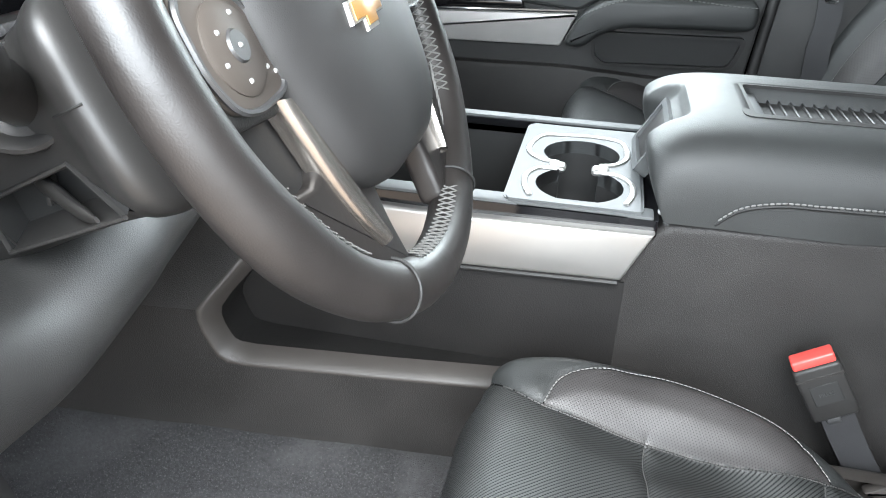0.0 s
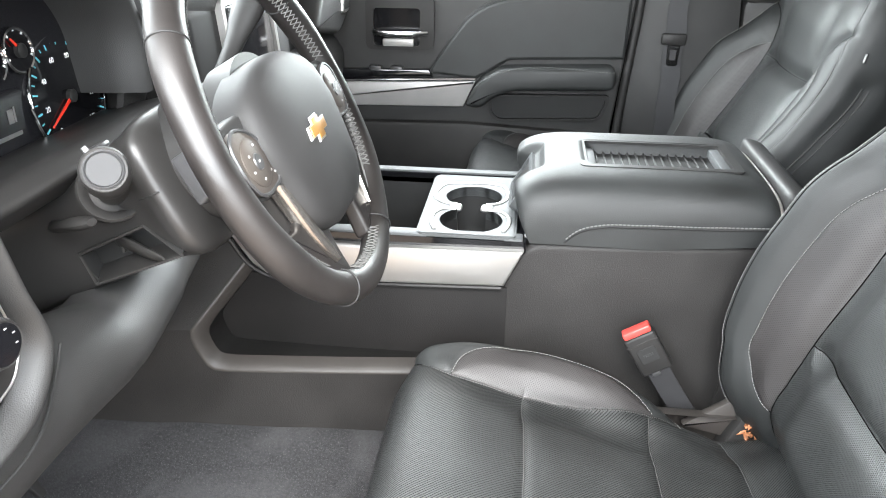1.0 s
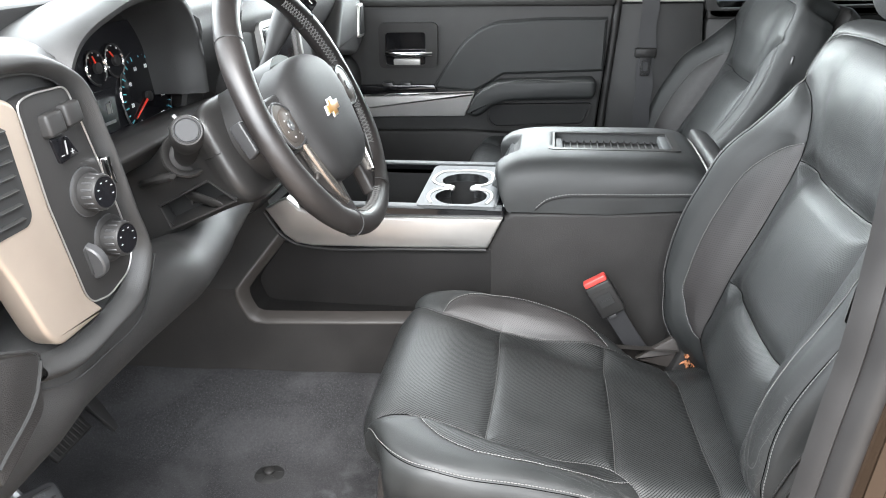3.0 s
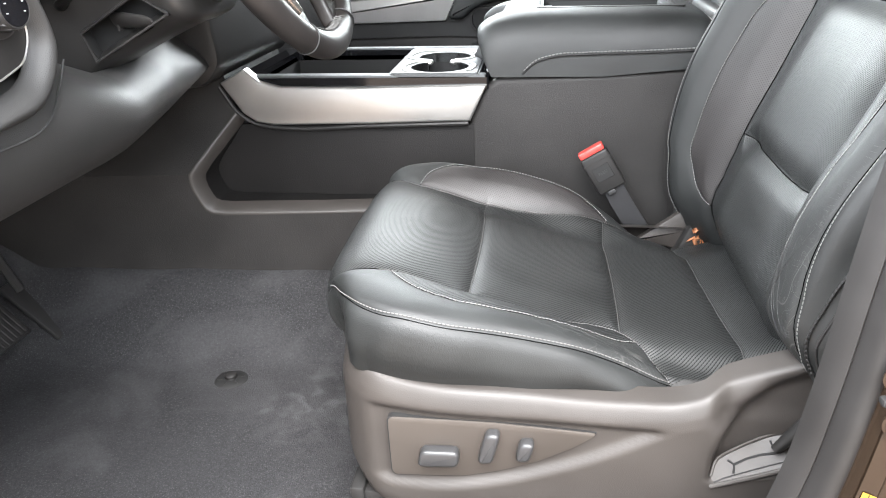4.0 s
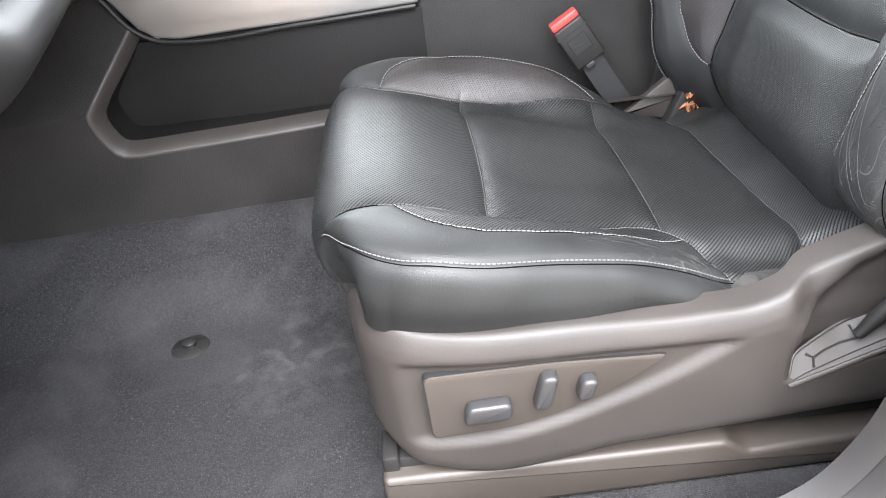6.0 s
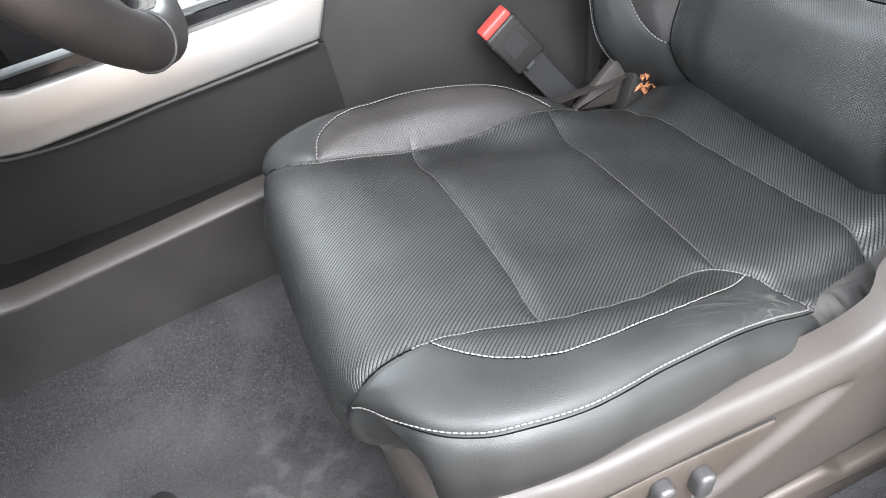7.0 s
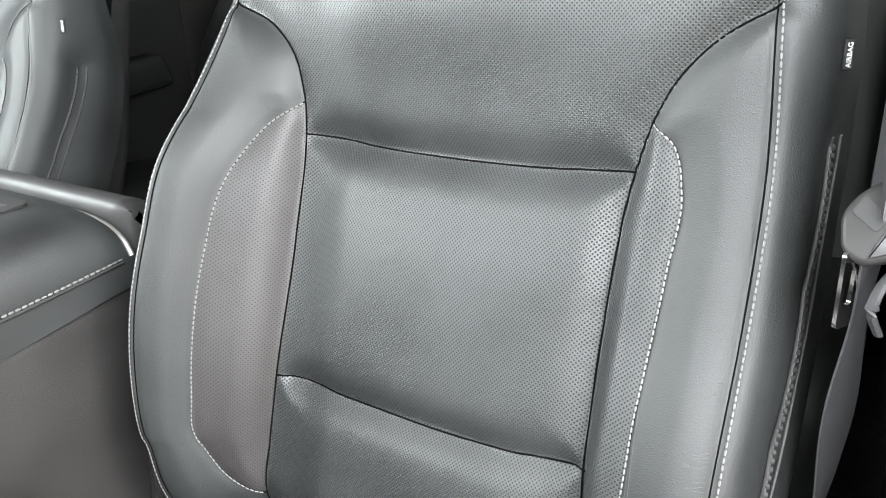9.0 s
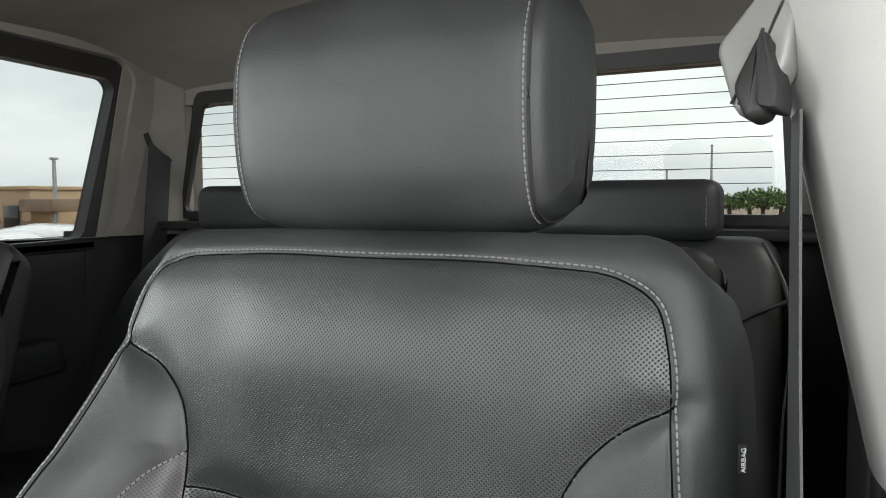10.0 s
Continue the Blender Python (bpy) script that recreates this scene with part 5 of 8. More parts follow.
    for _ in range(80):
        l, q = es[rng.randrange(14, 96)]
        run, slant = rng.uniform(0.003, 0.009) * (1.8 if rng.random() < 0.12 else 1), rng.uniform(-0.5, 0.3)
        marks.append((bk, [(l + 0.005 + run * k, q + slant * run * k) for k in (0, 0.5, 1.0)], rng.uniform(0.00016, 0.0003)))
    for path in ([(-0.197, 0.54), (-0.204, 0.47), (-0.218, 0.42), (-0.236, 0.375), (-0.252, 0.350)], [(-0.235, 0.430), (-0.224, 0.405), (-0.214, 0.375), (-0.208, 0.350)], [(-0.233, 0.427), (-0.221, 0.402), (-0.212, 0.374)],
                 [(-0.190, 0.44), (-0.205, 0.395), (-0.228, 0.360), (-0.245, 0.338)], [(-0.186, 0.41), (-0.200, 0.375), (-0.222, 0.345)], [(-0.198, 0.50), (-0.203, 0.43), (-0.213, 0.39), (-0.232, 0.365)], [(-0.247, 0.47), (-0.239, 0.445), (-0.233, 0.43)]):
        marks.append((bk, path, 0.00026))
    for _ in range(22):
        l, q = -0.200 - rng.random() * 0.045, 0.20 + rng.random() * 0.14
        run, drift = rng.uniform(0.025, 0.07), rng.uniform(-0.15, 0.35)
        marks.append((cu, [(l + run * drift * k, min(0.392, q + run * k)) for k in (0, 0.5, 1)], rng.uniform(0.00012, 0.00022)))
    for _ in range(16):
        l, q = -0.212 - rng.random() * 0.022, 0.335 + rng.random() * 0.04
        run, drift = rng.uniform(0.006, 0.016), rng.uniform(-1.2, 1.2)
        marks.append((cu, [(l + run * drift * k, min(0.394, q + run * k)) for k in (0, 0.5, 1)], rng.uniform(0.00014, 0.00026)))
    geos = []
    for cover, path, wide in marks:
        p, u = cover.on([tuple(v) for v in smooth_line(path, 7 if len(path) == 3 else 24)], 0.00012)
        geos.append(tube(p, wide, 4, 0.6))
    part("leather_wear", join(*geos), WRINKLE, o, "pale wrinkles and scuffs in worn leather")["kind"] = "stuff"
    shade_cords(o, bk, (side, side2, m1, m2), 0.0009, 0.0003)
    part("back_shell", prism(rounded([(0.60, 0.16), (0.70, 0.16), (0.80, 0.60), (0.835, 0.88), (0.776, 0.925), (0.665, 0.60)], 0.03), "y", -0.262, 0.262, 0.03, 4), SMOOTH, o, "dark plastic seat back shell")
    tm = frame_at((0.675, -0.2885, 0.783), (-0.75, -0.66, 0.0), (0, 0, 1))
    part("airbag_tag", moved(box(-0.010, 0.010, -0.0035, 0.0035, -0.003, 0.0, 0.0008, 1), tm), BLACK, o)
    digits("AIRBAG", tm @ pose(0, 0, 0.0002), 0.0048, o)

    # head restraint
    hx = [0.788, 0.751, 0.718, 0.694, 0.681, 0.674, 0.673, 0.679, 0.696, 0.731, 0.776, 0.808, 0.823, 0.826, 0.818, 0.798]
    hz = [0.934, 0.925, 0.926, 0.938, 0.962, 1.00, 1.045, 1.085, 1.115, 1.132, 1.132, 1.115, 1.08, 1.03, 0.975, 0.940]
    hb = np.r_[0, np.cumsum(np.hypot(np.diff(hx), np.diff(hz)))]
    ha = [0, 0.10, 0.126, 0.140, 0.150, 0.165, 0.195, 0.215]

    def yh(b, sg):
        return np.array([0, 0.100, 0.127, 0.1405, 0.1485, 0.1545, 0.159, 0.160]) + 0.005 * sg * np.array([0, 0.7, 0.9, 1, 1, 1, 1, 1])

    def dh(b, sg):
        return np.array([0.002, -0.001, -0.004, -0.008, -0.015, -0.026, -0.040, -0.048])

    fit_a = np.unique(np.round(np.concatenate([fine(-0.215, 0.215, 0.004)]), 4))
    fit_b = np.linspace(0, hb[-1], 130)
    hs = [(0.1455, 0.0), (0.1455, hb[-1])]
    hs2 = [(-0.1365, 0.0), (-0.1365, hb[-1])]
    hc = Cover(fit_a, fit_b, profile_surface(list(hb), hx, hz, ha, yh, dh, 0.165), [(hs, 0.003, 0.004), (hs2, 0.003, 0.004)], 0.002)
    hc.panels(o, lambda L, B: np.where(L > 0.1455, 5, np.where(L < -0.1365, 6, 1)), {1: ("head_restraint", LEATHER, "leather head restraint"), 5: ("head_restraint_side", LEATHER, ""), 6: ("head_restraint_side", LEATHER, "")})
    for col in (0, -1):
        rim = hc.P[:, col]
        mid = rim.mean(axis=0) + np.array((0, -0.004 if col == 0 else 0.004, 0))
        vs = [tuple(p) for p in rim] + [tuple((p + mid) / 2 + (mid - rim.mean(axis=0)) * 0.5) for p in rim] + [tuple(mid)]
        m = len(rim)
        fs = [(a, (a + 1) % m, m + (a + 1) % m, m + a) for a in range(m)] + [(m + a, m + (a + 1) % m, 2 * m) for a in range(m)]
        part("head_restraint_cap", (vs, fs), LEATHER, o)
    for poly in (hs, hs2):
        off = -0.004 if poly[0][0] > 0 else 0.004
        p, u = hc.on([(l + off, bb) for l, bb in smooth_line([(poly[0][0], hb[2]), (poly[0][0], hb[11])], 120)], 0.0008)
        part("head_restraint_stitching", capsules(p, u, 0.0054, 0.0042, 0.0008), STITCH, o)
        p, u = hc.on([tuple(q) for q in smooth_line(poly, 100)], 0.0002)
        # black cord that paints in the shade of the side seam
        part("seam_fold", tube(p, 0.0015, 6), BLACK, o)
    for sg in (-1, 1):
        part("post", tube([(0.748, sg * 0.075, 0.88), (0.748, sg * 0.075, 0.96)], 0.007, 10), CHROME, o)
        part("post_guide", lathe([(0.018, 0), (0.018, 0.006), (0.012, 0.010), (0.008, 0.010)], pose(0.748, sg * 0.075, 0.912), 16), SMOOTH, o)

    # plastic shield round the base
    base_path = [(0.66, -0.274), (0.50, -0.274), (0.25, -0.274), (0.07, -0.271), (0.025, -0.262), (-0.004, -0.238), (-0.014, -0.20), (-0.016, 0.0), (-0.014, 0.20), (-0.004, 0.238), (0.025, 0.262), (0.07, 0.271), (0.25, 0.274), (0.50, 0.274), (0.60, 0.274)]
    pp = smooth_line(base_path, 230)
    t = np.gradient(pp, axis=0)
    t /= np.linalg.norm(t, axis=1)[:, None]
    out = np.stack([t[:, 1], -t[:, 0]], 1)
    out *= -1 if out[5, 1] > 0 else 1
    lp = rounded([(0.436, 0.154), (0.438, 0.190), (0.446, 0.232), (0.462, 0.262), (0.50, 0.296), (0.54, 0.312), (0.68, 0.330), (0.68, 0.215)], 0.008)
    rows = []
    step = lambda t: min(1, max(0, t)) ** 2 * (3 - 2 * min(1, max(0, t)))
    for s in np.concatenate([[-0.02, 0, 0.012, 0.03, 0.06], np.linspace(0.09, 0.94, 40), [0.965, 0.985, 1.0]]):
        row = []
        off = float(np.interp(s, [-0.02, 0, 0.012, 0.03, 0.06, 0.12, 0.2, 0.9, 0.965, 0.985, 1.0], [-0.024, 0.000, 0.006, 0.009, 0.012, 0.016, 0.018, 0.016, 0.013, 0.007, -0.014]))
        for (x, y), n in zip(pp, out):
            dent = 0.0
            if y < 0.1:
                top = herm([-0.02, 0.0, 0.07, 0.2, 0.34, 0.405, 0.45, 0.50, 0.54, 0.60, 0.66], [0.285, 0.288, 0.276, 0.268, 0.262, 0.266, 0.285, 0.303, 0.315, 0.325, 0.325], x)
                bot = herm([-0.02, -0.005, 0.02, 0.05, 0.28, 0.49, 0.66], [0.150, 0.122, 0.090, 0.078, 0.087, 0.098, 0.102], x)
                z = top + (bot - top) * s
                if y < -0.2:
                    swoosh = 0.118 + 0.125 * max(0, (x - 0.05) / 0.36) ** 2.0
                    dent = step((x - 0.022) / 0.014) * step((0.248 - 0.04 * max(0, x) - z) / 0.012) * step((z - swoosh) / 0.014)
            else:
                top, bot = 0.27 + 0 * x, herm([-0.02, 0.05, 0.6], [0.13, 0.07, 0.08], x)
                z = top + (bot - top) * s
            k = off - 0.009 * dent
            if y < -0.2 and x > 0.40:
                high = step((z - 0.225) / 0.03)
                k -= 0.018 * step((x - 0.425) / 0.035) * high
                at, up = np.array([x]), np.array([z])
                k -= (0.032 - 0.014 * high) * step(float(near_line(at, up, lp + lp[:1])[0]) / (0.012 + 0.014 * step((z - 0.21) / 0.04))) * float(inside(at, up, lp)[0])
            row.append((x + n[0] * k, y + n[1] * k, z))
        rows.append(row)
    part("side_shield", sheet(np.array(rows)[::-1]), SEATPLASTIC, o, "grained dark plastic side shield", sharp=70)
    sp = rounded([(0.042, 0.228), (0.173, 0.227), (0.304, 0.218), (0.275, 0.196), (0.230, 0.171), (0.182, 0.153), (0.137, 0.142), (0.044, 0.138)], 0.010)
    part("switch_panel", prism(sp, "y", -0.2868, -0.268, 0.0012), PANEL, o, "smooth brown-grey switch panel")
    part("panel_gap", prism([(x + (x - 0.17) * 0.012, z + (z - 0.185) * 0.03) for x, z in sp], "y", -0.2853, -0.266), BLACK, o)
    def switch(name, pts, label):
        lift = -0.004
        part(name, prism(rounded([(x, z + lift) for x, z in pts], 0.009, 5), "y", -0.303, -0.284, 0.005, 3), BUTTON, o, label)

    switch("seat_slide_switch", [(0.079, 0.168), (0.084, 0.193), (0.133, 0.194), (0.132, 0.170)], "grey seat slide switch")
    switch("backrest_switch", [(0.155, 0.178), (0.166, 0.223), (0.185, 0.223), (0.174, 0.178)], "grey recline switch")
    switch("lumbar_switch", [(0.202, 0.184), (0.208, 0.212), (0.227, 0.212), (0.220, 0.184)], "grey lumbar switch")
    # recline lever: a plate leaning inwards in its pocket, with a Y-ended slot
    foot = smooth_line([(0.4395, -0.2905, 0.1515), (0.485, -0.2910, 0.169), (0.53, -0.2912, 0.1865), (0.64, -0.292, 0.224)], 30)
    head = smooth_line([(0.4405, -0.284, 0.162), (0.447, -0.274, 0.177), (0.470, -0.2675, 0.1925), (0.50, -0.259, 0.2035), (0.534, -0.255, 0.217), (0.64, -0.250, 0.262)], 30)
    lever = part("recline_lever", sheet(np.array([foot * (1 - u) + head * u for u in (0, 0.08, 0.3, 0.6, 0.9, 1.0)]), 0.010), SEATPLASTIC, o, "recline lever")
    part("lever_rim", tube(foot + np.array((0, -0.0005, 0.0)), 0.0030, 8), SEATPLASTIC, lever)
    part("lever_rim", tube(head + np.array((0, -0.0008, 0.001)), 0.0020, 8), SEATPLASTIC, lever)
    part("lever_groove", tube(foot * 0.80 + head * 0.20 + np.array((0, -0.0003, 0.0002)), 0.0008, 6), BLACK, lever)
    plate = lambda x, u: tuple(np.array([np.interp(x, foot[:, 0], foot[:, k]) * (1 - u) + np.interp(x, head[:, 0], head[:, k]) * u for k in range(3)]) + np.array((0, -0.0004, 0.0004)))
    for slot in ([(0.468, 0.52), (0.482, 0.56), (0.498, 0.55), (0.515, 0.48)], [(0.461, 0.74), (0.468, 0.52), (0.467, 0.24)], [(0.511, 0.85), (0.515, 0.48), (0.527, 0.72)]):
        part("lever_slot", tube([plate(x, u) for x, u in slot], 0.0015, 6), BLACK, lever)
    part("track_cover", prism(rounded([(-0.026, 0.0), (-0.024, 0.072), (0.385, 0.062), (0.41, 0.041), (0.66, 0.050), (0.66, 0.0)], 0.008), "y", -0.282, -0.20, 0.008, 3), PANEL, o, "smooth plastic seat track cover")
    part("seat_track", join(box(-0.022, 0.60, -0.262, -0.225, 0.066, 0.085, 0.003), box(-0.022, -0.002, -0.268, -0.22, 0.070, 0.094, 0.004)), SMOOTH, o)
    part("inner_track", box(-0.02, 0.60, 0.19, 0.24, 0.0, 0.085, 0.004), BLACK, o)
    part("under_frame", box(0.06, 0.56, -0.20, 0.20, 0.02, 0.17, 0.02), BLACK, o)
    part("hinge_cover", prism(rounded([(0.455, 0.19), (0.57, 0.19), (0.61, 0.30), (0.56, 0.335), (0.50, 0.295)], 0.02), "y", 0.24, 0.275, 0.006), SMOOTH, o)
    return o


seat = front_seat()
seat2 = copy_thing(seat, pose(K * 0.288, K * 1.07, K * 0.036, 0, 4.0, 0))
seat2.name = "front_car_seat"


def lean_back(ob, degrees):
    """Leans a seat's backrest, with its head restraint, further back about the hinge."""
    hinge = Vector((K * 0.52, 0, K * 0.30))
    turn = Matrix.Translation(hinge) @ Matrix.Rotation(radians(degrees), 4, "Y") @ Matrix.Translation(-hinge)
    for c in ob.children:
        co = np.empty(3 * len(c.data.vertices))
        c.data.vertices.foreach_get("co", co)
        mx, my, mz = co.reshape(-1, 3).mean(axis=0)
        if mz > K * 0.40 and mx > K * 0.45:
            c.matrix_local = c.matrix_local @ turn


lean_back(seat2, 4.5)
tagged(seat2, "black leather passenger bucket seat beyond the centre console")


# ---- centre console ----
def console():
    o = thing("centre_console", (0, 0.53, 0.1), "dark centre console with silver trim, cup holders and padded armrest", "centre console")
    # the lower side flares towards the footwell; a map pocket is sunk into it below the trim
    oz = [(-0.366, 0.464), (-0.41, 0.409), (-0.437, 0.375), (-0.449, 0.358), (-0.450, 0.342), (-0.445, 0.322), (-0.434, 0.298), (-0.427, 0.284), (-0.415, 0.2755), (-0.39, 0.2725), (-0.20, 0.272), (0.06, 0.273)]
    iz = [(-0.346, 0.455), (-0.385, 0.405), (-0.412, 0.372), (-0.424, 0.353), (-0.426, 0.340), (-0.423, 0.326), (-0.416, 0.309), (-0.411, 0.301), (-0.402, 0.2965), (-0.38, 0.294), (-0.20, 0.292), (0.06, 0.294)]
    side = lambda x, z: 0.319 + 0.103 * x + 0.062 * max(0, (z - 0.358) / 0.106)

    def flared(outline):
        bm = prism(outline, "y", 0.352, 0.71)
        for v in bm.verts:
            if v.co.y < 0.5:
                v.co.y = side(v.co.x, v.co.z)
        return bm

    part("lower_body", flared([(-1.08, 0.02), (0.06, 0.02)] + oz[:2:-1] + [(-1.08, 0.358)]), PLASTIC, o, sharp=20)
    part("front_body", flared([(-1.08, 0.3581)] + [(x, max(z, 0.3581)) for x, z in oz[3::-1]] + [(-0.395, 0.53), (-1.08, 0.62)]), PLASTIC, o, sharp=20)
    part("recess_back", box(-0.44, 0.10, 0.3565, 0.364, 0.20, 0.4365, 0.001), RECESS, o, "matt lining of the map pocket, darkened for its shade")
    lip = []
    for u, deep in ((0, -0.0008), (0.12, -0.0015), (0.3, 0.001), (0.6, 0.009), (0.88, 0.020), (1.0, 0.026)):
        lip.append([(a * (1 - u) + c * u, side(a, b) + deep, b * (1 - u) + d * u) for (a, b), (c, d) in zip(oz, iz)])
    # body plastic; the paler seat plastic paints in light caught by the slope
    part("recess_lip", sheet(np.array(lip)[:, ::-1]), SEATPLASTIC, o, "bevelled lip of the map pocket, paler for the light it catches", sharp=60)
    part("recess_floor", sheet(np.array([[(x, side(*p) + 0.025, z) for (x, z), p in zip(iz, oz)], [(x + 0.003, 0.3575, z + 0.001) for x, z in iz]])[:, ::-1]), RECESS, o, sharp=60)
    trim = [(0.125, 0.514), (-0.10, 0.510), (-0.27, 0.512), (-0.310, 0.522), (-0.338, 0.546), (-0.388, 0.520), (-0.350, 0.462), (-0.325, 0.444), (-0.29, 0.438), (-0.10, 0.441), (0.094, 0.447)]
    part("trim_panel", prism(trim, "y", 0.340, 0.37, 0.005, 3), SATIN, o, "brushed silver side trim")
    lip = smooth_line([(-0.392, 0.345, 0.512), (-0.354, 0.345, 0.456), (-0.325, 0.345, 0.439), (-0.29, 0.345, 0.4335), (-0.10, 0.345, 0.4365), (0.090, 0.345, 0.4425)], 40)
    part("trim_edge", tube(lip, 0.0042, 8), SMOOTH, o)
    # top with tub and cup holders
    out = rounded([(-0.37, 0.354), (0.128, 0.354), (0.128, 0.712), (-0.37, 0.712)], 0.006)
    inn = rounded([(-0.335, 0.386), (0.112, 0.386), (0.112, 0.682), (-0.335, 0.682)], 0.012)
    part("top_frame", ring_plate(out, inn, "z", 0.505, 0.5265), GLOSS, o, "dark glossy tub surround")
    part("near_rail", box(-0.34, 0.122, 0.356, 0.384, 0.522, 0.5305, 0.003), BACKPLASTIC, o)
    part("far_rail", box(-0.34, 0.122, 0.686, 0.710, 0.522, 0.5305, 0.003), BACKPLASTIC, o)
    part("tub", join(box(-0.34, 0.10, 0.402, 0.69, 0.372, 0.382, 0.002), box(-0.335, 0.098, 0.4005, 0.406, 0.372, 0.445, 0), box(-0.342, -0.335, 0.407, 0.682, 0.372, 0.515, 0), box(-0.342, -0.335, 0.3865, 0.4069, 0.444, 0.515, 0), box(-0.335, -0.046, 0.682, 0.688, 0.372, 0.515, 0), box(-0.365, 0.112, 0.380, 0.386, 0.4375, 0.515, 0), box(-0.365, 0.112, 0.3862, 0.402, 0.4375, 0.443, 0)), BLACK, o, "deep black storage tub")
    part("tub_mat", prism(rounded([(-0.32, 0.41), (-0.06, 0.41), (-0.06, 0.665), (-0.32, 0.665)], 0.02), "z", 0.382, 0.387, 0.002), RUBBER, o)
    for x in (-0.275, -0.255):
        part("card_fin", moved(box(-0.003, 0.003, 0.41, 0.46, 0.385, 0.505, 0.002), pose(x, 0, 0)), BACKPLASTIC, o)
    part("usb_panel", box(-0.12, -0.066, 0.41, 0.46, 0.387, 0.420, 0.004), CHROME, o)
    ch = thing("cup_holder_tray", (0.03, 0.52, 0.52), "grey twin cup holder insert with satin metal rings", "cup holder")
    cx, cy = 0.026, 0.482
    far, near, half = (0.0, 0.056, 0.053), (0.003, -0.060, 0.056), 0.026

    def reach(t):
        """How far the twin opening goes from its middle in the direction t."""
        c, s = math.cos(t), math.sin(t)
        best = half / max(abs(c), 0.26)
        best = min(best, 0.055 / max(abs(s), 1e-6)) if best > 0.03 else best
        for x, y, r in (far, near):
            along = c * x + s * y
            disc = r * r - (x * x + y * y - along * along)
            if disc > 0 and along > 0:
                best = max(best, along + math.sqrt(disc))
        return best

    rect, hole = [], []
    for k in range(120):
        t = 2 * math.pi * k / 120
        c, s = math.cos(t), math.sin(t)
        q = min((0.080 if c > 0 else 0.084) / max(abs(c), 1e-6), (0.172 if s > 0 else 0.124) / max(abs(s), 1e-6))
        rect.append((cx + q * c, cy + q * s))
        hole.append((cx + reach(t) * c, cy + reach(t) * s))
    part("tray_plate", ring_plate(rect, hole, "z", 0.515, 0.5345), BACKPLASTIC, ch, "pale grey tray plate")
    wall = np.array([[(x, y, z) for x, y in hole + hole[:1]] for z in (0.5340, 0.50, 0.455)] + [[(cx + (x - cx) * 0.94, cy + (y - cy) * 0.94, 0.440) for x, y in hole + hole[:1]], [(cx, cy, 0.438)] * 121])
    part("cup_well", sheet(wall), BLACK, ch, "deep black cup well")
    bands = ([(-0.003, 0.494), (-0.026, 0.497), (-0.043, 0.515), (-0.045, 0.57), (-0.032, 0.600), (0.0, 0.608), (0.052, 0.611), (0.078, 0.602), (0.087, 0.575), (0.086, 0.525), (0.072, 0.503), (0.052, 0.496)],
             [(-0.003, 0.468), (-0.026, 0.466), (-0.038, 0.448), (-0.039, 0.40), (-0.030, 0.372)],
             [(0.052, 0.470), (0.076, 0.466), (0.092, 0.446), (0.095, 0.40), (0.088, 0.374)])
    for line in bands:
        part("chrome_ring", tube([(x, y, 0.5350) for x, y in smooth_line(line, 40)], 0.0040, 8, 0.6), SATIN, ch, "satin metal ring")
    for x in (-0.004, 0.054):
        part("grip_tab", box(x - 0.012, x + 0.012, 0.470, 0.494, 0.528, 0.5375, 0.005, 3), SATIN, ch)
    part("tray_edge", ring_plate(rounded([(-0.062, 0.356), (0.110, 0.356), (0.110, 0.660), (-0.062, 0.660)], 0.02), rounded([(-0.054, 0.3615), (0.1055, 0.3615), (0.1055, 0.6535), (-0.054, 0.6535)], 0.012), "z", 0.505, 0.532), BACKPLASTIC, ch)
    part("tray_front", box(-0.064, -0.055, 0.407, 0.645, 0.385, 0.527, 0.004), BACKPLASTIC, ch)
    # armrest bin
    bin_ = [(0.060, 0.09), (0.062, 0.35), (0.078, 0.412), (0.104, 0.475), (0.125, 0.512), (0.145, 0.524), (0.30, 0.529), (0.575, 0.541), (0.60, 0.50), (0.61, 0.09)]
    part("armrest_bin", prism(bin_, "y", 0.358, 0.705, 0.012, 4), PLASTIC, o, "grained dark bin sides")
    part("bin_ridge", prism(rounded([(0.46, 0.13), (0.50, 0.13), (0.53, 0.33), (0.555, 0.45), (0.52, 0.45), (0.485, 0.30)], 0.01), "y", 0.345, 0.36, 0.008), PLASTIC, o)
    s, v = np.linspace(-1, 1, 74), np.linspace(-1, 1, 74)
    S, T = np.meshgrid(s, v, indexing="ij")
    U, W = np.sin(S * math.pi / 2), np.sin(T * math.pi / 2)
    dome = np.clip(1 - np.abs(U) ** 7, 0, 1) ** (1 / 3.2) * np.clip(1 - np.abs(W) ** 7, 0, 1) ** (1 / 3.2)
    X = 0.338 + 0.205 * U
    Y = 0.530 + 0.178 * W
    Z = 0.533 + 0.109 * dome - 0.006 * (W**2)
    X = X - 0.045 * np.clip(-U, 0, 1) ** 2 * np.clip((Z - 0.527) / 0.08, 0, 1)
    Z += 0.018 * np.clip(U, 0, 1) * (1 - dome)
    sm = lambda t: np.clip(t, 0, 1) ** 2 * (3 - 2 * np.clip(t, 0, 1))
    X += np.where(U < -0.3, sm((Y - 0.434) / 0.022) * sm((0.598 - Y) / 0.022) * np.clip(0.119 + (Z - 0.575) * 0.56 - X, 0, 0.03), 0)
    well = sm((X - 0.225) / 0.010) * sm((0.472 - X) / 0.010) * sm((Y - 0.447) / 0.010) * sm((0.583 - Y) / 0.010)
    Z -= 0.026 * well
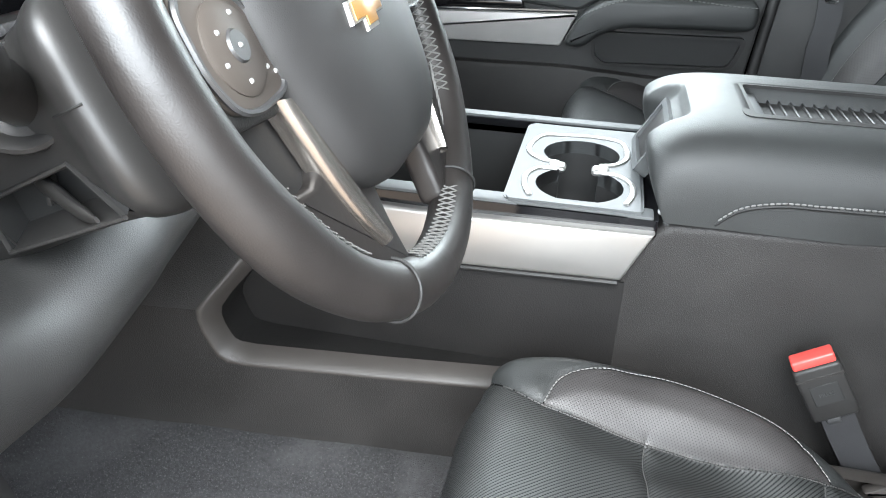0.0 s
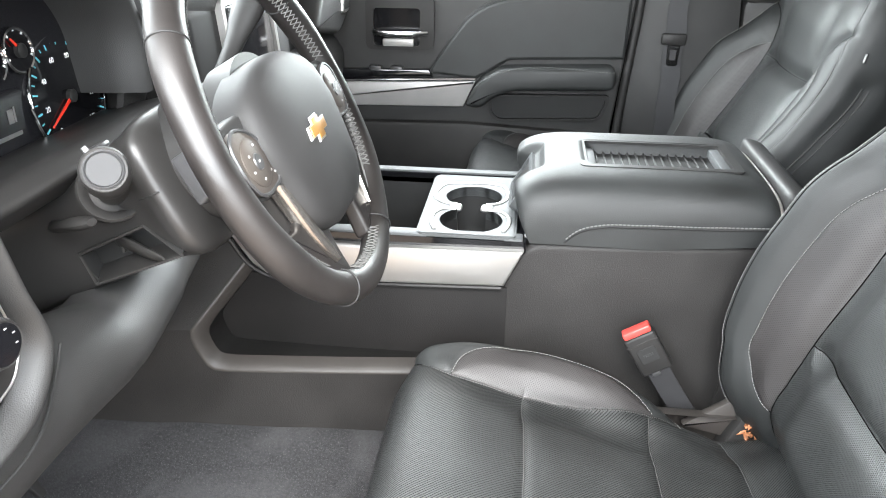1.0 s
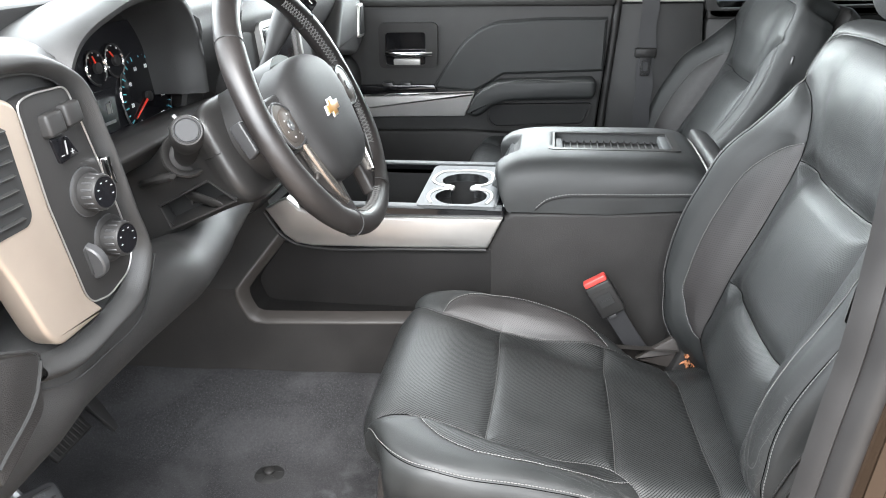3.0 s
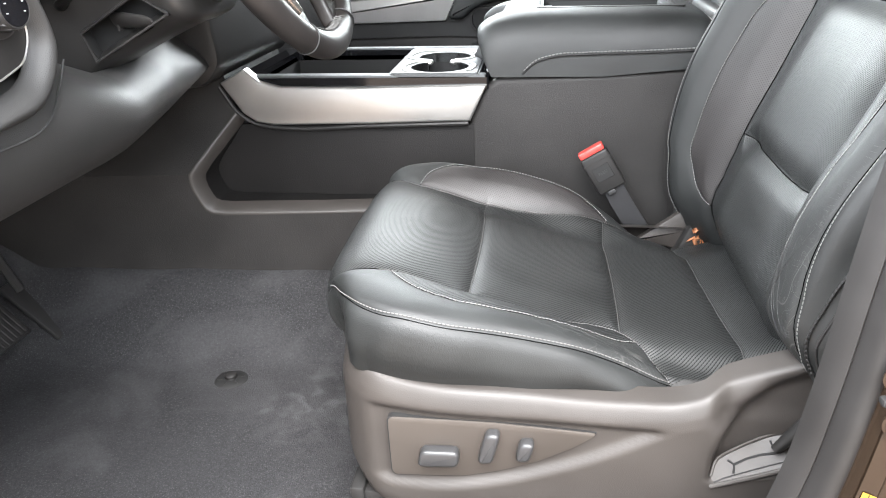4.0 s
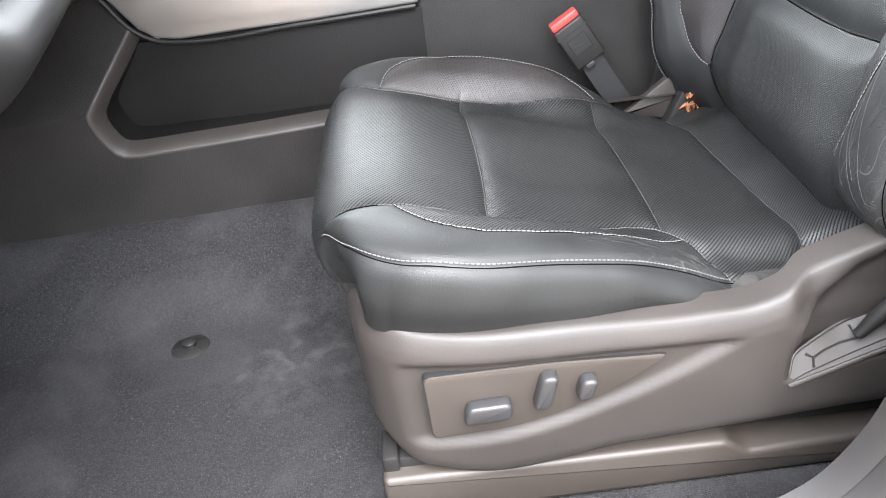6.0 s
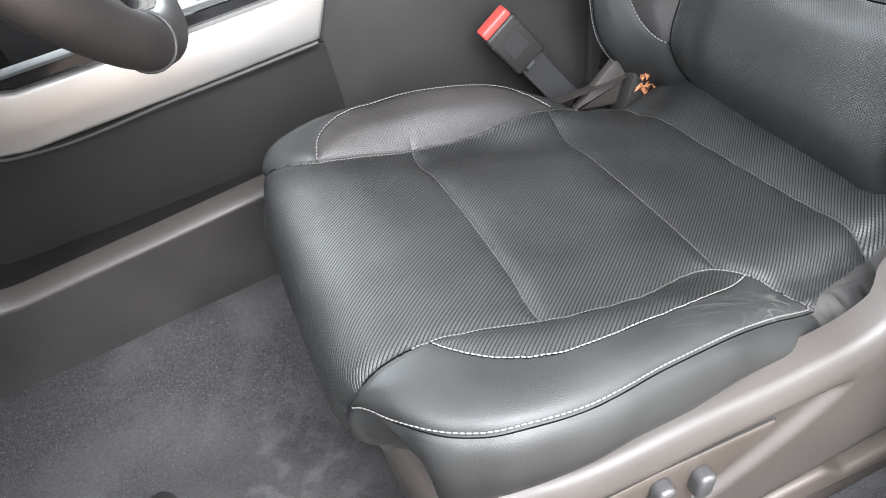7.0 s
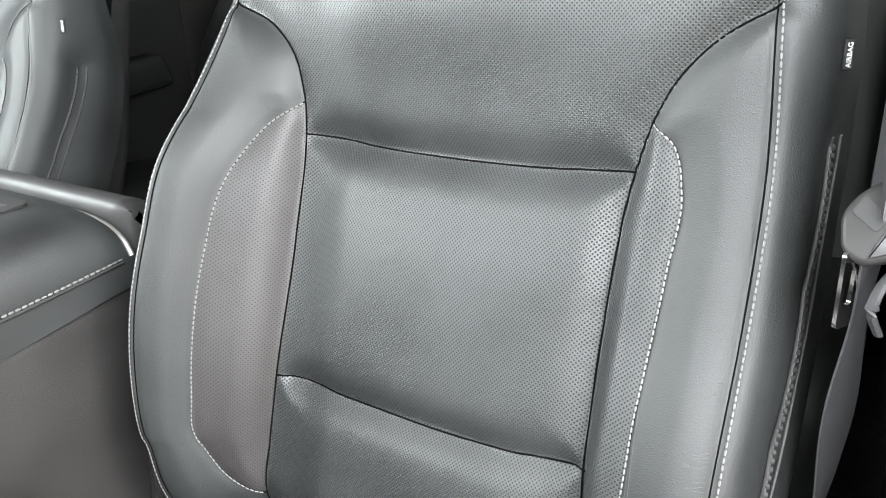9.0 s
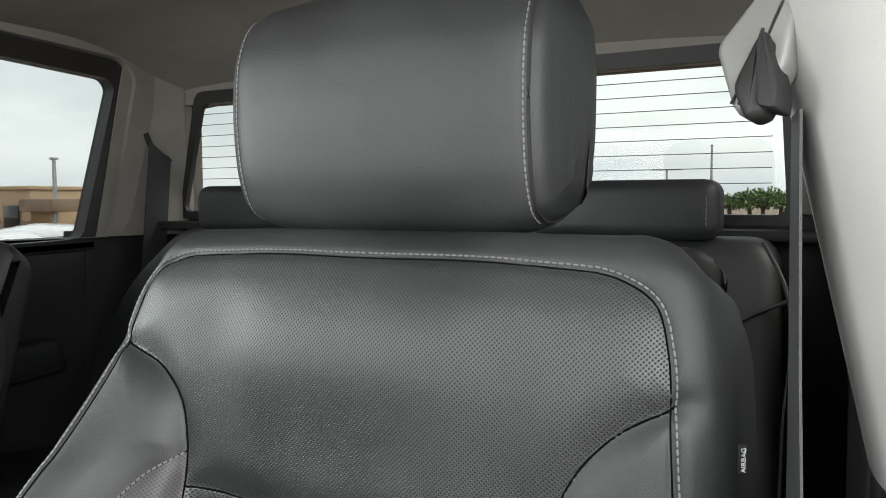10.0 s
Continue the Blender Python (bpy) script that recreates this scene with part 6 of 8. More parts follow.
    lid = part("armrest_lid", sheet(np.stack([X, Y, Z], 2)[:, ::-1]), LEATHER, o, "padded black armrest lid", sharp=60)
    rim_o = rounded([(0.212, 0.434), (0.486, 0.434), (0.484, 0.597), (0.212, 0.597)], 0.014)
    rim_i = rounded([(0.226, 0.448), (0.470, 0.448), (0.470, 0.582), (0.226, 0.582)], 0.008)
    part("tray_rim", ring_plate(rim_o, rim_i, "z", 0.618, 0.6408), SMOOTH, lid)
    part("tray_floor", prism(rim_i, "z", 0.6145, 0.6195), BLACK, lid)
    for k in range(15):
        part("rib", box(0.246 + k * 0.0148, 0.249 + k * 0.0148, 0.453, 0.577, 0.6190, 0.6235, 0.001, 1), SMOOTH, lid)
    part("bright_end", box(0.452, 0.470, 0.452, 0.578, 0.6195, 0.636, 0.003), BACKPLASTIC, lid)
    part("bright_edge", box(0.228, 0.244, 0.452, 0.578, 0.6195, 0.630, 0.003), BACKPLASTIC, lid)
    st = smooth_line([(0.190, 0.3505, 0.536), (0.212, 0.349, 0.556), (0.250, 0.348, 0.568), (0.30, 0.347, 0.571), (0.42, 0.347, 0.574), (0.52, 0.3475, 0.578)], 90)
    part("lid_gap", prism([(x, z) for x, z in ((0.150, 0.520), (0.155, 0.537), (0.55, 0.552), (0.55, 0.53))], "y", 0.3635, 0.70), BLACK, o)
    part("lid_stitching", capsules(st, np.tile((0, -1.0, 0.2), (90, 1)), 0.0066, 0.0052, 0.0013), STITCH, lid)
    part("lid_fold", tube(st + np.array((0, 0.0015, -0.004)), 0.0022, 6), BLACK, lid)
    k = int(np.argmin(np.abs(U[:, 0] - 0.955)))
    part("lid_back_band", tube([(X[k, j], Y[k, j], Z[k, j] + 0.001) for j in range(4, 70)], 0.0034, 8), SATIN, lid, "silver band along the lid's rear edge")
    part("lid_rear_cap", prism(rounded([(0.535, 0.53), (0.62, 0.53), (0.61, 0.59), (0.575, 0.625), (0.54, 0.632)], 0.02), "y", 0.362, 0.70, 0.02, 4), VINYL, o)
    m = frame_at((0.116, 0.516, 0.580), (-0.87, 0, 0.49), (0, 1, 0))
    pl = part("latch_frame", moved(ring_plate(rounded([(-0.064, -0.038), (0.064, -0.038), (0.064, 0.038), (-0.064, 0.038)], 0.008), rounded([(-0.055, -0.029), (0.055, -0.029), (0.055, 0.029), (-0.055, 0.029)], 0.005), "z", -0.014, 0.005), m), BACKPLASTIC, lid, "grey latch frame")
    part("latch_pad", moved(box(-0.054, 0.054, -0.028, 0.028, -0.014, 0.001, 0.003), m), SMOOTH, pl)
    part("screw", lathe([(0.004, 0), (0.004, 0.003), (0.002, 0.004), (0.001, 0.004)], frame_at((0.128, 0.357, 0.540), (0, -1, 0), (1, 0, 0)), 14), STEEL, o)


console()


def buckle():
    b = thing("seat_belt_buckle", (0.37, 0.30, 0.28), "black seat belt buckle with a red release button", "belt buckle")
    m = frame_at((0.338, 0.296, 0.370), (-0.52, 0.02, 0.85), (0.85, 0, 0.52))
    body = part("body", moved(box(-0.0265, 0.0265, -0.0125, 0.0125, -0.042, 0.034, 0.0045, 3), m), SMOOTH, b)
    part("red_button", moved(box(-0.024, 0.024, -0.0105, 0.0105, 0.0335, 0.046, 0.003, 3), m), RED, body, "red release button")
    part("band", moved(box(-0.0268, 0.0268, -0.0128, 0.0128, 0.017, 0.022, 0.001, 1), m), PLASTIC, body)
    part("label_patch", moved(box(-0.016, 0.016, -0.0137, -0.0120, -0.018, 0.010, 0.0006, 1), m), BLACK, body)
    txt = bpy.data.curves.new("press_text", "FONT")
    txt.body, txt.size, txt.align_x, txt.extrude = "PRESS", 0.0065, "CENTER", 0.0003
    t = new("press_text", txt)
    deps = bpy.context.evaluated_depsgraph_get()
    me = bpy.data.meshes.new_from_object(t.evaluated_get(deps))
    bpy.data.objects.remove(t)
    bm = bmesh.new()
    bm.from_mesh(me)
    bm.transform(Matrix.Scale(1 / K, 4))
    bm.transform(m @ frame_at((0, -0.0142, -0.006), (0, -1, 0), (1, 0, 0)))
    part("press_text", bm, BUTTON, body)
    strap = smooth_line([(0.362, 0.296, 0.332), (0.382, 0.298, 0.298), (0.405, 0.302, 0.262), (0.43, 0.305, 0.225)], 16)
    P = np.array([[tuple(p + np.array((0.85, 0, 0.52)) * w) for w in (-0.019, -0.008, 0.008, 0.019)] for p in strap])
    part("strap", sheet(P[:, ::-1], 0.004), WEBBING, b, "black woven buckle strap")
    part("stub", moved(box(-0.012, 0.004, -0.010, 0.010, -0.050, -0.041, 0.002), m), BUTTON, body)
    # trim flap by the hinge, with dry leaves caught beside it
    f = thing("hinge_flap", (0.47, 0.27, 0.27), "grey plastic flap beside the seat hinge", "trim flap")
    part("flap", moved(prism(rounded([(0.405, 0.245), (0.492, 0.225), (0.500, 0.262), (0.490, 0.302), (0.478, 0.300)], 0.006), "y", 0.262, 0.278, 0.004), Matrix.Identity(4)), SEATPLASTIC, f)
    lf = thing("dry_leaves", (0.505, 0.25, 0.26), "crumpled brown dry leaves caught behind the cushion", "leaf", kind="stuff")
    rng = random.Random(4)
    vs, fs = [], []
    for _ in range(26):
        c = Vector((0.508 + rng.uniform(-0.010, 0.012), 0.235 + rng.uniform(-0.014, 0.02), 0.262 + rng.uniform(-0.012, 0.026)))
        r = Euler((rng.uniform(0, 6), rng.uniform(0, 6), rng.uniform(0, 6))).to_matrix()
        k = len(vs)
        vs += [c + r @ Vector(p) * rng.uniform(0.6, 1.2) for p in ((-0.008, 0, 0), (0, -0.004, 0.001), (0.009, 0, 0.002), (0, 0.004, 0.001), (0, 0, -0.002))]
        fs += [(k, k + 1, k + 4), (k + 1, k + 2, k + 4), (k + 2, k + 3, k + 4), (k + 3, k, k + 4)]
    part("leaf_bits", (vs, fs), LEAF, lf)["kind"] = "stuff"


buckle()


def driver_belt():
    b = thing("driver_belt", (0.56, -0.31, 0.6), "black driver's seat belt hanging loose from the pillar", "seat belt")
    a = smooth_line([(0.626, -0.316, 1.000), (0.618, -0.318, 0.90), (0.604, -0.321, 0.79), (0.588, -0.323, 0.712)], 20)
    wide = np.interp(np.linspace(0, 1, 20), [0, 0.5, 1], [0.0045, 0.006, 0.0105])
    P = np.array([[tuple(p + np.array((0.97, 0.14 + 18 * w, 0)) * k * 0.022) for k in (-1, -0.3, 0.3, 1)] for p, w in zip(a, wide - 0.0045)])
    part("webbing", sheet(P, 0.0015), WEBBING, b)
    c = smooth_line([(0.588, -0.326, 0.69), (0.609, -0.321, 0.60), (0.617, -0.319, 0.52), (0.621, -0.316, 0.46), (0.607, -0.299, 0.40), (0.592, -0.284, 0.352)], 24)
    P = np.array([[tuple(p + np.array((0.93, -0.28 + 0.12 * math.sin(i * 0.5), 0)) * w) for w in (-0.020, 0.0, 0.020)] for i, p in enumerate(c)])
    part("lower_webbing", sheet(P, 0.0015), WEBBING, b)
    bunch = smooth_line([(0.572, -0.338, 0.700), (0.574, -0.351, 0.716), (0.578, -0.356, 0.706), (0.576, -0.348, 0.690), (0.570, -0.336, 0.676), (0.566, -0.331, 0.655), (0.570, -0.336, 0.640)], 30)
    part("webbing_loop", tube(bunch, 0.0042, 8, 0.55), WEBBING, b, "bunched loop of black webbing")
    m = frame_at((0.578, -0.327, 0.704), (-0.86, 0.10, 0.50), (0.05, -1, 0))
    shape = [(-0.0200, 0.004), (-0.0130, 0.017), (0.0020, 0.029), (0.0135, 0.022), (0.0205, 0.004), (0.0180, -0.016), (-0.0050, -0.025), (-0.0170, -0.017)]
    body = part("tongue_body", moved(prism(rounded(shape, 0.006), "z", -0.006, 0.008, 0.004, 3), m), SMOOTH, b, "black plastic latch body")
    part("belt_slot", moved(prism(rounded([(-0.014, 0.006), (-0.008, 0.016), (0.006, 0.004), (0.0, -0.005)], 0.002), "z", 0.0045, 0.0088), m), BLACK, body)
    part("latch_face", moved(prism(rounded([(0.002, -0.008), (0.013, 0.012), (0.019, 0.003), (0.0165, -0.013), (-0.003, -0.021)], 0.003), "z", 0.006, 0.0095, 0.0015, 2), m), BUTTON, body)
    part("rivet", moved(lathe([(0.0026, 0.0092), (0.0026, 0.0100), (0.001, 0.0100)], Matrix.Identity(4), 14), m @ pose(0.010, -0.009, 0)), BLACK, body)
    tg = frame_at((0.566, -0.3165, 0.6675), (-0.35, -0.93, 0.05), (-0.15, 0.03, -0.98))
    part("tongue", moved(ring_plate(rounded([(-0.024, -0.010), (0.024, -0.008), (0.024, 0.008), (-0.024, 0.010)], 0.004), rounded([(-0.012, -0.005), (0.010, -0.005), (0.010, 0.005), (-0.012, 0.005)], 0.002), "z", -0.0012, 0.0012), tg), CHROME, b, "chrome latch tongue")
    sl = smooth_line([(0.512, -0.2795, 0.203), (0.532, -0.280, 0.230), (0.553, -0.281, 0.256), (0.572, -0.282, 0.294), (0.588, -0.282, 0.328), (0.592, -0.282, 0.338)], 22)
    sleeve = part("anchor", tube(sl, np.interp(np.linspace(0, 1, 22), [0, 0.30, 0.44, 0.46, 0.52, 0.90, 0.96, 1.0], [0.006, 0.010, 0.0115, 0.0140, 0.0145, 0.0150, 0.0125, 0.006]).tolist(), 16), SMOOTH, b, "black anchor sleeve")
    part("sleeve_ring", tube([tuple(Vector(sl[9]) + Vector((0.86 * 0.0142 * math.cos(k * math.pi / 10), 0.0142 * math.sin(k * math.pi / 10), -0.51 * 0.0142 * math.cos(k * math.pi / 10)))) for k in range(20)], 0.0012, 6, closed=True), BUTTON, sleeve)
    part("sleeve_seam", tube([tuple(Vector(p) + Vector((-0.004, -0.0142, 0.002))) for p in sl[12:20]], 0.0007, 6), BLACK, sleeve)
    part("anchor_loop", tube([(0.578, -0.296, 0.350), (0.586, -0.298, 0.362), (0.600, -0.285, 0.366), (0.604, -0.276, 0.352)], 0.0032, 8), CHROME, b)
    g = thing("belt_height_adjuster", (0.63, -0.29, 1.02), "light grey shoulder belt guide on the centre pillar", "belt guide")
    q = frame_at((0.622, -0.294, 1.022), (-0.86, 0.42, 0.25), (0.05, -1, 0))
    part("cover", moved(prism(rounded([(-0.021, 0.021), (0.010, 0.052), (0.034, 0.060), (0.022, -0.004), (-0.004, -0.026), (-0.009, -0.018)], 0.007), "z", -0.012, 0.008, 0.005, 3), q), GUIDE, g)
    part("cover_seam", moved(tube([(0.010, 0.022, 0.0085), (0.001, -0.004, 0.0085), (-0.008, -0.018, 0.0078)], 0.0011, 6), q), BLACK, g)
    part("guide_cap", moved(prism(rounded([(-0.006, -0.010), (0.009, 0.018), (0.018, 0.012), (0.014, -0.030), (0.003, -0.032)], 0.007), "z", -0.004, 0.014, 0.005, 3), q), SMOOTH, g)
    part("slot", moved(prism(rounded([(0.010, 0.012), (0.014, 0.018), (0.023, -0.018), (0.022, -0.030), (0.012, -0.026)], 0.003), "z", -0.002, 0.0155, 0.001), q), BLACK, g)


driver_belt()


# ---- steering wheel ----
WC, WA, WR, WT = Vector((-0.150, -0.008, 0.822)), radians(26), 0.198, 0.0192
WN = Vector((math.cos(WA), 0, math.sin(WA)))
WM = frame_at(WC, WN, (0, 1, 0))


def steering_wheel():
    o = thing("steering_wheel", tuple(WC), "black leather steering wheel with cross stitching and silver spoke trim", "steering wheel")

    def P(x, y, z=0.0):
        return WM @ Vector((x, y, z))

    ring = []
    n = 120
    rads = []
    for k in range(n):
        t = 2 * math.pi * k / n
        c, s = math.cos(t), math.sin(t)
        ring.append(P(WR * c, WR * s))
        grip = 0.0016 * math.exp(-(((abs(math.degrees(math.atan2(s, abs(c)))) - 30) / 12) ** 2))
        rads.append(WT + grip)
    part("rim", tube(ring, rads, 20, 0.92, True, up=WN), RIM, o, "worn black leather rim")
    for deg in (38, 142, 243, 297):
        t = radians(deg)
        pts = [P((WR + (WT + 0.0012) * math.cos(q)) * math.cos(t), (WR + (WT + 0.0012) * math.cos(q)) * math.sin(t), (WT * 0.92 + 0.001) * math.sin(q)) for q in np.linspace(0, 2 * math.pi, 25)[:-1]]
        part("rim_seam", tube(pts, 0.0011, 6, closed=True, up=(0.3, 0.8, 0.5)), BLACK, o)

    def xstitch(a0, a1):
        """Crossed thread along the inside of the rim."""
        V, F = [], []
        for row in (0, 1):
            pts, ups = [], []
            m = max(6, int(radians(a1 - a0) * 0.18 / 0.0062))
            for i in range(m):
                t = radians(a0 + (a1 - a0) * i / (m - 1))
                q = math.pi + (0.34 if (i + row) % 2 else -0.34) - 0.42
                rr = WR + (WT + 0.0024) * math.cos(q)
                pts.append(P(rr * math.cos(t), rr * math.sin(t), (WT * 0.92 + 0.0022) * math.sin(q)))
                ups.append(WM.to_3x3() @ Vector((math.cos(q) * math.cos(t), math.cos(q) * math.sin(t), math.sin(q))))
            for i in range(m - 1):
                a, b = np.array(pts[i]), np.array(pts[i + 1])
                v, f = capsules([a, (a + b) / 2, b], [ups[i]] * 3, np.linalg.norm(b - a) * 0.02, np.linalg.norm(b - a) * 0.98, 0.0009)
                k = len(V)
                V += list(v)
                F += [tuple(j + k for j in g) for g in f]
        return V, F

    for a0, a1 in ((12, 60), (120, 168), (322, 356), (252, 290), (204, 229)):
        part("cross_stitching", xstitch(a0, a1), SEAMTHREAD, o, "light grey cross stitching")
    # hub and airbag cover
    key = smooth_line([(0.122, 0.012), (0.108, 0.056), (0.056, 0.082), (0, 0.088), (-0.056, 0.082), (-0.108, 0.056), (-0.122, 0.012), (-0.110, -0.040), (-0.086, -0.090), (-0.050, -0.106), (0, -0.108), (0.050, -0.106), (0.086, -0.090), (0.110, -0.040), (0.122, 0.012)], 73)[:-1]
    rows = []
    for r, h in ((1.0, -0.022), (1.0, 0.004), (0.985, 0.014), (0.94, 0.021), (0.86, 0.026), (0.72, 0.030), (0.55, 0.033), (0.35, 0.0345), (0.15, 0.0353), (0.01, 0.0355)):
        rows.append([tuple(P(x * r - 0.004, y * r - 0.012, h)) for x, y in key] + [tuple(P(key[0][0] * r - 0.004, key[0][1] * r - 0.012, h))])
    part("airbag_cover", sheet(np.array(rows)[::-1]), HUBSKIN, o, "grained airbag cover", sharp=70)
    part("hub_back", lathe([(0.05, -0.085), (0.085, -0.05), (0.088, -0.012), (0.03, -0.010)], WM, 32), SMOOTH, o)
    # emblem: a plain gold bar-cross with a bright edge
    cross = [(-0.027, -0.0055), (-0.0085, -0.0055), (-0.0100, -0.0115), (0.0085, -0.0115), (0.0100, -0.0055), (0.024, -0.0055), (0.027, 0.0055), (0.0085, 0.0055), (0.0100, 0.0115), (-0.0085, 0.0115), (-0.0100, 0.0055), (-0.024, 0.0055)]
    em = frame_at(P(-0.022, -0.016, 0.0340), WN, (0, 1, 0))
    e = part("emblem", moved(prism([(x * 1.16, y * 1.25) for x, y in cross], "z", -0.002, 0.0030, 0.0008), em), SATIN, o, "chrome-edged gold bar emblem")
    part("emblem_face", moved(prism(cross, "z", 0.0031, 0.0042, 0.0005), em), GOLD, e)
    # side spokes with their switch pods
    for sg in (-1, 1):
        sp = rounded([(sg * 0.080, 0.040), (sg * 0.130, 0.040), (sg * 0.192, 0.036), (sg * 0.194, -0.034), (sg * 0.160, -0.042), (sg * 0.110, -0.046), (sg * 0.080, -0.046)], 0.010)
        part("side_spoke", moved(prism(sp, "z", -0.018, 0.006, 0.006, 3), WM), VINYL, o)
        pod = rounded([(sg * 0.119, 0.010), (sg * 0.140, 0.027), (sg * 0.164, 0.032), (sg * 0.181, 0.020), (sg * 0.182, -0.012), (sg * 0.172, -0.032), (sg * 0.154, -0.037), (sg * 0.116, -0.034)], 0.012)
        pd = part("switch_pod", moved(prism(pod, "z", 0.004, 0.0135, 0.003, 2), WM), PANEL, o, "grey switch pod")
        part("pod_rim", moved(tube([Vector((x, y, 0.0128)) for x, y in pod], 0.0020, 6, closed=True), WM), BUTTON, pd)
        part("rocker", WMlathe(sg * 0.150, -0.005, 0.0165, 0.0245), PANEL, pd)
        part("rocker_centre", WMlathe(sg * 0.150, -0.005, 0.0180, 0.009), BUTTON, pd)
        for x, y in ((0.150, -0.005), (0.143, 0.0105), (0.162, 0.004), (0.167, -0.011), (0.154, -0.022), (0.128, -0.020), (0.122, -0.024)):
            part("icon_mark", moved(box(sg * x - 0.0018, sg * x + 0.0018, y - 0.0013, y + 0.0013, 0.0130, 0.0172 if x > 0.135 else 0.0143, 0.0006, 1), WM @ pose(0, 0, 0.0016 if x == 0.150 else 0)), BARS, pd)
        # lower spoke: leather foot on the rim, curved bright trim along its outer side
        ls = rounded([(sg * 0.050, -0.095), (sg * 0.098, -0.060), (sg * 0.118, -0.088), (sg * 0.152, -0.084), (sg * 0.140, -0.122), (sg * 0.118, -0.150), (sg * 0.078, -0.172), (sg * 0.050, -0.178), (sg * 0.054, -0.140)], 0.010)
        part("lower_spoke", moved(prism(ls, "z", -0.018, 0.004, 0.006, 3), WM), RIM, o)
        part("spoke_recess", moved(prism(rounded([(sg * 0.095, -0.034), (sg * 0.168, -0.034), (sg * 0.176, -0.060), (sg * 0.158, -0.096), (sg * 0.092, -0.110)], 0.008), "z", -0.017, -0.006, 0.003, 2), WM), SMOOTH, o, "smooth brown-black spoke recess")
        outer = smooth_line([(sg * 0.124, -0.038), (sg * 0.117, -0.068), (sg * 0.109, -0.098), (sg * 0.098, -0.126), (sg * 0.085, -0.148)], 20)
        inner = smooth_line([(sg * 0.106, -0.044), (sg * 0.101, -0.066), (sg * 0.094, -0.092), (sg * 0.087, -0.118), (sg * 0.080, -0.142)], 20)
        rows = []
        for u, h in ((0, -0.004), (0.0, 0.004), (0.12, 0.0085), (0.35, 0.0115), (0.6, 0.0125), (0.85, 0.0120), (1.0, 0.008), (1.0, -0.004)):
            rows.append([tuple(P(*(a * (1 - u) + b * u), h)) for a, b in zip(outer, inner)])
        part("spoke_trim", sheet(np.array(rows)[:: -1 if sg > 0 else 1]), SPOKE, o, "satin silver spoke trim", sharp=50)
        V, F = [], []
        for flip in (0, 1):
            zz = [P(*(Vector((sg * 0.150, -0.090)).lerp(Vector((sg * 0.112, -0.150)), i / 9) + Vector((sg, 0.6)) * (0.006 if (i + flip) % 2 else -0.006)), 0.0042) for i in range(10)]
            for a, b in zip(zz, zz[1:]):
                a, b = np.array(a), np.array(b)
                d = np.linalg.norm(b - a)
                V, F = merge_vf((V, F), capsules([a, b], [tuple(WN)] * 2, d * 0.02, d * 0.98, 0.0009))
        part("cross_stitching", (V, F), STITCH, o, "light grey cross stitching")


def WMlathe(x, y, h, r):
    return lathe([(r, h - 0.006), (r, h - 0.002), (r * 0.85, h), (0.001, h)], WM @ pose(x, y, 0), 28)


steering_wheel()


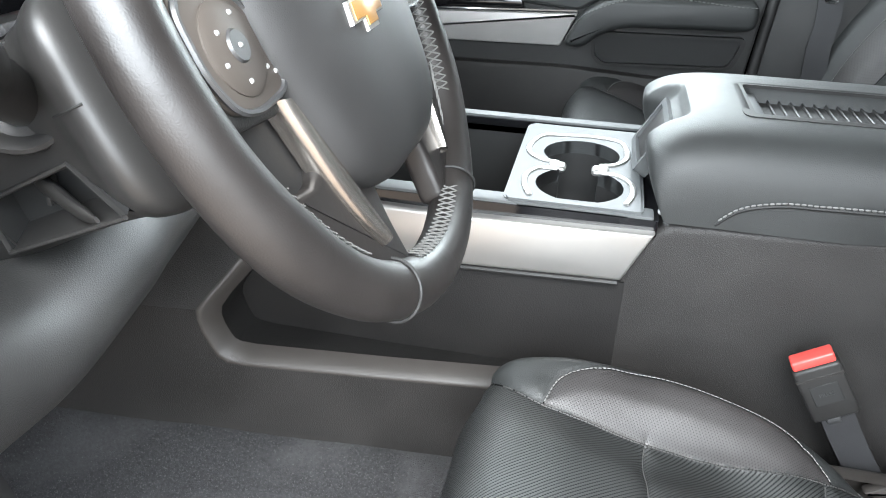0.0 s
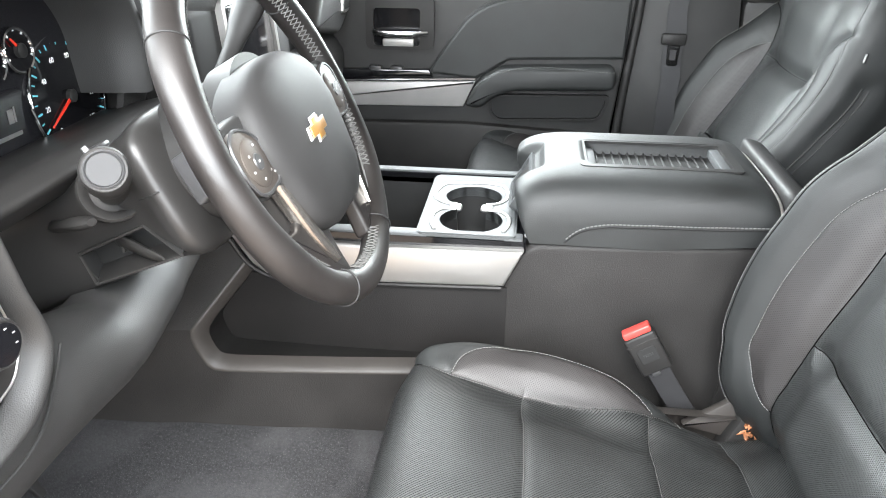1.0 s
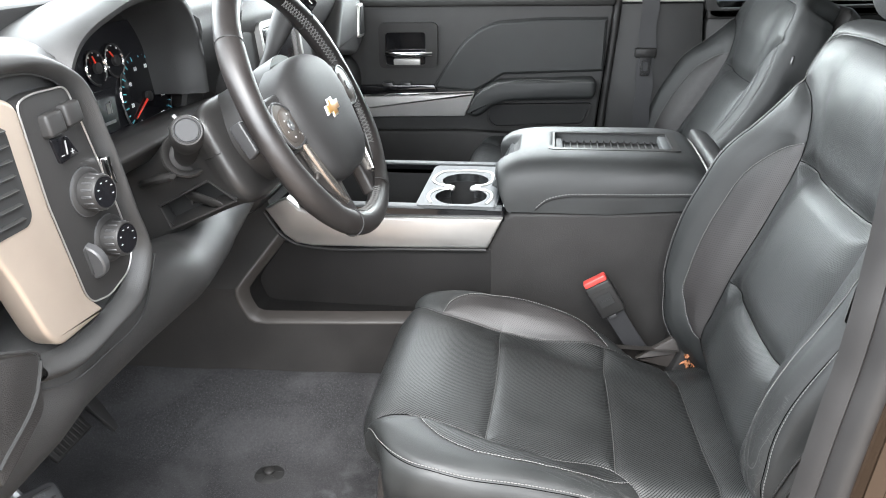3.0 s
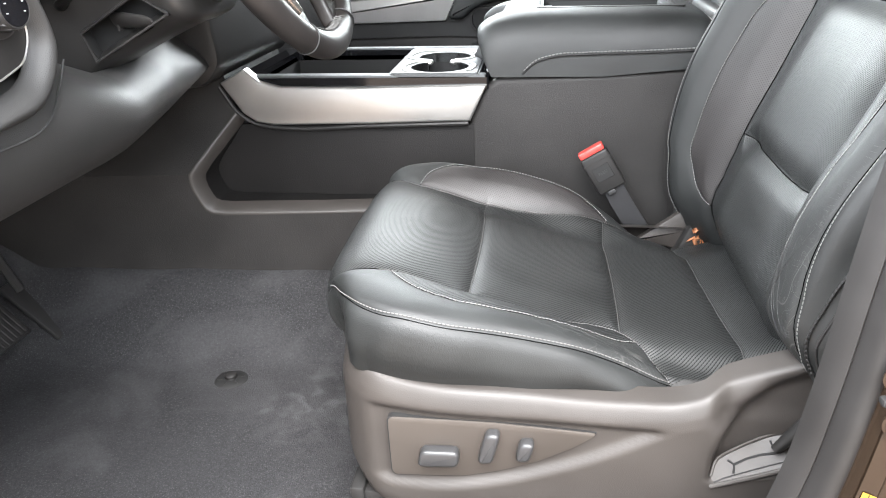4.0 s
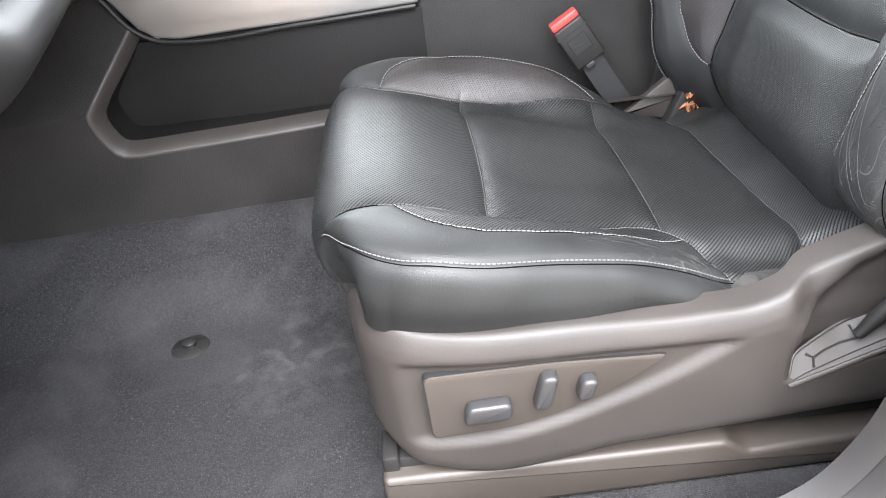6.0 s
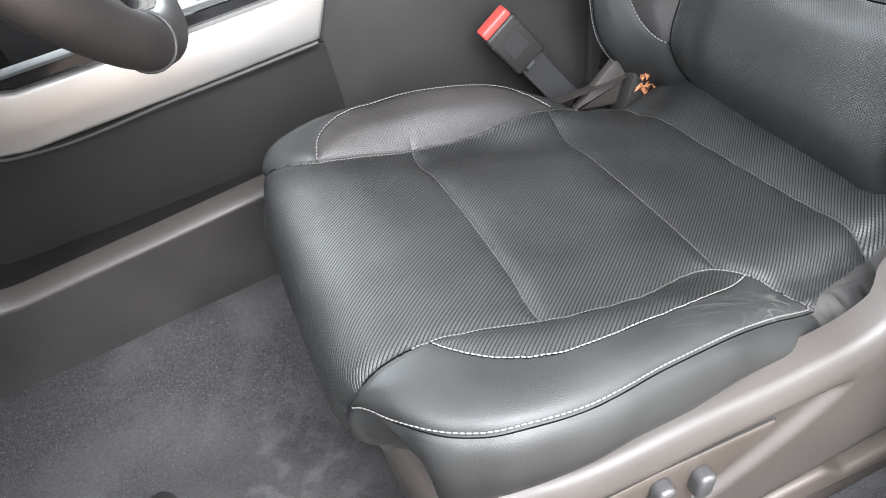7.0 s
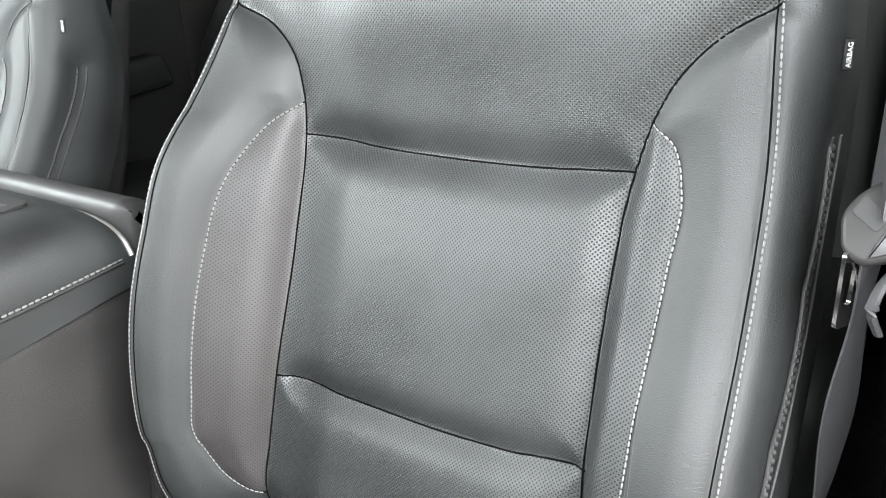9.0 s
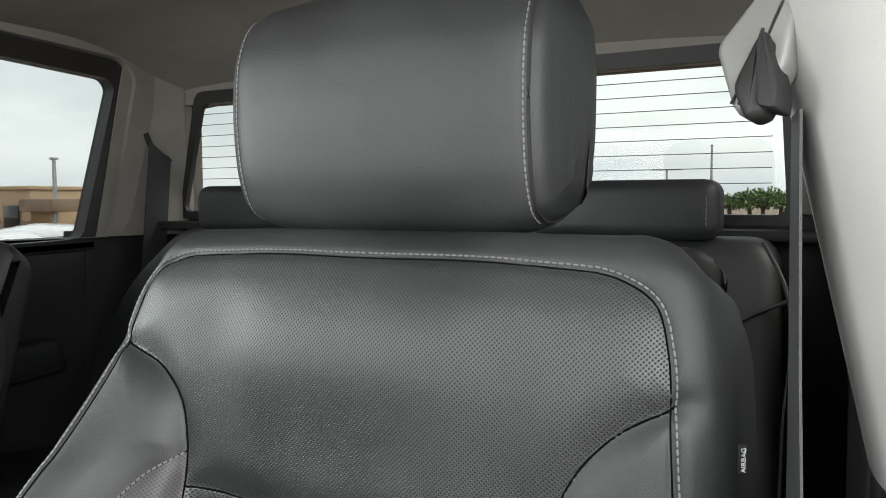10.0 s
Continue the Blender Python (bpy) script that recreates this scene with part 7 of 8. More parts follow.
def column():
    o = thing("steering_column", (-0.28, -0.01, 0.74), "dark plastic steering column shroud with levers", "steering column")
    d = -WN
    up = WM.to_3x3() @ Vector((0, 1, 0))

    def spot(along, side, rise):
        """A place on the column: metres of plan behind the wheel, towards the far door, above the axis."""
        return WC + d * along + Vector((0, side, 0)) + up * rise

    # shroud: flared at the driver's end, with a pocket left open in its near side
    secs = np.array([(0.108, 0.072, 0.056, 0.062), (0.114, 0.092, 0.068, 0.080), (0.120, 0.101, 0.075, 0.088), (0.128, 0.105, 0.078, 0.091), (0.138, 0.103, 0.076, 0.091), (0.160, 0.090, 0.070, 0.088), (0.190, 0.078, 0.064, 0.086), (0.240, 0.067, 0.058, 0.085), (0.300, 0.060, 0.052, 0.085), (0.440, 0.056, 0.050, 0.085)])
    along = np.concatenate([np.linspace(0.108, 0.14, 12), np.linspace(0.144, 0.44, 75)])
    width, rise, drop = (herm(secs[:, 0], secs[:, k], along) for k in (1, 2, 3))
    turn = np.linspace(0, 2 * math.pi, 161)
    V, F, at = [], [], []
    for a, w, hu, hd in zip(along, width, rise, drop):
        for t in turn:
            side = w * math.copysign(abs(math.cos(t)) ** 0.5, math.cos(t))
            r = (hu if math.sin(t) > 0 else hd) * math.copysign(abs(math.sin(t)) ** 0.5, math.sin(t))
            V.append(tuple(spot(a, side, r)))
            at.append((a, side, r))
    hole = [(0.286, -0.030), (0.176, -0.027), (0.142, -0.070), (0.290, -0.071)]
    n = len(turn)
    for i in range(len(along) - 1):
        for j in range(n - 1):
            q = (i * n + j, i * n + j + 1, (i + 1) * n + j + 1, (i + 1) * n + j)
            a, side, r = np.mean([at[k] for k in q], axis=0)
            if not (side < 0 and inside(np.array([a]), np.array([r]), hole)[0]):
                F.append(q)
    part("shroud", (V, F), COLUMN, o, "satin dark plastic column shroud", sharp=50)
    wall = lambda a: -float(herm(secs[:, 0], secs[:, 1], a))
    rim = [spot(a, wall(a) * 0.985, r) for a, r in hole]
    deep = [spot(a + 0.006, wall(a) + 0.036, r + 0.012) for a, r in hole]
    part("pocket_back", ([tuple(p) for p in deep], [(0, 1, 2, 3)]), BLACK, o)
    part("pocket_shelf", ([tuple(p) for p in (rim[2], rim[3], deep[3], deep[2])], [(0, 1, 2, 3)]), COLUMN, o)
    part("pocket_sides", ([tuple(p) for p in rim + deep], [(0, 1, 5, 4), (1, 2, 6, 5), (3, 0, 4, 7)]), BLACK, o)
    part("pocket_lip", tube([spot(a, wall(a) * 1.0, r) for a, r in hole], 0.0022, 6, closed=True, up=(0, 1, 0)), COLUMN, o)
    hang = smooth_line([tuple(spot(0.240, -0.046, -0.036)), tuple(spot(0.215, -0.064, -0.046)), tuple(spot(0.188, -0.084, -0.058)), tuple(spot(0.168, -0.096, -0.066))], 16)
    part("release_lever", tube(hang, [0.012] * 6 + [0.0115, 0.011, 0.011, 0.0105, 0.010, 0.0095, 0.009, 0.008, 0.006, 0.003], 14, 0.45, up=(0, 1, 0.4)), COLUMN, o, "column release lever")
    part("pocket_rib", moved(box(-0.002, 0.002, -0.010, 0.010, -0.010, 0.010, 0.001), frame_at(spot(0.235, -0.044, -0.042), (0, 0, 1), (1, 0, 0))), SMOOTH, o)
    part("shroud_seam", tube([tuple(spot(a, wall(a) * 1.003, 0.002)) for a in np.linspace(0.122, 0.155, 8)], 0.0010, 6), BLACK, o)
    part("collar", lathe([(0.078, -0.122), (0.080, -0.085), (0.076, -0.060), (0.055, -0.052), (0.03, -0.050)], WM, 40), SMOOTH, o, "dark hub behind the wheel")
    # turn signal lever, its end towards the door
    a, b = Vector((-0.331, -0.080, 0.757)), Vector((-0.2555, -0.2125, 0.829))
    boot = frame_at(a + (b - a) * 0.06, b - a, (0, 0, 1))
    part("lever_boot", lathe([(0.036, -0.010), (0.0365, 0.002), (0.034, 0.005), (0.030, 0.003), (0.024, -0.008), (0.018, -0.010)], boot, 32), COLUMN, o)
    length = (b - a).length
    lv = part("signal_lever", lathe([(0.017, 0.0), (0.018, 0.06), (0.0170, 0.085), (0.0172, 0.100), (0.0215, 0.112), (0.0225, 0.135), (0.0220, length - 0.004), (0.0200, length), (0.0185, length - 0.001), (0.001, length - 0.001)], frame_at(a, b - a, (0, 0, 1)), 32), SMOOTH, o, "turn signal lever with a round end cap")
    part("end_ring", lathe([(0.0150, length - 0.001), (0.0165, length + 0.0012), (0.0182, length - 0.001)], frame_at(a, b - a, (0, 0, 1)), 32), BUTTON, lv)
    part("end_cap", lathe([(0.0148, length - 0.002), (0.0146, length + 0.0004), (0.001, length + 0.0004)], frame_at(a, b - a, (0, 0, 1)), 28), BACKDARK, lv)
    part("cap_tab", moved(box(0.018, 0.027, -0.003, 0.003, length - 0.012, length - 0.003, 0.001, 1), frame_at(a, b - a, (-0.6, 0, 0.8))), BUTTON, lv)
    part("hazard_switch", moved(box(-0.012, 0.012, -0.008, 0.008, -0.004, 0.004, 0.003), frame_at(spot(0.205, -0.030, 0.066), tuple(up), (0, 1, 0))), BUTTON, o)
    part("tilt_lever", tube(smooth_line([(-0.425, -0.045, 0.700), (-0.400, -0.088, 0.712), (-0.370, -0.108, 0.725), (-0.334, -0.124, 0.737)], 16), [0.009] * 8 + [0.009, 0.0095, 0.010, 0.011, 0.0115, 0.011, 0.010, 0.006], 12, 0.7), SMOOTH, o, "tilt lever")
    part("shift_lever", tube(smooth_line([tuple(WC + d * 0.12 + Vector((0, 0.05, 0.06))), tuple(WC + d * 0.10 + Vector((0, 0.14, 0.14))), tuple(WC + d * 0.07 + Vector((0, 0.20, 0.215)))], 14), [0.012] * 5 + [0.014, 0.018, 0.021, 0.023, 0.024, 0.024, 0.024, 0.022, 0.014], 14, 0.75), SMOOTH, o, "column gear lever")
    g = frame_at(WC + d * 0.075 + Vector((0.012, 0.178, 0.175)), (0.8, -0.5, 0.3), (0, 0.6, -0.8))
    bx = part("range_button", moved(box(-0.022, 0.022, -0.012, 0.012, -0.006, 0.006, 0.003), g), GLOSS, o)
    part("plus_mark", moved(join(box(-0.013, -0.005, -0.001, 0.001, 0.006, 0.0068, 0), box(-0.010, -0.008, -0.004, 0.004, 0.006, 0.0069, 0)), g), WHITE, bx)
    part("minus_mark", moved(box(0.006, 0.014, -0.001, 0.001, 0.006, 0.0068, 0), g), WHITE, bx)
    pad = frame_at((-0.212, -0.132, 0.795), (-0.25, -0.93, 0.1), (0.60, -0.15, -0.78))
    part("wheel_paddle", moved(prism(rounded([(-0.028, -0.011), (0.028, -0.011), (0.026, 0.011), (-0.026, 0.013)], 0.006), "z", -0.010, 0.004, 0.004, 3), pad), BUTTON, o, "grey thumb paddle behind the rim")


column()


# ---- dashboard ----
def dash():
    o = thing("dashboard", (-0.6, 0.4, 0.6), "black stitched dashboard with silver bezel and headlamp knobs", "dashboard")
    prof = [(-1.10, 0.885), (-0.85, 0.935), (-0.62, 0.955), (-0.50, 0.955), (-0.43, 0.945), (-0.405, 0.925), (-0.41, 0.89), (-0.45, 0.80), (-0.47, 0.70)]
    pr = smooth_line(prof, 40)

    def bulge(y):
        return 0.085 * math.exp(-(((y + 0.48) / 0.20) ** 4)) + 0.02 * math.exp(-(((y - 0.53) / 0.25) ** 4))

    def pad(lo, hi, keep, name):
        P = np.array([[(x + bulge(y) * min(1, max(0, (x + 0.9) / 0.4)), y, z - 0.02 * max(0, y - 0.9)) for x, z in pr[:keep]] for y in np.linspace(lo, hi, max(4, int((hi - lo) / 0.03)))])
        part(name, sheet(P, 0.01), VINYL, o, "soft grained dash pad", sharp=60)

    pad(-0.60, -0.262, 40, "near_pad")
    pad(-0.262, 0.19, 20, "upper_pad")
    pad(0.19, 1.33, 40, "far_pad")
    # lower half behind the wheel and across to the far door
    part("mid_panel", prism([(-0.46, 0.55), (-0.44, 0.90), (-0.70, 0.90), (-0.70, 0.55)], "y", 0.25, 1.33, 0.01), SMOOTH, o)
    part("glove_box", prism(rounded([(-0.42, 0.42), (-0.40, 0.66), (-0.44, 0.72), (-0.75, 0.72), (-0.75, 0.42)], 0.03), "y", 0.74, 1.31, 0.012), VINYL, o)
    part("centre_panel", prism(rounded([(-0.40, 0.52), (-0.365, 0.56), (-0.395, 0.90), (-0.60, 0.93), (-0.60, 0.5)], 0.02), "y", 0.30, 0.76, 0.012), SMOOTH, o)
    part("screen", moved(box(-0.11, 0.11, -0.065, 0.065, -0.004, 0.004, 0.004), frame_at((-0.384, 0.53, 0.82), (1, 0, 0.09), (0, 1, 0))), SCREEN, o, "dark glossy display")
    part("screen_frame", moved(ring_plate(rounded([(-0.125, -0.08), (0.125, -0.08), (0.125, 0.08), (-0.125, 0.08)], 0.015), rounded([(-0.112, -0.067), (0.112, -0.067), (0.112, 0.067), (-0.112, 0.067)], 0.008), "z", -0.006, 0.008), frame_at((-0.384, 0.53, 0.82), (1, 0, 0.09), (0, 1, 0))), SATIN, o)
    part("far_pod", prism(rounded([(0.98, 0.76), (1.10, 0.92), (1.28, 0.90), (1.30, 0.76), (1.20, 0.72)], 0.03), "x", -0.46, -0.385, 0.015, 3), VINYL, o)
    part("far_vent", prism(rounded([(1.215, 0.77), (1.235, 0.87), (1.285, 0.87), (1.285, 0.77)], 0.012), "x", -0.40, -0.378, 0.004), SATIN, o)
    part("far_vent_core", prism(rounded([(1.224, 0.78), (1.241, 0.862), (1.277, 0.862), (1.277, 0.78)], 0.008), "x", -0.385, -0.3755, 0.001), BLACK, o)

    # knee bolster under the wheel
    kp = smooth_line([(-0.42, 0.660), (-0.372, 0.672), (-0.340, 0.662), (-0.320, 0.637), (-0.312, 0.600), (-0.325, 0.555), (-0.355, 0.515), (-0.41, 0.485), (-0.55, 0.475), (-0.80, 0.50)], 30)
    yk = np.linspace(-0.60, 0.352, 40)
    sink = lambda y, z: 0.058 * min(1, max(0, (y + 0.24) / 0.16)) * min(1, max(0, (z - 0.50) / 0.15))
    P = np.array([[(x - 0.055 * max(0, (y + 0.12) / 0.47) ** 1.2 - 0.30 * max(0, y - 0.04) * min(1, max(0, (z - 0.535) / 0.09)) - 0.03 * max(0, (-0.45 - y) / 0.15), y, z - sink(y, z) + 0.04 * max(0, (y + 0.1) / 0.45) - 0.05 * max(0, (-0.40 - y) / 0.2)) for x, z in kp] for y in yk])
    part("knee_bolster", sheet(P, 0.008), VINYL, o, "soft lower knee panel", sharp=70)
    sl = smooth_line([(-0.312, -0.245, 0.665), (-0.3135, -0.262, 0.635), (-0.307, -0.30, 0.609), (-0.304, -0.40, 0.600), (-0.306, -0.47, 0.603), (-0.312, -0.52, 0.622)], 60)
    part("seam_cord", tube(sl, 0.0016, 6), BLACK, o)
    part("near_end_cap", prism(rounded([(-0.32, 0.46), (-0.30, 0.66), (-0.312, 0.90), (-0.36, 0.955), (-0.80, 0.95), (-0.80, 0.46)], 0.03), "y", -0.640, -0.600, 0.012, 3), PLASTIC, o)
    part("fuse_cover", prism(rounded([(-0.602, 0.56), (-0.520, 0.600), (-0.510, 0.665), (-0.602, 0.705)], 0.012), "x", -0.36, -0.303, 0.004), PLASTIC, o)
    part("cover_cord", tube(smooth_line([(-0.302, -0.600, 0.708), (-0.302, -0.54, 0.682), (-0.302, -0.512, 0.664), (-0.302, -0.524, 0.632), (-0.302, -0.60, 0.585)], 30), 0.002, 6), BLACK, o)

    # headlamp pod: padded roll, silver bezel, dark switch panel
    ro = [(-0.62, 0.965), (-0.473, 0.968), (-0.381, 0.949), (-0.343, 0.925), (-0.313, 0.850), (-0.280, 0.744), (-0.262, 0.668), (-0.300, 0.624), (-0.380, 0.612), (-0.463, 0.608), (-0.520, 0.628)]
    ri = [(-0.62, 0.938), (-0.483, 0.938), (-0.397, 0.930), (-0.363, 0.913), (-0.337, 0.858), (-0.312, 0.758), (-0.296, 0.692), (-0.318, 0.660), (-0.372, 0.643), (-0.470, 0.645), (-0.505, 0.655)]
    so, sn = smooth_line(ro, 70), smooth_line(ri, 70)
    rows = []
    for u in np.linspace(0, 1, 12):
        q = so * (1 - u) + sn * u
        rows.append([(-0.330 + 0.034 * math.sin(math.pi * (0.08 + 0.92 * u)) ** 0.8 + (0.012 if u == 1 else 0) - (0.05 if u == 0 else 0), y, z) for y, z in q])
    part("pod_roll", sheet(np.array(rows)), VINYL, o, "padded leather-look roll round the pod", sharp=80)
    part("roll_stitching", capsules([(-0.318, y, z) for y, z in so[38:] * 0.96 + sn[38:] * 0.04], [(1.0, 0, -0.3)] * 32, 0.0072, 0.0056, 0.0013), SEAMTHREAD, o)
    pan = rounded([(-0.455, 0.913), (-0.431, 0.918), (-0.372, 0.916), (-0.352, 0.860), (-0.321, 0.766), (-0.303, 0.700), (-0.320, 0.674), (-0.368, 0.662), (-0.401, 0.669), (-0.412, 0.683), (-0.441, 0.803)], 0.012)
    sp = part("switch_panel", prism(pan, "x", -0.34, -0.3065, 0.002), SMOOTH, o, "dark satin switch panel")
    part("panel_edge", tube([(-0.306, y, z) for y, z in pan], 0.0011, 6, closed=True, up=(1, 0, 0)), SATIN, sp)
    bez = rounded([(-0.62, 0.932), (-0.490, 0.928), (-0.458, 0.915), (-0.444, 0.803), (-0.415, 0.683), (-0.385, 0.652), (-0.475, 0.651), (-0.492, 0.672), (-0.520, 0.75), (-0.545, 0.80), (-0.62, 0.80)], 0.014)
    bi = part("vent_bezel", prism(bez, "x", -0.335, -0.302, 0.006, 3), BEZEL, o, "satin silver vent bezel")
    vent = rounded([(-0.615, 0.905), (-0.500, 0.902), (-0.484, 0.895), (-0.474, 0.805), (-0.482, 0.795), (-0.555, 0.795), (-0.615, 0.85)], 0.010)
    part("vent_well", prism(vent, "x", -0.31, -0.3005, 0.0004, 1), BLACK, bi)
    for k in range(7):
        part("vent_slat", moved(box(-0.060, 0.060, -0.0030, 0.0030, -0.0012, 0.0012, 0.0006, 1), pose(-0.2995, -0.548, 0.806 + k * 0.0148) @ frame_at((0, 0, 0), (0.35, 0, 0.94), (0, 1, 0))), SMOOTH, bi)

    def knob(y, z, r):
        m = frame_at((-0.306, y, z), (1, -0.10, 0.05), (0, 1, 0))
        k = part("rotary_knob", lathe([(r * 1.28, 0.0), (r * 1.30, 0.004), (r * 1.18, 0.006), (r * 1.02, 0.006), (r * 1.0, 0.010), (r * 0.95, 0.024), (r * 0.89, 0.0265), (r * 0.85, 0.0260), (0.001, 0.0260)], m, 36), SMOOTH, o, "ribbed dark rotary knob")
        part("dial_face", lathe([(r * 0.82, 0.0245), (r * 0.82, 0.0266), (0.001, 0.0266)], m, 30), GLOSS, k)
        for i in range(6):
            a = radians(-20 + i * 44)
            part("dial_mark", moved(box(-0.0015, 0.0015, -0.0006, 0.0006, 0.0266, 0.0273, 0.0003, 1), m @ pose(r * 0.58 * math.cos(a), r * 0.58 * math.sin(a), 0)), BARS, k)
        for i in range(16):
            a = 2 * math.pi * i / 16
            part("grip_rib", moved(box(r * 0.93, r * 1.0, -0.0016, 0.0016, 0.010, 0.0235, 0.0006, 1), m @ pose(0, 0, 0, 0, 0, math.degrees(a))), BUTTON, k)
        part("base_ring", lathe([(r * 1.34, -0.002), (r * 1.34, 0.0035), (r * 1.26, 0.0042)], m, 36), BUTTON, k)

    knob(-0.374, 0.796, 0.0215)
    knob(-0.349, 0.730, 0.0215)
    part("dimmer_wheel", lathe([(0.021, -0.006), (0.023, -0.004), (0.023, 0.004), (0.021, 0.006)], frame_at((-0.310, -0.387, 0.716), (0.1, 1, 0.2), (1, 0, 0)), 28), BUTTON, o, "thumb wheel")
    part("dimmer_frame", prism(rounded([(-0.401, 0.736), (-0.379, 0.732), (-0.374, 0.698), (-0.394, 0.700)], 0.004), "x", -0.311, -0.3045, 0.001), BLACK, o)
    for y, z in ((-0.412, 0.883), (-0.379, 0.887)):
        part("push_switch", moved(box(-0.0145, 0.0145, -0.0125, 0.0125, -0.012, 0.010, 0.004, 3), pose(-0.3055, y, z) @ frame_at((0, 0, 0), (1, 0, 0.12), (0, 1, 0.05))), SMOOTH, o, "dark push switch")
    bk = part("brake_gain_panel", prism(rounded([(-0.418, 0.868), (-0.391, 0.866), (-0.374, 0.842), (-0.409, 0.838)], 0.004), "x", -0.312, -0.3035, 0.001), GLOSS, o)
    part("plus_mark", join(box(-0.3040, -0.3028, -0.389, -0.383, 0.8467, 0.8477, 0), box(-0.3040, -0.3029, -0.3865, -0.3855, 0.8443, 0.8503, 0)), BARS, bk)
    part("minus_mark", box(-0.3040, -0.3028, -0.406, -0.401, 0.8458, 0.8468, 0), BARS, bk)
    part("slider_mark", box(-0.3040, -0.3028, -0.3965, -0.3945, 0.846, 0.861, 0), BARS, bk)
    part("chrome_tab", prism(rounded([(-0.332, 0.792), (-0.322, 0.790), (-0.330, 0.828), (-0.339, 0.826)], 0.004), "x", -0.306, -0.296, 0.002), CHROME, o)

    # instrument cluster under its brow
    hood = smooth_line([(-0.275, 0.78), (-0.270, 0.86), (-0.235, 0.925), (-0.12, 0.972), (0.02, 0.985), (0.13, 0.965), (0.185, 0.90), (0.195, 0.80)], 50)
    rows = []
    for x, k in ((-0.62, 0.90), (-0.50, 0.99), (-0.43, 1.05), (-0.395, 1.05), (-0.378, 1.01), (-0.382, 0.965), (-0.43, 0.93), (-0.52, 0.90)):
        rows.append([(x - 0.03 * max(0, (y + 0.02) / 0.2), -0.04 + (y + 0.04) * k, 0.78 + (z - 0.78) * k) for y, z in hood])
    part("cluster_brow", sheet(np.array(rows)[:, ::-1]), VINYL, o, "padded instrument brow", sharp=80)
    part("cluster_housing", box(-0.56, -0.515, -0.30, 0.26, 0.70, 0.98, 0.01), BLACK, o)
    part("cluster_sill", prism(rounded([(-0.52, 0.70), (-0.40, 0.742), (-0.37, 0.775), (-0.40, 0.79), (-0.52, 0.76)], 0.01), "y", -0.27, 0.22, 0.01), SMOOTH, o)
    part("cluster_glass", box(-0.515, -0.512, -0.24, 0.245, 0.735, 0.935, 0), SCREEN, o)

    def dial(y, z, r, a0, a1, n, teal, needle):
        m = frame_at((-0.510, y, z), (1, 0, 0.1), (0, 1, 0))
        dk = part("dial", lathe([(r, 0.0), (r, 0.003), (r * 0.97, 0.004), (0.001, 0.0035)], m, 40), GLOSS, o, "round gauge dial")
        ring = [m @ Vector((r * 1.02 * math.cos(t), r * 1.02 * math.sin(t), 0.004)) for t in np.linspace(radians(a0 + 70), radians(a1 - 40), 40)]
        part("dial_ring", tube(ring, 0.0022, 6), CHROME, dk)
        for i in range(n):
            a = a0 + (a1 - a0) * i / (n - 1)
            w = 0.0011 if i % 2 == 0 else 0.0007
            part("tick", moved(box(r * (0.84 if i % 2 == 0 else 0.89), r * 0.95, -w, w, 0.004, 0.0052, 0), m @ pose(0, 0, 0, 0, 0, a)), TEAL if teal else WHITE, dk)
        part("needle", moved(prism([(-0.006, -0.0022), (r * 0.80, -0.0008), (r * 0.80, 0.0008), (-0.006, 0.0022)], "z", 0.0065, 0.0085), m @ pose(0, 0, 0, 0, 0, needle)), NEEDLE, dk)
        part("needle_hub", lathe([(0.009, 0.004), (0.009, 0.010), (0.006, 0.012), (0.001, 0.012)], m, 20), BLACK, dk)
        return m, r

    m, r = dial(0.148, 0.800, 0.082, 225, -45, 29, True, 206)
    for i, txt in enumerate(("0", "20", "40", "60", "80", "100", "120", "140")):
        a = radians(225 - 270 * i / 7)
        digits(txt, m @ pose(r * 0.66 * math.cos(a), r * 0.66 * math.sin(a), 0.0042), 0.0098, o)
    dial(-0.130, 0.800, 0.082, 225, -45, 15, False, 200)
    dial(0.062, 0.876, 0.026, 200, -20, 7, False, 130)
    dial(0.006, 0.872, 0.026, 200, -20, 7, False, 110)
    part("info_display", box(-0.5115, -0.5095, -0.036, 0.050, 0.765, 0.835, 0.0005, 1), SCREEN, o)
    part("fuel_mark", join(box(-0.5095, -0.5085, 0.020, 0.030, 0.795, 0.812, 0.0), box(-0.5095, -0.5086, 0.032, 0.0345, 0.795, 0.814, 0.0)), PALEPRINT, o)
    part("display_bar", box(-0.5095, -0.5085, -0.020, 0.040, 0.778, 0.783, 0.0), PALEPRINT, o)


dash()


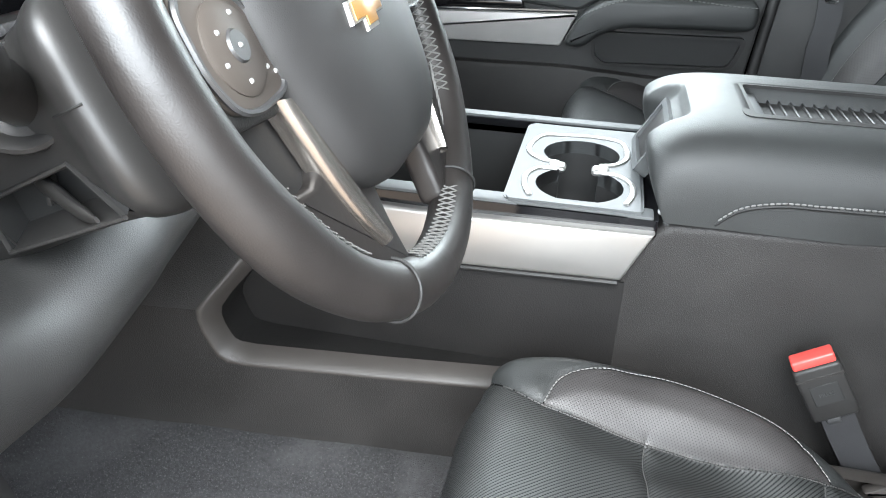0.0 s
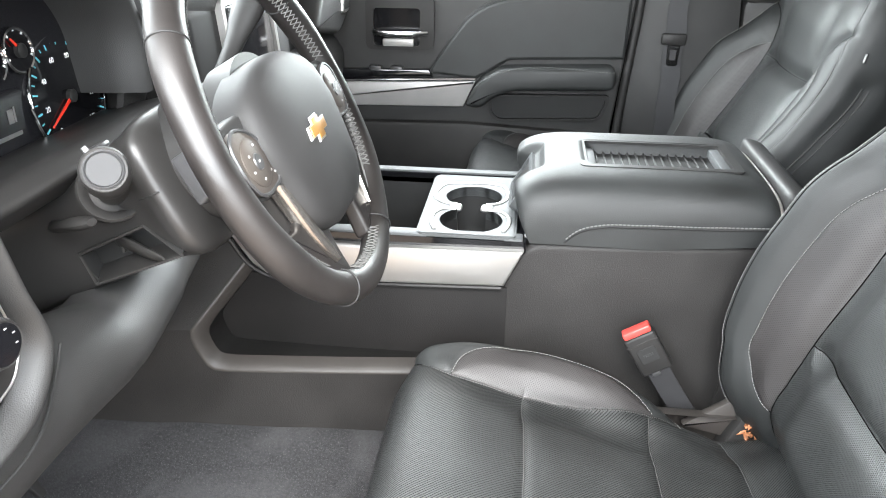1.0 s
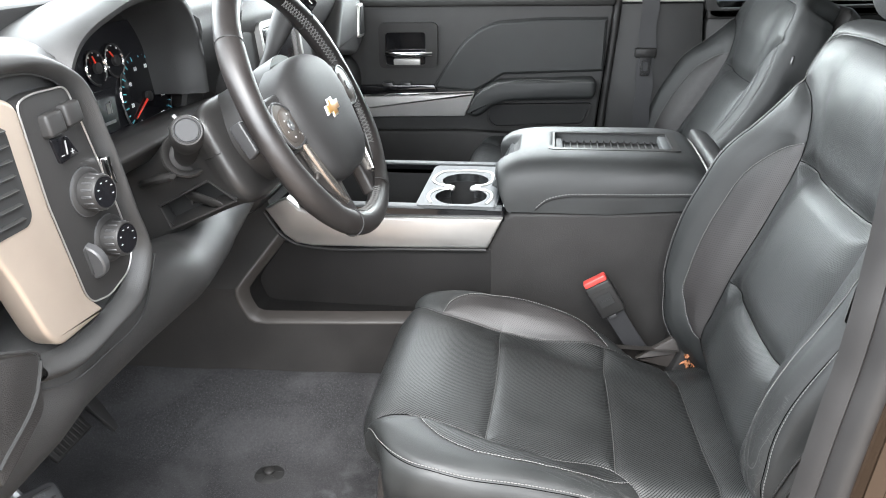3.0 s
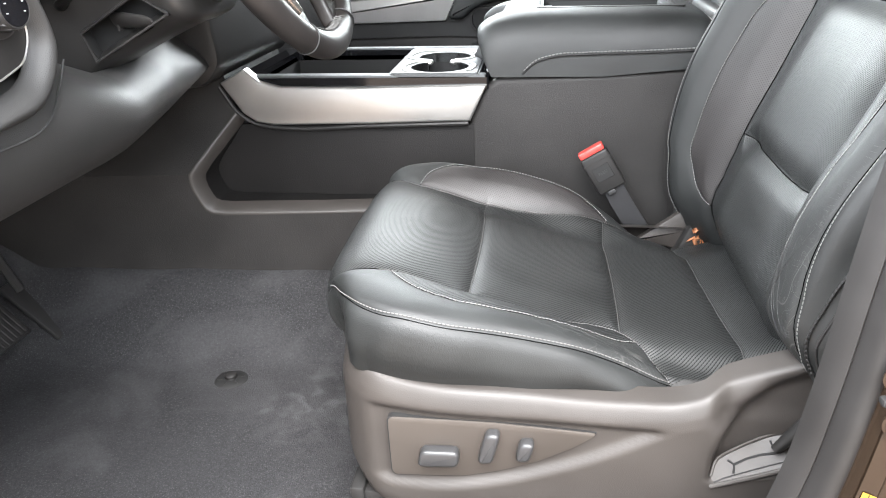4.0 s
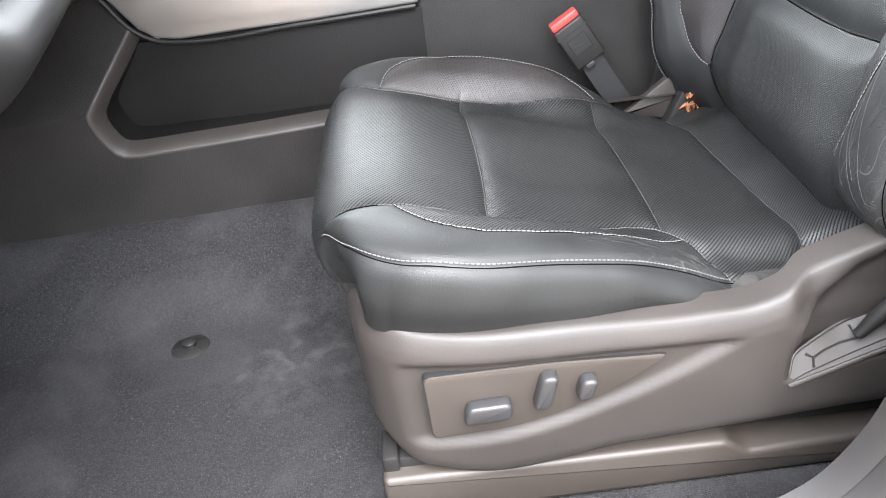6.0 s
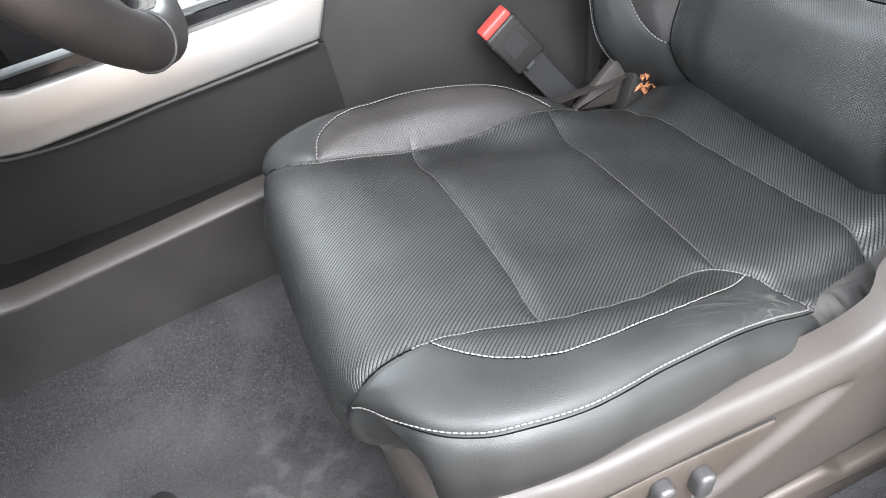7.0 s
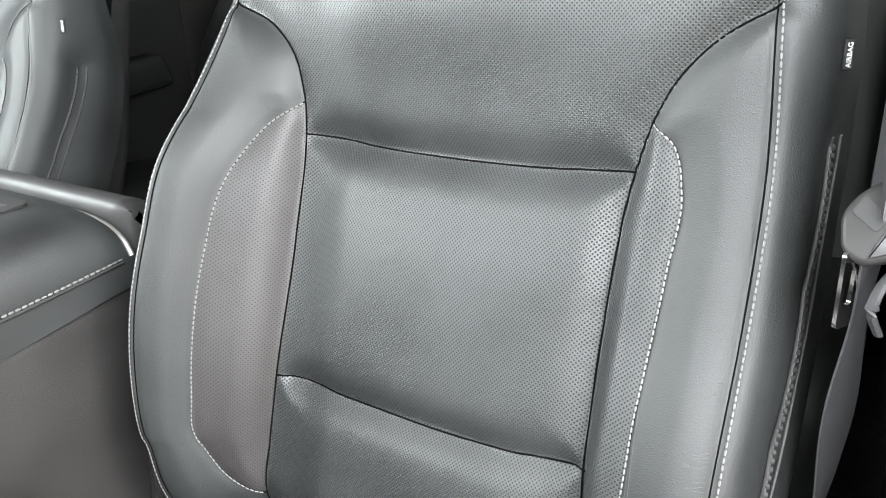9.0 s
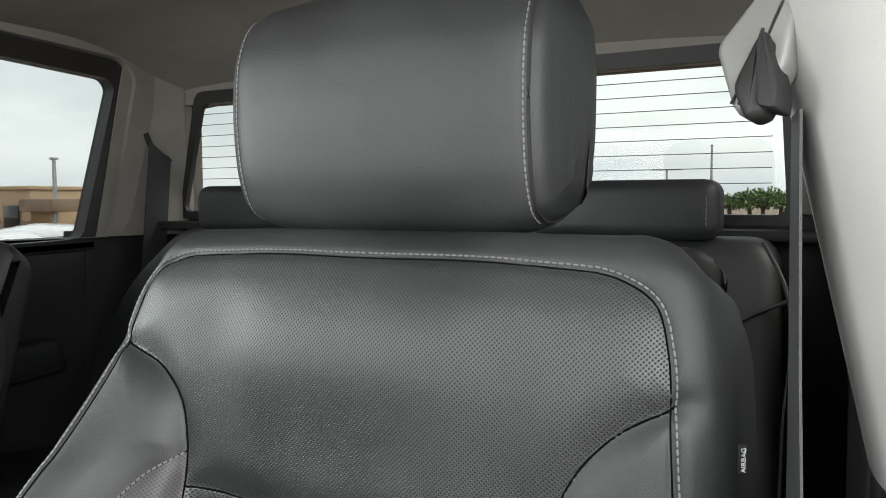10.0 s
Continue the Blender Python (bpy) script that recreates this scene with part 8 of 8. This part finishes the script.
def pedals():
    b = thing("brake_pedal", (-0.78, -0.02, 0.14), "black ribbed brake pedal hanging from its arm", "pedal")
    m = frame_at((-0.765, 0.045, 0.125), (0.75, 0, 0.66), (0, 1, 0))
    part("pad", moved(box(-0.062, 0.062, -0.042, 0.042, -0.006, 0.006, 0.005), m), RUBBER, b)
    for k in range(9):
        part("rib", moved(box(-0.054 + k * 0.0125, -0.047 + k * 0.0125, -0.036, 0.036, 0.006, 0.0085, 0.001, 1), m), RUBBER, b)
    part("arm", tube([(-0.775, 0.06, 0.14), (-0.86, 0.06, 0.24), (-0.90, 0.06, 0.46)], 0.010, 8), STEEL, b)
    a = thing("accelerator_pedal", (-0.80, 0.19, 0.1), "black accelerator pedal on the toe board", "pedal")
    part("pad", moved(box(-0.028, 0.028, -0.075, 0.075, -0.006, 0.006, 0.005), frame_at((-0.775, 0.185, 0.10), (0.72, 0, 0.69), (0, 1, 0))), RUBBER, a)
    part("arm", tube([(-0.80, 0.185, 0.14), (-0.87, 0.185, 0.30)], 0.010, 8), PLASTIC, a)
    p = thing("parking_brake_pedal", (-0.66, -0.27, 0.12), "grey parking brake pedal with worn lettering", "pedal")
    q = frame_at((-0.640, -0.215, 0.165), (0.55, -0.45, 0.70), (0.55, 0.75, 0.05))
    part("pad", moved(prism(rounded([(-0.050, -0.028), (0.050, -0.028), (0.050, 0.028), (-0.050, 0.028)], 0.018), "z", -0.010, 0.008, 0.005), q), BUTTON, p)
    for k in range(3):
        part("groove", moved(box(-0.040, 0.040, -0.022 + k * 0.018, -0.018 + k * 0.018, 0.007, 0.0095, 0.001, 1), q), BLACK, p)
    for k, word in enumerate(("PUSH ON", "PUSH OFF")):
        digits(word, q @ pose(0, 0.010 - k * 0.018, 0.0085), 0.013, p, BACKPLASTIC)
    part("arm", tube([(-0.645, -0.21, 0.155), (-0.74, -0.20, 0.26), (-0.80, -0.20, 0.44)], 0.010, 8), STEEL, p)


pedals()


# ---- rear bench ----
def rear_bench():
    o = thing("rear_bench_seat", (1.25, 0.5, 0.1), "black leather rear bench with low head restraints", "rear seat")
    part("bench_cushion", prism(rounded([(0.88, 0.12), (0.86, 0.36), (0.92, 0.42), (1.36, 0.36), (1.36, 0.12)], 0.05), "y", -0.30, 1.34, 0.03, 4), LEATHER, o)
    for y0, y1 in ((-0.285, 0.245), (0.25, 0.70), (0.705, 1.22)):
        top = 0.888
        out = rounded([(y0, 0.33), (y1 + 0.05, 0.33), (1.26, 0.60), (1.155, 0.775), (1.03, top), (y0 + 0.02, top)] if y1 > 1 else [(y0, 0.33), (y1, 0.33), (y1, 0.62), (y1 - 0.01, top), (y0 + 0.03, top)], 0.05)
        bm = prism(out, "x", 0, 0.13, 0.028, 4)
        for v in bm.verts:
            v.co.x += 1.30 + 0.24 * (v.co.z - 0.33)
        part("bench_back", bm, LEATHER, o)
    for y0, y1 in ((-0.172, 0.145), (0.63, 0.945)):
        bm = box(1.405, 1.50, y0, y1, 0.885, 0.984, 0.026, 5)
        h = part("head_restraint", bm, LEATHER, o)
        q = [(1.404, y0 + 0.018, z) for z in np.linspace(0.905, 0.962, 12)]
        part("stitching", capsules(q, [(-1.0, 0, 0)] * 12, 0.008, 0.006, 0.0012), SEAMTHREAD, h)
    e = smooth_line([(1.32, -0.282, 0.36), (1.355, -0.287, 0.60), (1.40, -0.280, 0.83), (1.42, -0.25, 0.885)], 24)
    part("edge_seam", tube(e - np.array((0.012, -0.012, 0)), 0.003, 6), BLACK, o)
    part("back_fold", tube(smooth_line([(1.411, -0.276, 0.797), (1.408, -0.255, 0.787), (1.404, -0.224, 0.772), (1.400, -0.200, 0.754), (1.395, -0.188, 0.734)], 18), 0.0035, 6), BLACK, o)


rear_bench()


# ---- outside ----
def outside():
    g = thing("ground", (0, 0, -0.85), "worn grey-brown asphalt car park reaching to the horizon", "ground", kind="structure")
    part("asphalt", (((-900, -900, -0.85), (900, -900, -0.85), (900, 900, -0.85), (-900, 900, -0.85)), ((0, 1, 2, 3),)), ASPHALT, g)
    b = thing("roadside_building", (21, 30, -0.85), "low tan stucco building with a brown parapet", "building")
    part("wall", box(20, 32, 29.25, 42, -0.85, 1.40, 0.05), STUCCO, b)
    part("parapet", box(19.9, 32.1, 29.15, 42.1, 1.401, 1.56, 0.04), STUCCO, b)
    part("plinth", box(19.93, 20.0, 29.3, 42, -0.85, 0.10, 0.02), STONE, b)
    part("canopy", box(19.4, 21, 27.0, 29.14, 0.50, 1.02, 0.05), STONE, b)
    part("canopy_post", box(19.5, 19.6, 27.2, 27.3, -0.85, 0.51, 0.01), STONE, b)
    for y in (29.9, 31.6):
        part("window", box(19.88, 19.94, y, y + 1.0, -0.4, 0.75, 0.01), GLOSS, b)
    c = thing("parked_white_car", (7.0, 9.9, -0.85), "white parked saloon beside the truck", "car")
    body = [(-2.2, 0.25), (-2.25, 0.62), (-1.3, 0.86), (-0.55, 1.28), (0.1, 1.40), (0.9, 1.34), (1.55, 0.98), (2.2, 0.92), (2.25, 0.30)]
    mm = pose(6.95, 9.9, -0.85, 0, 0, -36) @ Matrix.Scale(1.05, 4)
    part("body", moved(prism(rounded(body, 0.18), "y", -0.85, 0.85, 0.12, 3), mm), CARWHITE, c)
    part("side_window", moved(prism(rounded([(-0.95, 0.90), (-0.45, 1.22), (0.85, 1.28), (1.35, 0.95)], 0.06), "y", -0.862, 0.862), mm), GLOSS, c)
    for x in (-1.4, 1.4):
        for y in (-0.80, 0.80):
            part("wheel", moved(lathe([(0.15, -0.1), (0.32, -0.1), (0.33, 0.1), (0.15, 0.1)], frame_at((x, y, 0.33), (0, 1, 0), (1, 0, 0)), 24), mm), BLACK, c)
    for (x, y, h, arms) in ((20, 27.66, 2.58, False), (60, 11.49, 3.10, True), (60, 8.21, 4.85, False)):
        p = thing("light_pole", (x, y, -0.85), "thin grey car park light pole", "pole", "light poles")
        part("mast", tube([(x, y, -0.85), (x, y, h)], [0.12, 0.07], 8), STEEL, p)
        part("lamp_head", box(x - 0.15, x + 0.15, y - (1.1 if arms else 0.10), y + (1.1 if arms else 0.10), h, h + 0.10, 0.03), STEEL, p)
    rng = random.Random(9)
    for x, y, s in ((60, 6.9, 0.74), (61, 5.6, 0.90), (60, 4.6, 0.96), (62, 3.5, 0.88), (60, 2.2, 0.80)):
        t = thing("tree", (x, y, -0.85), "leafy green tree beyond the car park", "tree", "far trees")
        part("trunk", tube([(x, y, -0.85), (x + 0.1, y, 0.6), (x, y + 0.2, 1.6 * s)], [0.22, 0.16, 0.06], 8), BARK, t)
        vs, fs = [], []
        for _ in range(900):
            a, e, r = rng.uniform(0, 6.283), rng.uniform(-0.7, 1.3), rng.uniform(0.45, 1.0) ** 0.5
            lump = 1 + 0.25 * math.sin(3 * a + s) + 0.2 * math.sin(5 * e + 2 * a)
            cpt = Vector((x + 1.25 * s * r * lump * math.cos(a) * math.cos(e), y + 1.25 * s * r * lump * math.sin(a) * math.cos(e), 0.75 * s + 0.85 * s * r * lump * math.sin(e)))
            R = Euler((rng.uniform(0, 6), rng.uniform(0, 6), rng.uniform(0, 6))).to_matrix()
            k = len(vs)
            vs += [cpt + R @ Vector(q) * 0.14 * s for q in ((-1, 0, 0), (0, -0.5, 0.1), (1, 0, 0), (0, 0.5, 0.1))]
            fs.append((k, k + 1, k + 2, k + 3))
        part("crown", (vs, fs), FOLIAGE, t)["kind"] = "stuff"
    h = thing("neighbour_truck", (0.5, 4.0, -0.85), "pale parked vehicle beyond the far window", "car")
    part("body", box(-2.5, 3.0, 3.6, 5.4, -0.4, 0.78, 0.15, 4), CARWHITE, h)
    part("cabin", box(-0.9, 1.6, 3.7, 5.3, 0.78, 1.25, 0.2, 4), GLOSS, h)


outside()
